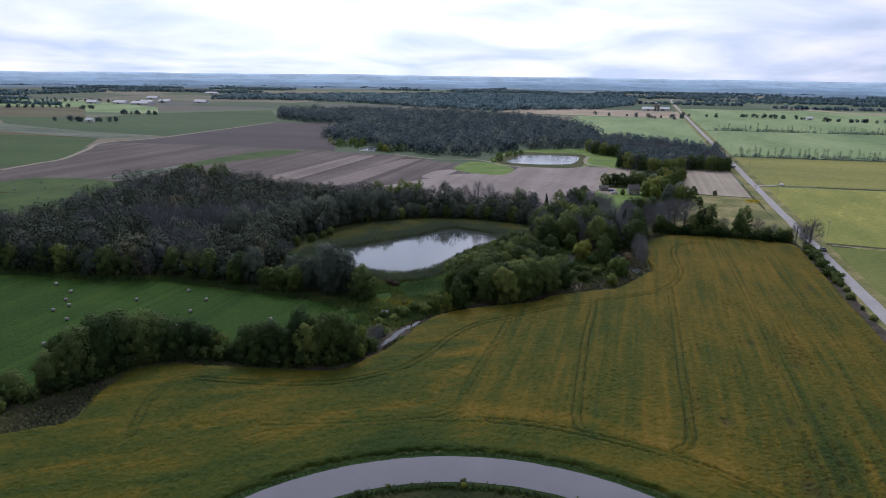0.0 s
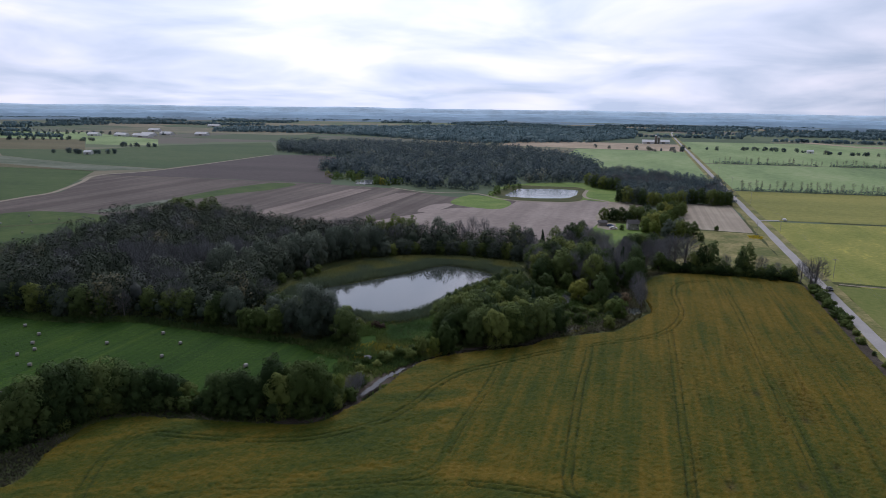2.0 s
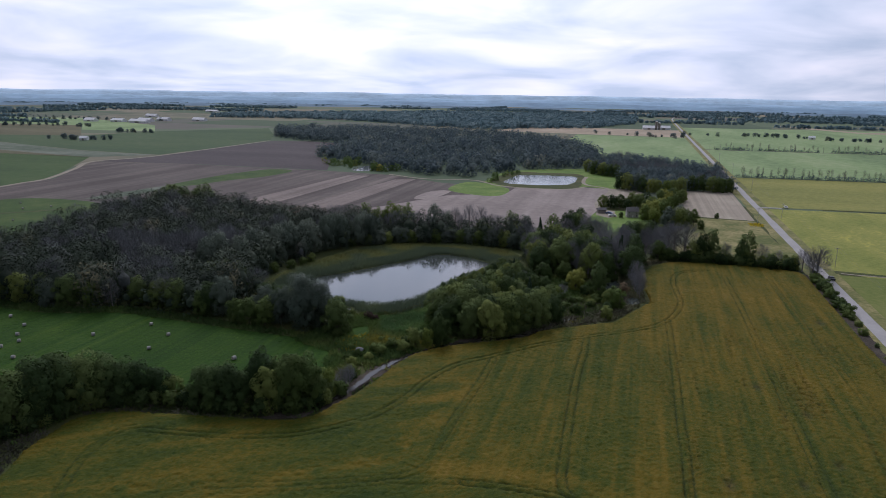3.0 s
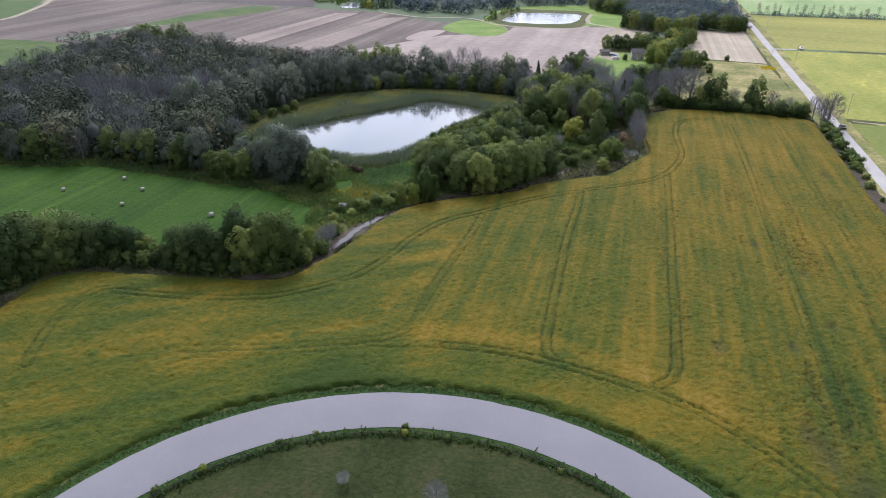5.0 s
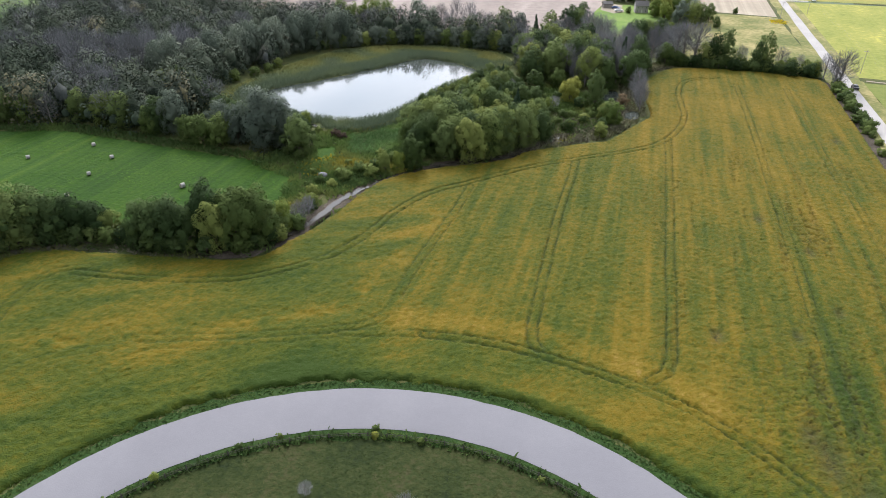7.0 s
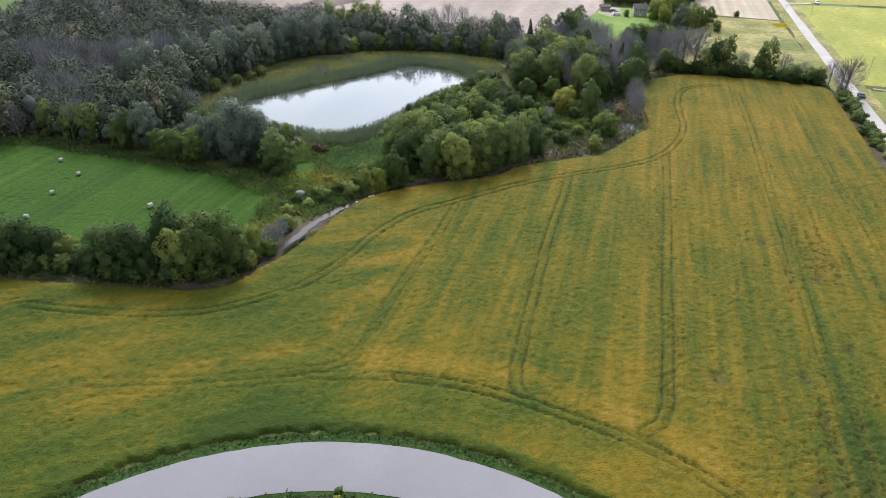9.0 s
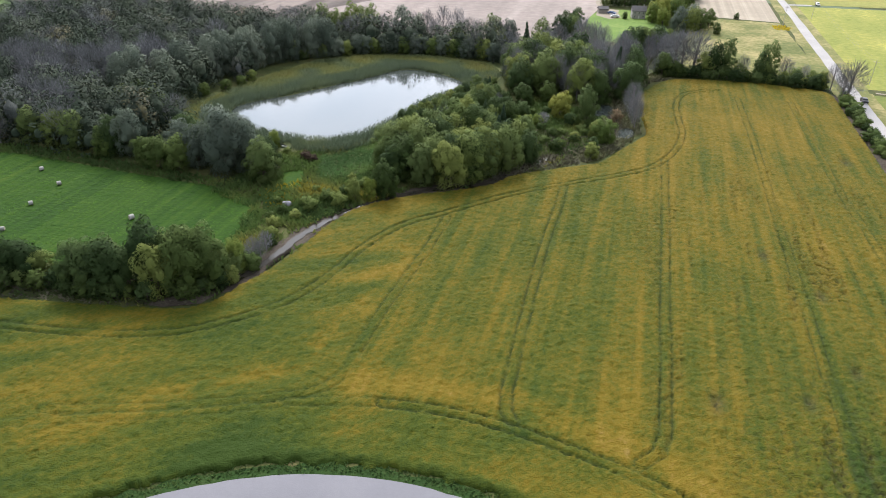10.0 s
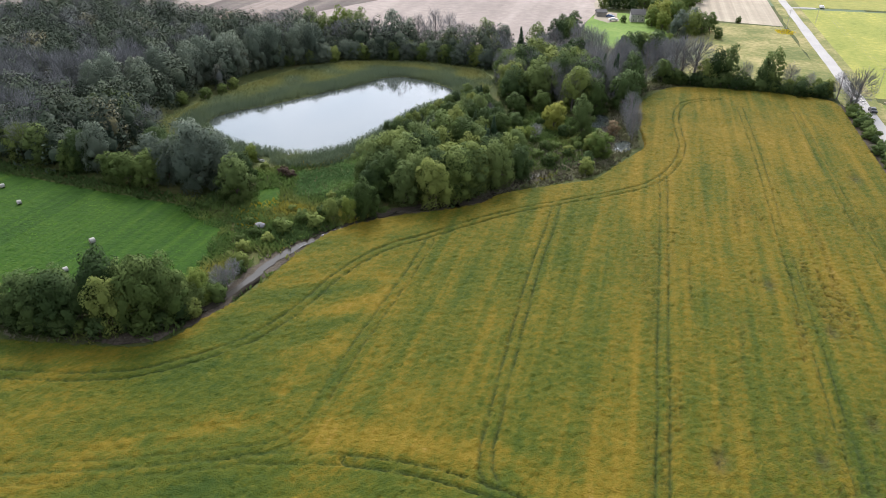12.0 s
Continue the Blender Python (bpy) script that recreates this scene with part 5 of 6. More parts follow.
# tall trees at the back of the wood, against the ploughed field
G = "trees behind the pond"
for k, x, y, h, w in [("bare", -172, 343, 15, 0.8), ("bare", -165, 344, 16.5, 0.8), ("bare", -158, 345, 18.5, 0.8), ("bare", -152, 345, 17.5, 0.8), ("bare", -147, 345, 14, 0.9), ("bare", -185, 342, 13.5, 0.9), ("willow", -176, 341, 16.5, 0.7), ("broad", -192, 342, 15.5, 0.9), ("yellow", -200, 344, 16, 0.8), ("willow", -168, 341, 13.5, 0.7), ("bare", -161, 341, 13, 0.9), ("bare", -143, 343, 13.5, 0.9), ("broad", -136, 346, 14.5, 0.8), ("willow", -129, 344, 13.5, 0.7), ("conifer", -122, 345, 12.5, 0.9), ("broad", -116, 345, 14.5, 0.8), ("green", -150, 338, 10.5, 0.9), ("green", -132, 339, 10, 0.9), ("green", -205, 338, 14, 0.8), ("broad", -214, 342, 14.5, 0.9), ("broad", -350, 362, 16, 1.2), ("broad", -344, 366, 14, 1.1), ("broad", -328, 364, 16.5, 1.2), ("broad", -355, 357, 12, 1.1)]:
    plant(k, x, y, h, G, "", w)
# hedge at the far end of the soybeans
G = "trees in the hedge beyond the crop"
for k, x, y, h, w in [("broad", -76, 312, 14, 0.9), ("bare", -72, 320, 13, 1.1), ("green", -66, 329, 9, 1.1), ("bare", -59, 335, 17, 1.5), ("bare", -55, 336, 17, 1.5), ("bare", -62, 337, 16, 1.4), ("broad", -47.5, 333, 13, 0.75), ("broad", -44, 333.5, 14.5, 0.7), ("green", -51, 332, 9, 1.0), ("green", -39, 332, 6, 1.2), ("bare", -37, 333, 10, 1.0), ("green", -32, 332, 5.5, 1.2), ("broad", -31.5, 331, 11, 0.7), ("broad", -29, 332, 14.5, 0.75), ("bare", -23, 333, 10.5, 1.1), ("green", -19, 332, 6, 1.1), ("bare", -16, 332, 8, 1.0), ("green", -13, 331, 6, 1.1), ("green", -23, 331, 5, 1.2), ("green", -10, 329, 6.5, 1.0), ("bare", -4.5, 316.5, 15, 1.35), ("bare", -6, 316, 12, 0.9), ("bare", -7.5, 327, 11, 0.9), ("green", -60, 329, 5, 1.4), ("green", -36, 330, 4.5, 1.4), ("green", -29, 330, 4.5, 1.4), ("bare", -78, 322, 14, 1.0), ("bare", -82, 318, 13, 1.0)]:
    plant(k, x, y, h, G, "", w)
hr = np.random.default_rng(90)
for x in np.arange(-66, -9, 2.6):
    y = 329.5 + 1.0 * hr.normal() - 0.02 * abs(x + 40)
    plant(("broad", "green", "broad")[int(hr.integers(3))], x, y, hr.uniform(3.5, 6.0), G, "dense dark bush in the hedge beyond the crop", 1.25, "bush")
# shrubs on the verge of the straight road
G = "shrubs beside the straight road"
for i, (y, h) in enumerate([(318, 3.5), (314, 3.0), (310, 3.8), (306.5, 3.2), (303, 4.0), (299.5, 3.4), (296, 3.6), (292.5, 3.0), (289, 3.4), (285.5, 2.4), (279, 3.0), (276, 3.6), (272.5, 3.2), (269, 3.4), (265.5, 2.6), (262, 2.4), (256, 1.8), (247, 2.2), (236, 1.6), (226, 1.8)]):
    plant("shrub" if i % 3 else "broad", -5.0 + 0.5 * math.sin(i * 2.1), y, h, G, "dense low shrub on the road verge", 1.25, "shrub")
# farmhouse garden and the belt behind it
G = "trees round the farmhouse"
grove([(-114, 372), (-106, 380), (-104, 408), (-112, 416)], 5.5, 8, [("broad", 1)], (7, 10), G)
grove([(-80, 345), (-64, 345), (-60, 364), (-66, 374), (-84, 362)], 5.5, 9, [("bare", 5), ("broad", 1)], (8, 12), G)
for k, x, y, h, w in [("green", -98, 466, 8.5, 1.0), ("broad", -93, 466, 9, 1.0), ("green", -88, 467, 9, 1.05), ("broad", -83, 465, 7, 1.1), ("broad", -77, 475, 9, 1.1), ("green", -81, 481, 9, 1.0), ("broad", -71, 492, 8.5, 1.0), ("yellow", -75, 485, 8, 1.1),
                     ("yellow", -68, 431, 12, 1.1), ("yellow", -72, 427, 9.5, 1.0), ("yellow", -63, 438, 11, 1.1), ("yellow", -67, 420, 9, 1.0), ("green", -60, 447, 10.5, 1.0), ("yellow", -66, 448, 10, 1.1), ("green", -70, 458, 9, 1.1), ("yellow", -62, 462, 9.5, 1.1), ("yellow", -68, 472, 8.5, 1.1),
                     ("green", -62, 497, 9.5, 1.0), ("yellow", -57, 491, 10, 1.0), ("green", -53, 483, 9, 1.0), ("green", -49, 500, 10, 1.0), ("green", -46.5, 514, 8.5, 1.0), ("yellow", -60, 509, 9, 1.0), ("broad", -55, 505, 10, 1.0), ("green", -51, 522, 8, 1.0), ("yellow", -57, 474, 8.5, 1.0),
                     ("broad", -91, 560, 13, 1.0), ("green", -85, 556, 13.5, 1.0), ("willow", -79, 554, 13.5, 0.9), ("broad", -74, 551, 12.5, 0.9), ("yellow", -68, 548, 11, 0.9), ("green", -63, 547, 11, 0.9), ("yellow", -57, 546, 10.5, 0.9), ("green", -51, 552, 11, 0.9), ("green", -46, 560, 12, 0.9),
                     ("green", -38, 574, 12, 1.0), ("broad", -31, 573, 12.5, 1.0), ("green", -24, 570, 12.5, 1.0), ("green", -17, 571, 12, 1.0), ("green", -11, 574, 11.5, 1.0), ("green", -124, 674, 12, 1.0), ("green", -117, 656, 12, 1.0), ("green", -110, 648, 12, 1.0), ("broad", -103, 643, 11.5, 1.0), ("green", -96, 641, 11.5, 1.0),
                     ("willow", -60, 411, 11.5, 0.95), ("green", -54, 413, 11, 1.0), ("broad", -49, 417, 10, 1.0), ("green", -45, 425, 9, 0.9), ("willow", -53, 424, 11, 0.9), ("green", -42, 410, 5.5, 0.9), ("yellow", -64, 396, 4, 1.2), ("green", -86, 432, 3.5, 1.1), ("green", -30, 451, 3.2, 1.2)]:
    plant(k, x, y, h, G, "", w)


# ---------------------------------------------------------------- woods that nobody could count
def full_lobes(rng, spread):
    """A crown that reaches down to the grass."""
    return [(0, 0, 0.45, spread * 0.7, 0.42)] + [(spread * 0.45 * math.cos(a), spread * 0.45 * math.sin(a), rng.uniform(0.22, 0.68), spread * 0.5, 0.24) for a in rng.uniform(0, 6.28, 6)]


def crown_mass(name, pts, heights, cards, size, seed, mat, label, spread=0.38, twigs=False, low=0.0, full=False, closed=False, calm=0.0):
    rng = np.random.default_rng(seed)
    temps = []
    for k in range(10):
        if twigs:
            V, F = twig_fan(rng, cards, 1.0, spread, 0.25, size)
            N = None
        else:
            lobes = full_lobes(rng, spread) if full else crown_lobes(rng, 1.0, spread, low, 12)
            V, F, N = leaf_shell(rng, lobes, cards, size, 0.9)
            if closed:
                cv, cf, cn = leaf_core(lobes[:1], 0.5)
                out = cv - np.array((0, 0, 0.45))
                cn = cn * 0.6 + 0.6 * out / np.linalg.norm(out, axis=1)[:, None]
                cn /= np.linalg.norm(cn, axis=1)[:, None]
                V, F, N = np.concatenate([V, cv]), np.concatenate([F, cf + len(V)]), np.concatenate([N, cn])
        if N is not None and calm:
            N = N * (1 - calm) + np.array((0, 0, calm))
            N /= np.linalg.norm(N, axis=1)[:, None]
        temps.append((V, F, N))
    VV, FF, TT, NN, off = [], [], [], [], 0
    for x, y in pts:
        V, F, N = temps[rng.integers(10)]
        h = rng.uniform(*heights)
        a = rng.uniform(0, 6.28)
        c, s = math.cos(a), math.sin(a)
        w = h * rng.uniform(0.85, 1.2)
        VV.append(np.c_[(V[:, 0] * c - V[:, 1] * s) * w + x, (V[:, 0] * s + V[:, 1] * c) * w + y, (V[:, 2] * 1.25 - 0.25 if full else V[:, 2]) * h])
        if N is not None:
            NN.append(np.c_[N[:, 0] * c - N[:, 1] * s, N[:, 0] * s + N[:, 1] * c, N[:, 2]])
        FF.append(F + off)
        TT.append(np.full(len(V), np.clip(rng.normal(0.45, 0.25), 0, 1)))
        off += len(V)
    ob = mesh_object(name, np.concatenate(VV), np.concatenate(FF), mat, tint=np.concatenate(TT), normals=np.concatenate(NN) if NN else None)
    return tagged(ob, label, "woodland", "", "stuff")


pts = fill(WOOD, 6.3, 21)
pts = pts[line_gap(pts, WROW - np.array((4, -3))) > 7]
dead = np.array([noise.noise(Vector((x * 0.018, y * 0.018, 3))) + 0.45 * noise.noise(Vector((x * 0.1, y * 0.1, 1))) > 0.34 or PLANT.uniform() < 0.14 for x, y in pts])
crown_mass("woodland", pts[~dead], (8.5, 16), 760, 0.026, 22, M_WOODS, "dense dark green mixed woodland", spread=0.43, closed=True, calm=0.45)
crown_mass("dead_woodland", pts[dead], (11, 15.5), 620, 0.0042, 23, M_TWIG, "stand of grey leafless trees within the wood", spread=0.30, twigs=True)
crown_mass("woodland_underwood", pts[dead], (6, 11), 420, 0.04, 24, M_WOODS, "dull green undergrowth below the bare trees", spread=0.6, closed=True, calm=0.3)

crown_mass("woodland_understorey", fill(WOOD, 8.5, 25), (6.5, 9.5), 120, 0.05, 26, M_WOODS, "lower trees filling the gaps of the wood", spread=0.62, closed=True, calm=0.4)

W2 = [(-615, 945), (-562, 905), (-520, 893), (-445, 862), (-432, 760), (-426, 702), (-390, 662), (-365, 652), (-300, 606), (-255, 582), (-208, 592), (-199, 631), (-186, 658), (-130, 692), (-116, 760), (-131, 868), (-193, 1042), (-300, 1150), (-450, 1180), (-600, 1150), (-690, 1090)]
crown_mass("far_woodland", fill(W2, 11.5, 31), (8, 15.5), 100, 0.075, 32, M_HAZELEAF, "large dark wood beyond the ploughed field", spread=0.55, closed=True, calm=0.5)
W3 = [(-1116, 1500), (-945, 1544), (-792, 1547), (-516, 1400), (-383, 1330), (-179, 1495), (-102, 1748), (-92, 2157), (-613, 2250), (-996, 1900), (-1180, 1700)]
crown_mass("distant_woodland", fill(W3, 19, 33), (8, 13), 60, 0.22, 34, M_FARHAZELEAF, "distant dark wood", spread=0.95, full=True, calm=0.6)
WR = [(-130, 698), (-126, 674), (-114, 648), (-98, 640), (-91, 600), (-90, 566), (-78, 556), (-56, 550), (-44, 562), (-34, 576), (-6, 583), (-7, 707), (-40, 746), (-101, 806)]
wr = fill(WR, 8.0, 35)
grey = np.array([noise.noise(Vector((x * 0.02, y * 0.02, 8))) > 0.05 for x, y in wr]) & (wr[:, 1] > 590)
crown_mass("roadside_dead_wood", wr[grey], (9, 13), 200, 0.008, 37, M_TWIG, "grey leafless trees in the roadside wood", spread=0.34, twigs=True)
crown_mass("roadside_wood", np.concatenate([wr[~grey], wr[grey][::2]]), (8, 12.5), 260, 0.05, 36, M_HAZELEAF, "dark wood beside the straight road", spread=0.45, closed=True, calm=0.4)


def row_points(a, b, gap, seed, wander=2.0):
    rng = np.random.default_rng(seed)
    a, b = np.array(a, float), np.array(b, float)
    n = max(2, int(np.linalg.norm(b - a) / gap))
    return a + (b - a) * np.linspace(0, 1, n)[:, None] + rng.normal(size=(n, 2)) * wander


rows = np.concatenate([row_points((98, 1372), (150, 1355), 6, 42, 5), row_points((165, 1345), (200, 1330), 6, 63, 5), row_points((225, 1300), (480, 1290), 6, 43, 7), row_points((-4, 1349), (10, 1340), 6, 64, 3), row_points((40, 1345), (48, 1340), 5, 65, 3), row_points((-864, 773), (-846, 777), 7, 45, 2), row_points((-832, 776), (-800, 782), 6, 66, 4), row_points((-790, 790), (-782, 795), 5, 67, 2), row_points((-890, 928), (-834, 944), 5, 46, 4), row_points((-1190, 992), (-1101, 1032), 9, 47, 4), row_points((-1060, 1015), (-1035, 1022), 6, 68, 3), row_points((-1180, 1215), (-1080, 1290), 16, 48, 12), row_points((-1384, 1160), (-1240, 1262), 12, 69, 3), row_points((-165, 1317), (-20, 1230), 24, 50, 8), row_points((-8, 1265), (-60, 1262), 13, 62, 3)])
crown_mass("hedgerow_trees", rows, (5, 9.5), 170, 0.09, 51, M_HAZELEAF, "field hedges and scattered trees in the distance", spread=0.5, full=True)
crown_mass("bare_hedgerow", np.concatenate([row_points((10, 683), (420, 722), 3.6, 44), row_points((20, 1013), (400, 1043), 6, 52)]), (6, 12), 130, 0.005, 53, M_FARTWIG, "hedge line of grey leafless trees", spread=0.11, twigs=True)
crown_mass("hedge_bottom", np.concatenate([row_points((10, 682), (420, 723), 2.6, 54, 0.8), row_points((20, 1012), (60, 1016), 2.6, 55, 1.0), row_points((75, 1017), (150, 1024), 2.6, 155, 1.0), row_points((165, 1025), (400, 1043), 2.6, 156, 1.0)]), (2.0, 4.2), 60, 0.14, 56, M_HAZELEAF, "low scrub under the bare hedge trees", spread=0.9)
crown_mass("pondside_bushes", np.concatenate([fill([(-384, 640), (-360, 610), (-338, 600), (-345, 650), (-366, 668)], 8, 91), fill([(-318, 596), (-296, 590), (-292, 604), (-316, 612)], 6, 92), row_points((-198, 560), (-186, 620), 7, 93, 3)]), (4, 8), 120, 0.1, 94, M_SHRUB, "yellow-green bushes round the far pools", spread=0.55)
crown_mass("orchard_rows", np.concatenate([row_points((-1590, 1320), (-1200, 1287), 19, 57, 1.5), row_points((-1600, 1355), (-1250, 1330), 24, 58, 1.5)]), (2.5, 4), 50, 0.2, 59, M_HAZELEAF, "row of small round trees in the distance", spread=0.5, full=True)
rng = np.random.default_rng(60)
bands = []
for i in range(46):
    r, a = rng.uniform(1650, 3000), rng.uniform(radians(45), radians(150))
    c = np.array((-90 + r * math.cos(a), 60 + r * math.sin(a)))
    l = rng.uniform(100, 380)
    d = np.array((1, 0.05)) if rng.uniform() < 0.92 else np.array((0.05, 1))
    bands.append(row_points(c - d * l, c + d * l, 8, i, 2.5))
bands += [row_points((60, 1970), (240, 2080), 12, 201, 12), row_points((240, 2080), (700, 2250), 11, 202, 20), row_points((60, 2300), (900, 2500), 14, 203, 30), row_points((120, 2700), (1200, 2800), 15, 204, 40), row_points((-1870, 1562), (-1487, 2015), 13, 205, 12), row_points((-1900, 1600), (-1500, 2060), 13, 206, 12), row_points((-2100, 2500), (-1000, 2900), 15, 207, 30)]
copses = np.concatenate([fill([(x - w, y - w * 0.5), (x + w, y - w * 0.4), (x + w * 0.8, y + w * 0.5), (x - w * 0.9, y + w * 0.4)], 17, k) for k, (x, y, w) in enumerate([(330, 2200, 110), (620, 2500, 160), (900, 2150, 140), (-1500, 2350, 160), (-600, 2700, 220), (-2000, 2150, 130), (150, 2650, 120), (-250, 2500, 130)])])
bands.append(copses)
crown_mass("distant_tree_lines", np.concatenate(bands), (6, 11), 36, 0.28, 61, M_FARHAZELEAF, "tree lines and copses in the distance", spread=0.75, full=True, calm=0.5)


# ---------------------------------------------------------------- reeds and weeds
def blades(name, pts, heights, width, per, seed, mat, label, bend=0.5, tint=(0.0, 1.0), lying=False):
    rng = np.random.default_rng(seed)
    n = len(pts) * per
    p = np.repeat(np.asarray(pts), per, 0) + rng.normal(size=(n, 2)) * 0.35
    a = rng.uniform(0, 6.28, n)
    h = rng.uniform(*heights, n)
    lean = rng.normal(size=(n, 2)) * bend * h[:, None]
    side = np.c_[np.cos(a), np.sin(a)] * (width * rng.uniform(0.6, 1.4, n))[:, None]
    z0, z1 = np.zeros(n), h
    V = np.stack([np.c_[p - side, z0], np.c_[p + side, z0], np.c_[p + side * 0.6 + lean, z1], np.c_[p - side * 0.6 + lean, z1 * 0.9]], 1).reshape(-1, 3)
    up = None
    if lying:
        up = np.repeat(np.array([(0.0, 0.0, 1.0)]), n * 4, 0)
        q = V.reshape(n, 4, 3)
        down = np.cross(q[:, 1] - q[:, 0], q[:, 2] - q[:, 0])[:, 2] < 0
        q[down] = q[down][:, ::-1]
        V = q.reshape(-1, 3)
    tv = np.array([0.5 + 0.9 * noise.noise(Vector((x * 0.09, y * 0.09, seed))) for x, y in p])
    tv = np.clip(tint[0] + (tint[1] - tint[0]) * tv, 0, 1)
    ob = mesh_object(name, V, np.arange(n * 4).reshape(n, 4), mat, tint=np.repeat(tv, 4), normals=up)
    return tagged(ob, label, "plants", "", "stuff")


mp = fill(MARSH, 0.95, 71)
mp = mp[~inside(smooth_line(POND, 2.5, True), mp) & (np.hypot(mp[:, 0] + 168.5, mp[:, 1] - 217.5) > 3.2)]
edge = line_gap(mp, smooth_line(POND + POND[:1], 4))
blades("pond_reeds", mp[edge < 9.5], (1.3, 2.2), 0.055, 12, 72, M_REED, "green reeds fringing the pond", tint=(-0.2, 0.3), bend=0.3)
blades("marsh_grass", mp[edge >= 9.5], (0.4, 1.0), 0.15, 5, 73, M_REED, "yellowish marsh grass round the reeds", tint=(0.10, 0.95), bend=0.8)
LIME = [(-160, 202), (-155.5, 204.5), (-150.8, 195), (-155, 191.2)]
SWARD = [(-156, 215), (-150, 222), (-144, 236), (-137, 216), (-140, 205), (-150, 201.5)]


def clear_of(pts, *polys):
    for q in polys:
        pts = pts[~inside(q, pts)]
    return pts


glade = [(-158, 188), (-150, 176), (-142, 174), (-136, 186), (-126, 200), (-136, 208), (-140, 222), (-150, 222), (-168, 212), (-160, 202)]
blades("weedy_glade", clear_of(fill(glade, 0.9, 74), LIME, SWARD), (0.4, 1.2), 0.18, 7, 75, M_SHRUB, "tall green weeds and goldenrod in the glade", tint=(0.05, 1.0))
edge_strip = [(-330, 168), (-286, 182), (-259, 183), (-236, 191), (-209, 190), (-183, 189), (-166, 188.5), (-164, 193), (-190, 194), (-212, 196), (-238, 197), (-260, 190), (-290, 189), (-330, 178)]
blades("field_edge_weeds", fill(edge_strip, 1.0, 78), (0.3, 0.9), 0.2, 6, 79, M_SHRUB, "rough weeds between hay field and wood", tint=(-0.2, 0.6))
pad = fill([(RC[0] + 45 * math.cos(a * math.pi / 12), RC[1] + 45 * math.sin(a * math.pi / 12)) for a in range(13)], 0.62, 80)
blades("paddock_grass_tufts", pad, (0.04, 0.11), 0.13, 3, 81, M_PADTUFT, "uneven tufts of pasture grass", tint=(0.0, 1.0), bend=2.0, lying=True)
vr = np.array([(RC[0] + (R_OUT + 1.3 + 0.5 * math.sin(k * 7.7)) * math.cos(math.pi * k / 620), RC[1] + (R_OUT + 1.3 + 0.5 * math.sin(k * 7.7)) * math.sin(math.pi * k / 620)) for k in range(620)])
blades("verge_weeds", vr, (0.1, 0.4), 0.14, 5, 82, M_SHRUB, "dark weeds between verge and crop", tint=(-0.2, 0.5))
vr = np.array([(RC[0] + (R_IN - 1.4 + 0.35 * math.sin(k * 5.1)) * math.cos(math.pi * k / 560), RC[1] + (R_IN - 1.4 + 0.35 * math.sin(k * 5.1)) * math.sin(math.pi * k / 560)) for k in range(560)])
blades("fence_weeds", vr, (0.12, 0.7), 0.15, 7, 83, M_SHRUB, "weeds grown up along the paddock fence", tint=(-0.2, 0.6))
sheet("glade_grass", LIME, 0.09, M_HAY, "short green grass beside the willows", ragged=0.6, step=1.5)
blades("glade_sward", fill(SWARD, 0.8, 108), (0.25, 0.6), 0.13, 8, 109, M_SWARD, "lush blue-green grass in the glade", tint=(0.0, 1.0), bend=0.8)
blades("thicket_weeds", clear_of(fill([(-108, 211), (-100, 220), (-90, 228.5), (-82, 235), (-77, 245), (-73, 256), (-71, 263), (-73.5, 278), (-75, 298), (-70, 316), (-62, 325), (-70, 330), (-80, 312), (-82, 290), (-80, 264), (-86, 252), (-97, 255), (-110, 248), (-104, 236), (-100, 230), (-106, 217)], 1.0, 84), *POOLS), (0.3, 1.0), 0.2, 5, 85, M_BRUSH, "dry tangled brush beside the crop", tint=(0.1, 1.1), bend=0.8)
blades("clearing_weeds", fill([(-115, 267), (-111, 281), (-107, 285), (-102, 291), (-93, 278), (-84, 270), (-84, 250), (-90, 236), (-98, 234), (-108, 244), (-113, 257)], 0.95, 101), (0.3, 1.0), 0.2, 5, 102, M_SHRUB, "rank weeds in a clearing of the thicket", tint=(0.0, 1.0), bend=0.6)
blades("glade_goldenrod", np.concatenate([fill([(-159, 187), (-153, 182), (-149, 187), (-148, 196), (-152, 200), (-157, 195)], 1.3, 105), fill([(-160, 218), (-152.5, 219), (-148, 226), (-144.6, 233.6), (-141.5, 242), (-143, 243), (-146.6, 234.5), (-149.8, 227.5), (-153.5, 221.5), (-160, 220)], 0.75, 106)]), (0.4, 0.9), 0.22, 3, 107, M_GOLD, "yellow goldenrod among the weeds", tint=(0.0, 0.6), bend=0.6)
blades("creek_corner_weeds", fill([(-158, 185), (-152, 178), (-146, 170), (-143.5, 160), (-150, 157), (-154, 168), (-156, 176)], 0.9, 88), (0.3, 1.0), 0.2, 6, 89, M_SHRUB, "rank weeds where hay field meets creek", tint=(0.1, 0.9), bend=0.6)
hay_rows = fill([(-300, 172), (-286, 180), (-259, 181), (-236, 188.5), (-209, 187.5), (-183, 186.5), (-168, 186), (-158, 181), (-153.5, 175), (-153.5, 166), (-161, 154), (-180, 149.5), (-201, 141.5), (-209, 117), (-228, 80), (-300, 90)], 0.8, 103)
sway = np.array([noise.noise(Vector((x * 0.05, y * 0.05, 5))) for x, y in hay_rows])
phase = (0.208 * hay_rows[:, 0] - 0.978 * hay_rows[:, 1]) / 2.4 + 0.9 * sway
hay_rows = hay_rows[(np.abs(phase - np.round(phase)) < 0.17) & (sway > -0.35)]
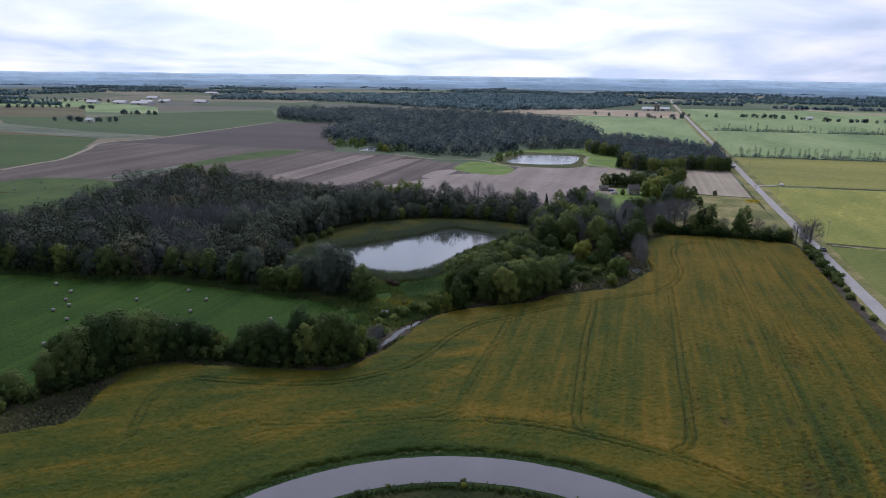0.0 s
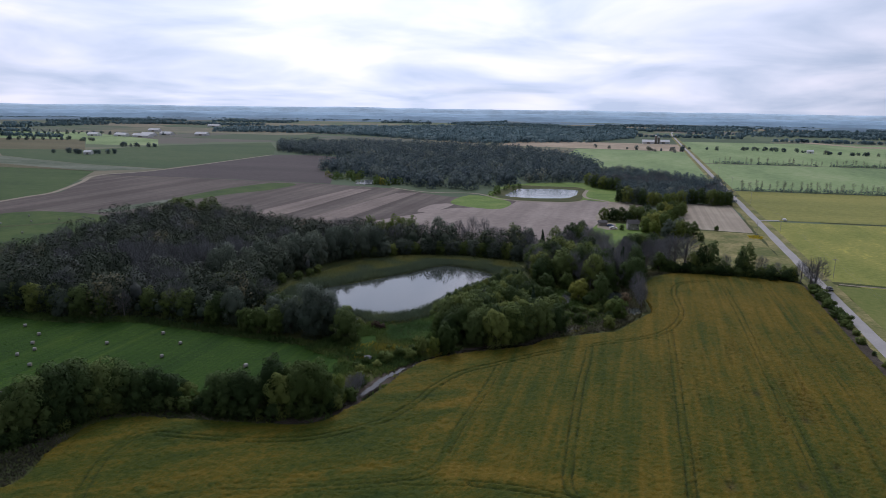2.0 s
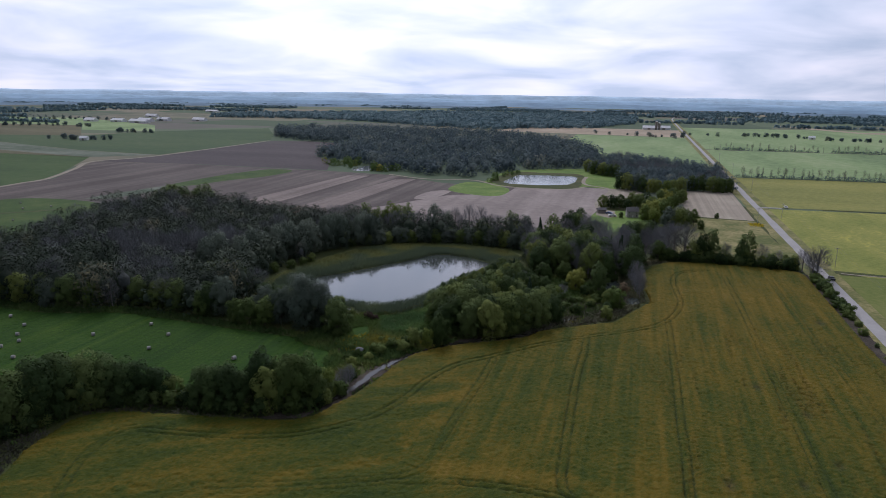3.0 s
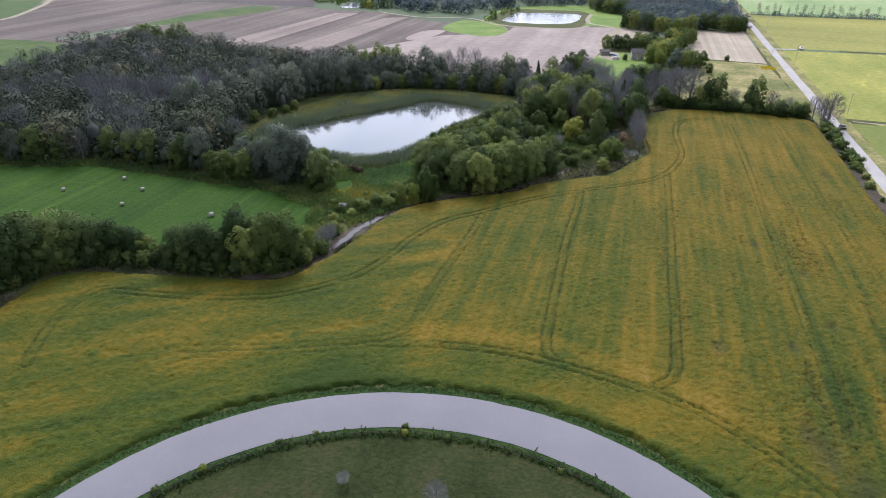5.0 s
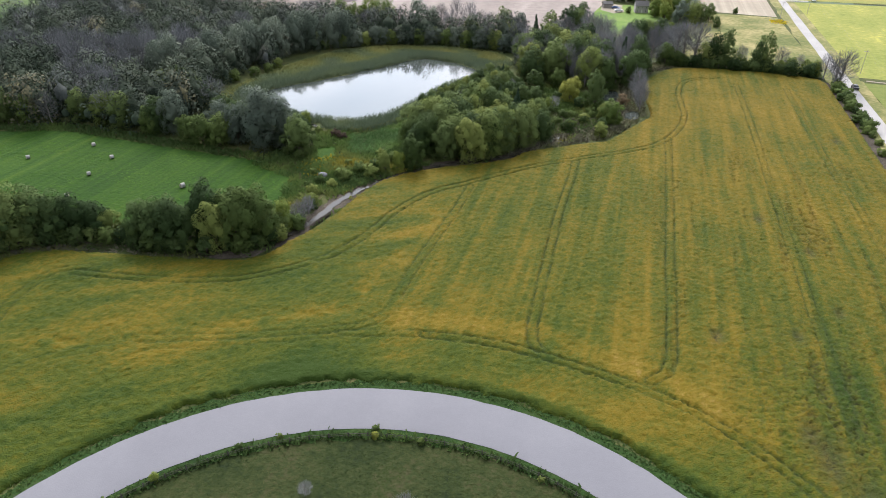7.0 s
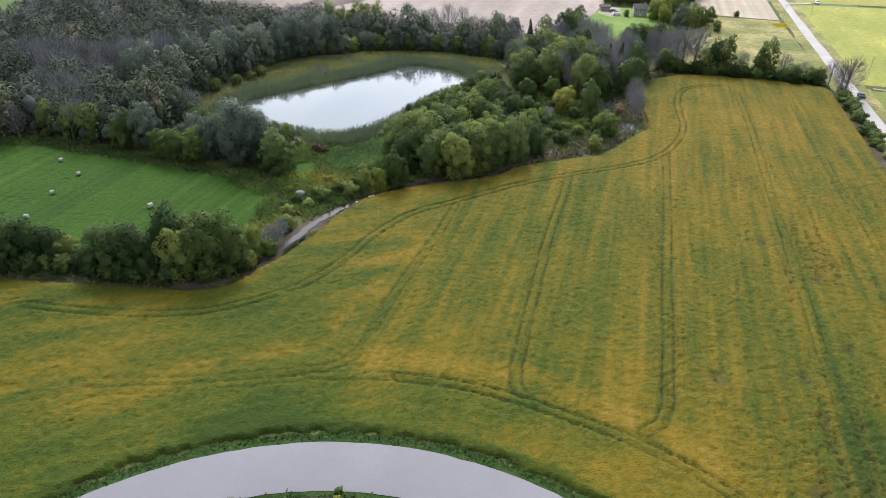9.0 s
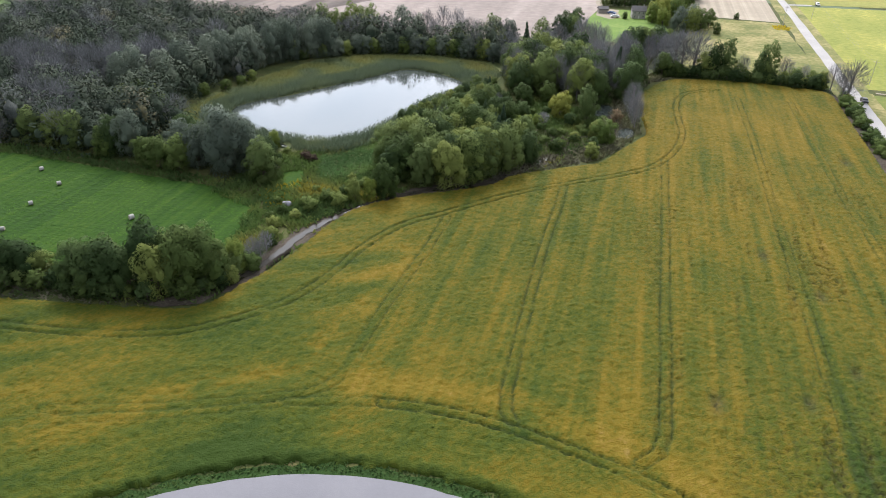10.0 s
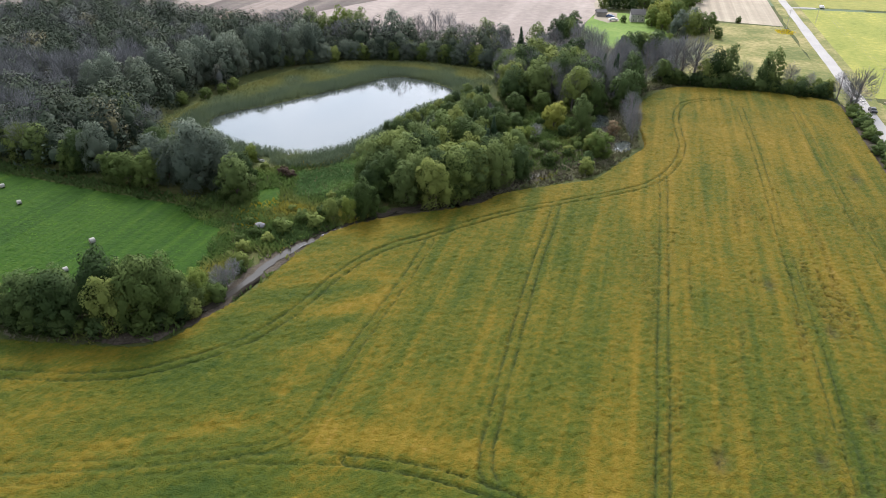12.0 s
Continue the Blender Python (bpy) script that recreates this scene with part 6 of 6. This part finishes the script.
blades("hay_swaths", hay_rows, (0.05, 0.13), 0.16, 5, 104, M_HAYTUFT, "thin rows of mown grass on the hay field", tint=(0.0, 0.9), bend=3.5, lying=True)
blades("goldenrod", fill([(-14, 430), (-7, 430), (-5.5, 437), (-8.5, 442), (-14, 438)], 1.0, 86), (0.3, 0.7), 0.32, 2, 87, M_GOLD, "patch of bright yellow goldenrod", tint=(0.9, 1.4), bend=0.6)
blades("creek_brush", fill([(-208, 90), (-201, 88), (-196.5, 95), (-190.5, 100.5), (-190, 105), (-193, 112), (-194, 120), (-198, 122), (-203, 112), (-205, 100)], 0.8, 95), (0.15, 0.5), 0.12, 8, 96, M_BRUSH, "dry brown brush on the creek bank", tint=(0.0, 1.0), bend=0.6)
blades("bank_weeds", fill([(-194, 128), (-186, 133.2), (-172, 136.2), (-158, 139), (-147, 142.7), (-146, 146), (-156, 143.5), (-172, 140.5), (-186, 138), (-196, 131)], 0.9, 97), (0.1, 0.4), 0.16, 4, 98, M_BRUSH, "dry brush under the creek trees", tint=(-0.3, 0.5), bend=1.2)
blades("willow_weeds", clear_of(fill([(-172, 186), (-158, 181), (-152, 190), (-157, 206), (-170, 197)], 0.95, 99), LIME), (0.3, 0.9), 0.17, 6, 100, M_SHRUB, "rough weeds at the foot of the willows", tint=(0.0, 0.8), bend=0.6)
cr = smooth_line(CREEK[2:20], 1.2)
rngc = np.random.default_rng(76)
cp = np.repeat(cr, 4, 0)
cp = cp + rngc.normal(size=cp.shape) * 2.6
gap_c = line_gap(cp, cr)
blades("creekside_weeds", clear_of(cp[(gap_c > 1.6) & ~inside(smooth_line(SOY, 2, True), cp)], *POOLS), (0.3, 1.0), 0.17, 6, 77, M_SHRUB, "tangled weeds along the creek bank", tint=(0.0, 0.9))


# ---------------------------------------------------------------- farm buildings
M_STONE = plain("weathered_brick_wall", (0.37, 0.35, 0.34), 0.9)
M_ROOF = plain("grey_shingles", (0.13, 0.125, 0.125), 0.85)
M_WHITE = plain("white_sheet_metal", (0.72, 0.73, 0.74), 0.5)
M_GLASS = plain("dark_window_glass", (0.03, 0.035, 0.04), 0.1, spec=0.6)
M_WOOD = plain("weathered_wood", (0.26, 0.24, 0.215), 0.85)
M_TRIM = plain("white_trim", (0.65, 0.65, 0.62), 0.6)


def window_part(parent, x, y, z, w, h, axis):
    """A framed pane standing on a wall that faces along the axis."""
    fr, pn = bmesh.new(), bmesh.new()
    t = 0.08
    if axis == "y":
        _ = (box(fr, x - w / 2, x + w / 2, y - t, y + t, z, z + 0.1), box(fr, x - w / 2, x + w / 2, y - t, y + t, z + h - 0.1, z + h), box(fr, x - w / 2, x - w / 2 + 0.1, y - t, y + t, z + 0.1, z + h - 0.1), box(fr, x + w / 2 - 0.1, x + w / 2, y - t, y + t, z + 0.1, z + h - 0.1))
        box(pn, x - w / 2 + 0.1, x + w / 2 - 0.1, y - 0.04, y + 0.04, z + 0.1, z + h - 0.1)
    else:
        _ = (box(fr, x - t, x + t, y - w / 2, y + w / 2, z, z + 0.1), box(fr, x - t, x + t, y - w / 2, y + w / 2, z + h - 0.1, z + h), box(fr, x - t, x + t, y - w / 2, y - w / 2 + 0.1, z + 0.1, z + h - 0.1), box(fr, x - t, x + t, y + w / 2 - 0.1, y + w / 2, z + 0.1, z + h - 0.1))
        box(pn, x - 0.04, x + 0.04, y - w / 2 + 0.1, y + w / 2 - 0.1, z + 0.1, z + h - 0.1)
    f = part("window", fr, M_TRIM, parent)
    part("pane", pn, M_GLASS, f)


def house_walls(bm, x0, x1, y0, y1, h, peak):
    """Walls with gable ends, ridge along x."""
    box(bm, x0, x1, y0, y1, 0, h)
    ym = (y0 + y1) / 2
    for x in (x0, x1):
        d = 0.25 if x == x0 else -0.25
        a = [bm.verts.new(c) for c in ((x, y0, h), (x, y1, h), (x, ym, peak))]
        b = [bm.verts.new(c) for c in ((x + d, y0, h), (x + d, y1, h), (x + d, ym, peak))]
        bm.faces.new(a); bm.faces.new(b[::-1])


def farmhouse(x, y, turn):
    root = new("farmhouse")
    bm = bmesh.new(); house_walls(bm, -5, 5, -3.8, 3.8, 5.6, 8.6); part("wall", bm, M_STONE, root)
    bm = bmesh.new(); gable(bm, -5, 5, -3.8, 3.8, 5.6, 8.6, 0.4); r = part("roof", bm, M_ROOF, root)
    bm = bmesh.new(); box(bm, 3.2, 3.9, -0.35, 0.35, 8.0, 9.8); part("chimney", bm, M_STONE, r)
    for wx in (-3.2, 0, 3.2):
        window_part(root, wx, -3.82, 3.5, 1.0, 1.4, "y")
        if wx:
            window_part(root, wx, -3.82, 0.9, 1.0, 1.5, "y")
    for wy in (-1.8, 1.8):
        window_part(root, 5.02, wy, 3.4, 1.0, 1.4, "x")
        window_part(root, -5.02, wy, 0.9, 1.0, 1.4, "x")
    bm = bmesh.new(); box(bm, -0.5, 0.5, -3.9, -3.8, 0.1, 2.2); part("door", bm, M_TRIM, root)
    root.matrix_basis = pose(x, y, 0.02, 0, 0, turn) @ Matrix.Scale(0.68, 4)
    return tagged(root, "two-storey brown brick farmhouse with a grey gable roof", "house")


def shed(x, y, turn, length, depth, height, mat, label, name="shed"):
    root = new(name)
    bm = bmesh.new(); house_walls(bm, -length / 2, length / 2, -depth / 2, depth / 2, height, height + depth * 0.28); part("wall", bm, mat, root)
    bm = bmesh.new(); gable(bm, -length / 2, length / 2, -depth / 2, depth / 2, height, height + depth * 0.28, 0.35); part("roof", bm, M_WHITE if mat == M_WHITE else M_ROOF, root)
    bm = bmesh.new(); box(bm, -length * 0.12, length * 0.12, -depth / 2 - 0.06, -depth / 2, 0, height * 0.8); part("door", bm, M_WOOD, root)
    root.matrix_basis = pose(x, y, 0.02, 0, 0, turn)
    return tagged(root, label, "barn" if name == "barn" else "shed")


farmhouse(-79.5, 437, 12)
shed(-98, 444, 20, 5, 3.6, 2.2, M_WOOD, "small grey wooden shed beside the lawn")
for x, y, l in [(-66, 1520, 24), (-36, 1533, 26)]:
    shed(x, y, 5, l, 14, 4, M_WHITE, "long white metal barn in the distance", "barn")
for x, y, l, tn in [(-1122, 1196, 34, -10), (-1092, 1240, 38, -12), (-1066, 1190, 46, -8), (-1085, 1290, 30, -5), (-1316, 1800, 40, 0), (-1182, 1185, 26, 0), (-1015, 1318, 30, 0), (-1230, 1430, 30, 0)]:
    shed(x, y, tn, l, 14, 3.4, M_WHITE, "white metal farm building in the distance", "barn")


for x, y, tn in [(205, 1335, 0), (-806, 772, 20)]:
    shed(x, y, tn, 10, 8, 3.4, M_WHITE, "small white farm building among trees", "barn")


def silo(x, y, h):
    root = new("silo")
    bm = bmesh.new(); tube(bm, [(0, 0, 0), (0, 0, h)], [2.6, 2.6], 16); part("barrel", bm, M_WOOD, root)
    bm = bmesh.new(); tube(bm, [(0, 0, h + 0.002), (0, 0, h + 1.0), (0, 0, h + 1.7)], [2.65, 1.9, 0.4], 16); part("dome", bm, M_WHITE, root)
    root.matrix_basis = pose(x, y, 0)
    return tagged(root, "tall grey concrete silo beside the barns", "silo")


silo(-51, 1524, 16)
silo(-45, 1527, 13)


# ---------------------------------------------------------------- hay bales
M_BALE = plain("weathered_straw_bale", (0.37, 0.335, 0.26), 0.95, scale=3)
M_NET = plain("pale_bale_wrap", (0.35, 0.345, 0.325), 0.7, scale=3)


def make_bale():
    root = new("hay_bale")
    rng = np.random.default_rng(3)
    bm = bmesh.new()
    n, r, w = 24, 0.68, 0.62
    rings = []
    for x, k in ((-w, 0.94), (-w + 0.06, 1.0), (0, 1.02), (w - 0.06, 1.0), (w, 0.94)):
        rings.append([bm.verts.new((x, r * k * math.cos(2 * math.pi * i / n) * (1 + 0.02 * rng.normal()), r + r * k * math.sin(2 * math.pi * i / n) * (1.0 if math.sin(2 * math.pi * i / n) > -0.85 else 0.93))) for i in range(n)])
    for a, b in zip(rings, rings[1:]):
        for i in range(n):
            bm.faces.new((a[i], a[(i + 1) % n], b[(i + 1) % n], b[i]))
    part("wrap", bm, M_NET, root, "pale net wrap round the bale")
    for x, s in ((-w + 0.01, -1), (w - 0.01, 1)):
        bm = bmesh.new()
        c = bm.verts.new((x - 0.04 * s, 0, r))
        prev = None
        for rr, dx in ((0.25, 0.0), (0.45, 0.02), (0.64, 0.0)):
            ring = [bm.verts.new((x + dx * s, rr * math.cos(2 * math.pi * i / n), r + rr * math.sin(2 * math.pi * i / n))) for i in range(n)]
            for i in range(n):
                if prev is None:
                    bm.faces.new((c, ring[i], ring[(i + 1) % n]))
                else:
                    bm.faces.new((prev[i], ring[i], ring[(i + 1) % n], prev[(i + 1) % n]))
            prev = ring
        part("straw_end", bm, M_BALE, root, "brown spiralled straw end")
    return root


bale = None
brng = np.random.default_rng(9)
for x, y in [(-180, 168), (-203, 155), (-207, 167), (-209, 178), (-230, 171), (-220, 184), (-267, 176), (-256, 171), (-251, 164), (-246, 160), (-247, 155), (-237, 150), (-218, 123), (-228, 133), (-177, 157), (-430, 330), (-440, 318), (-421, 342), (-404, 300), (-448, 345)]:
    m = pose(x, y, 0.02, 0, 0, brng.uniform(20, 70)) @ Matrix.Scale(0.86, 4)
    if bale is None:
        bale = make_bale()
        bale.matrix_basis = m
        ob = bale
    else:
        ob = copy_thing(bale, m)
    tagged(ob, "round hay bale in pale wrap lying on the mown field", "hay bale", "hay bales on the field")


# ---------------------------------------------------------------- paddock fence and its shrubs
M_FENCE = plain("dark_weathered_rails", (0.065, 0.060, 0.052), 0.9, scale=3)


def build_fence():
    root = new("fence")
    rf = R_IN - 1.6
    pm = bmesh.new()
    tube(pm, [(0, 0, -0.2), (0, 0, 0.95), (0, 0, 1.0)], [0.09, 0.08, 0.03], 6)
    first = part("post", pm, M_FENCE, root)
    n = 52
    angs = [math.pi * (k + 0.5) / n for k in range(n)]
    pos = [(RC[0] + rf * math.cos(a), RC[1] + rf * math.sin(a)) for a in angs]
    for i, (x, y) in enumerate(pos):
        ob = first if i == 0 else new("post", first.data)
        ob.parent = root
        ob.matrix_basis = pose(x, y, 0, brng.uniform(-4, 4), brng.uniform(-4, 4), 0)
    for z in (0.4, 0.75):
        for i in range(n - 1):
            (x0, y0), (x1, y1) = pos[i], pos[i + 1]
            bm = bmesh.new()
            w = 0.03 * brng.normal()
            tube(bm, [(x0, y0, z + w), ((x0 + x1) / 2, (y0 + y1) / 2, z - 0.02), (x1, y1, z - w)], [0.03, 0.03, 0.03], 4)
            part("rail", bm, M_FENCE, root)
    tagged(root, "weathered grey wooden post and rail fence along the bend", "fence")


build_fence()
G = "shrubs along the paddock fence"
for x, y, h, k in [(-104, 103.9, 1.2, "yellow"), (-97.5, 104.8, 1.1, "green"), (-129, 88.3, 1.4, "yellow"), (-104.5, 105.4, 0.9, "shrub"), (-117, 100.0, 0.8, "shrub"), (-121.5, 96.5, 0.9, "shrub"), (-133, 83.0, 1.0, "shrub"), (-80, 103.2, 0.7, "shrub")]:
    plant(k, x, y, h, G, "low lime-green shrub growing against the fence" if k != "shrub" else "low green shrub growing against the fence", 1.2, "shrub")
plant("bare", -95.6, 92.3, 4.3, "dead bushes in the paddock", "pale grey leafless bush standing in the paddock", 1.5)
plant("bare", -109, 92, 2.4, "dead bushes in the paddock", "small grey dead bush in the paddock", 1.6)


# ---------------------------------------------------------------- road things
def car(x, y, turn, paint, label):
    root = new("car")
    bm = bmesh.new()
    prof = [(-2.2, 0.35), (-2.25, 0.75), (-2.1, 0.95), (-1.2, 1.0), (-0.6, 1.45), (0.9, 1.48), (1.6, 1.02), (2.15, 0.95), (2.25, 0.6), (2.2, 0.35)]
    a = [bm.verts.new((-0.88 if z < 1.1 else -0.68, yy, z)) for yy, z in prof]
    b = [bm.verts.new((0.88 if z < 1.1 else 0.68, yy, z)) for yy, z in prof]
    bm.faces.new(a); bm.faces.new(b[::-1])
    for i in range(len(prof)):
        bm.faces.new((a[i], b[i], b[(i + 1) % len(prof)], a[(i + 1) % len(prof)]))
    part("body", bm, paint, root)
    for i, (y0, z0, y1, z1) in enumerate(((-1.12, 1.06, -0.66, 1.42), (1.5, 1.08, 1.0, 1.42))):
        g = bmesh.new()
        s = 0.02 if i else -0.02
        v = [g.verts.new(c) for c in ((-0.66, y0 + s, z0 + 0.02), (0.66, y0 + s, z0 + 0.02), (0.6, y1 + s, z1 + 0.02), (-0.6, y1 + s, z1 + 0.02))]
        g.faces.new(v)
        part("windscreen", g, M_GLASS, root)
    for wx in (-0.82, 0.82):
        for wy in (-1.4, 1.4):
            w = bmesh.new()
            tube(w, [(wx - 0.1, wy, 0.33), (wx + 0.1, wy, 0.33)], [0.33, 0.33], 14)
            part("wheel", w, M_GLASS, root)
    root.matrix_basis = pose(x, y, 0.27, 0, 0, turn)
    return tagged(root, label, "car")


car(1.3, 316, 0, plain("dark_car_paint", (0.03, 0.032, 0.036), 0.3), "dark car driving along the gravel road")


M_POLE = plain("bleached_pole_wood", (0.34, 0.33, 0.31), 0.85)


def pole(x, y, h=9.5):
    root = new("utility_pole")
    bm = bmesh.new(); tube(bm, [(0, 0, -0.3), (0, 0, h)], [0.10, 0.07], 8); part("post", bm, M_POLE, root)
    bm = bmesh.new(); box(bm, -1.0, 1.0, -0.06, 0.06, h - 0.9, h - 0.76); part("crossarm", bm, M_POLE, root)
    root.matrix_basis = pose(x, y, 0)
    return tagged(root, "weathered wooden utility pole beside the road", "utility pole", "utility poles along the road")


pole(-8.5, 443)
line_y = list(range(215, 1000, 125))
for y in line_y:
    pole(8.2, y)
M_WIRE = plain("bare_wire", (0.12, 0.12, 0.12), 0.6)
for x in (7.4, 9.0):
    bm = bmesh.new()
    pts_w = []
    for a, b in zip(line_y, line_y[1:]):
        for k in range(6):
            u = k / 6
            pts_w.append((x, a + (b - a) * u, 8.78 - 1.2 * 4 * u * (1 - u)))
    tube(bm, pts_w, [0.012] * len(pts_w), 4)
    me = bpy.data.meshes.new("power_line")
    bm.to_mesh(me); bm.free()
    me.materials.append(M_WIRE)
    tagged(new("power_line", me), "sagging overhead wire strung between utility poles", "power line", "overhead wires along the road")

car(18, 507, 5, plain("pale_car_paint", (0.7, 0.7, 0.7), 0.35), "small white car parked at the field entrance")
car(-93, 441, 70, plain("blue_car_paint", (0.06, 0.10, 0.2), 0.3), "blue car parked beside the farm shed")
car(-91, 433, 110, plain("white_car_paint", (0.6, 0.6, 0.6), 0.35), "white car parked beside the farm shed")
sheet("yard", [(-101, 436), (-93, 428), (-88, 434), (-90, 446), (-90, 454), (-96, 456), (-101, 444)], 0.10, M_TRACK, "pale gravel farmyard by the shed")


def dinghy(x, y, turn):
    root = new("dinghy")
    outer, inner = bmesh.new(), bmesh.new()
    rows_o, rows_i = [], []
    for k in range(9):
        u = k / 8
        w = 0.62 * math.sin(math.pi * (0.12 + 0.80 * u)) ** 0.6
        yy = -1.1 + 2.2 * u
        rows_o.append([outer.verts.new((w * sx, yy, z)) for sx, z in ((-1, 0.5), (-0.85, 0.15), (0, 0.02), (0.85, 0.15), (1, 0.5))])
        rows_i.append([inner.verts.new((w * 0.88 * sx, yy * 0.93, z)) for sx, z in ((-1, 0.5), (-0.8, 0.2), (0, 0.1), (0.8, 0.2), (1, 0.5))])
    for bm_, rr in ((outer, rows_o), (inner, rows_i)):
        for a, b in zip(rr, rr[1:]):
            for q in range(4):
                bm_.faces.new((a[q], a[q + 1], b[q + 1], b[q]))
        bm_.faces.new(rr[0]); bm_.faces.new(rr[-1][::-1])
    part("hull", outer, M_WHITE, root)
    part("lining", inner, M_GLASS, root, "dark inside of the boat")
    bm = bmesh.new(); box(bm, -0.55, 0.55, -0.15, 0.12, 0.36, 0.41); part("thwart", bm, M_WHITE, root)
    root.matrix_basis = pose(x, y, 0.02, 0, 8, turn)
    return tagged(root, "small white boat lying in weeds by the pond", "boat")


dinghy(-168.5, 218, 70)

# stone and stump beside the creek
bm = bmesh.new()
bmesh.ops.create_icosphere(bm, subdivisions=2, radius=1.0)
for v in bm.verts:
    v.co = Vector((v.co.x * 1.3, v.co.y * 0.9, v.co.z * 0.7)) * (1 + 0.15 * noise.noise(v.co * 2))
me = bpy.data.meshes.new("boulder")
bm.to_mesh(me); bm.free()
me.materials.append(plain("pale_grey_stone", (0.22, 0.22, 0.25), 0.8))
rock = new("boulder", me)
rock.matrix_basis = pose(-150, 185, 0.4)
tagged(rock, "pale grey boulder among weeds near the creek", "boulder")
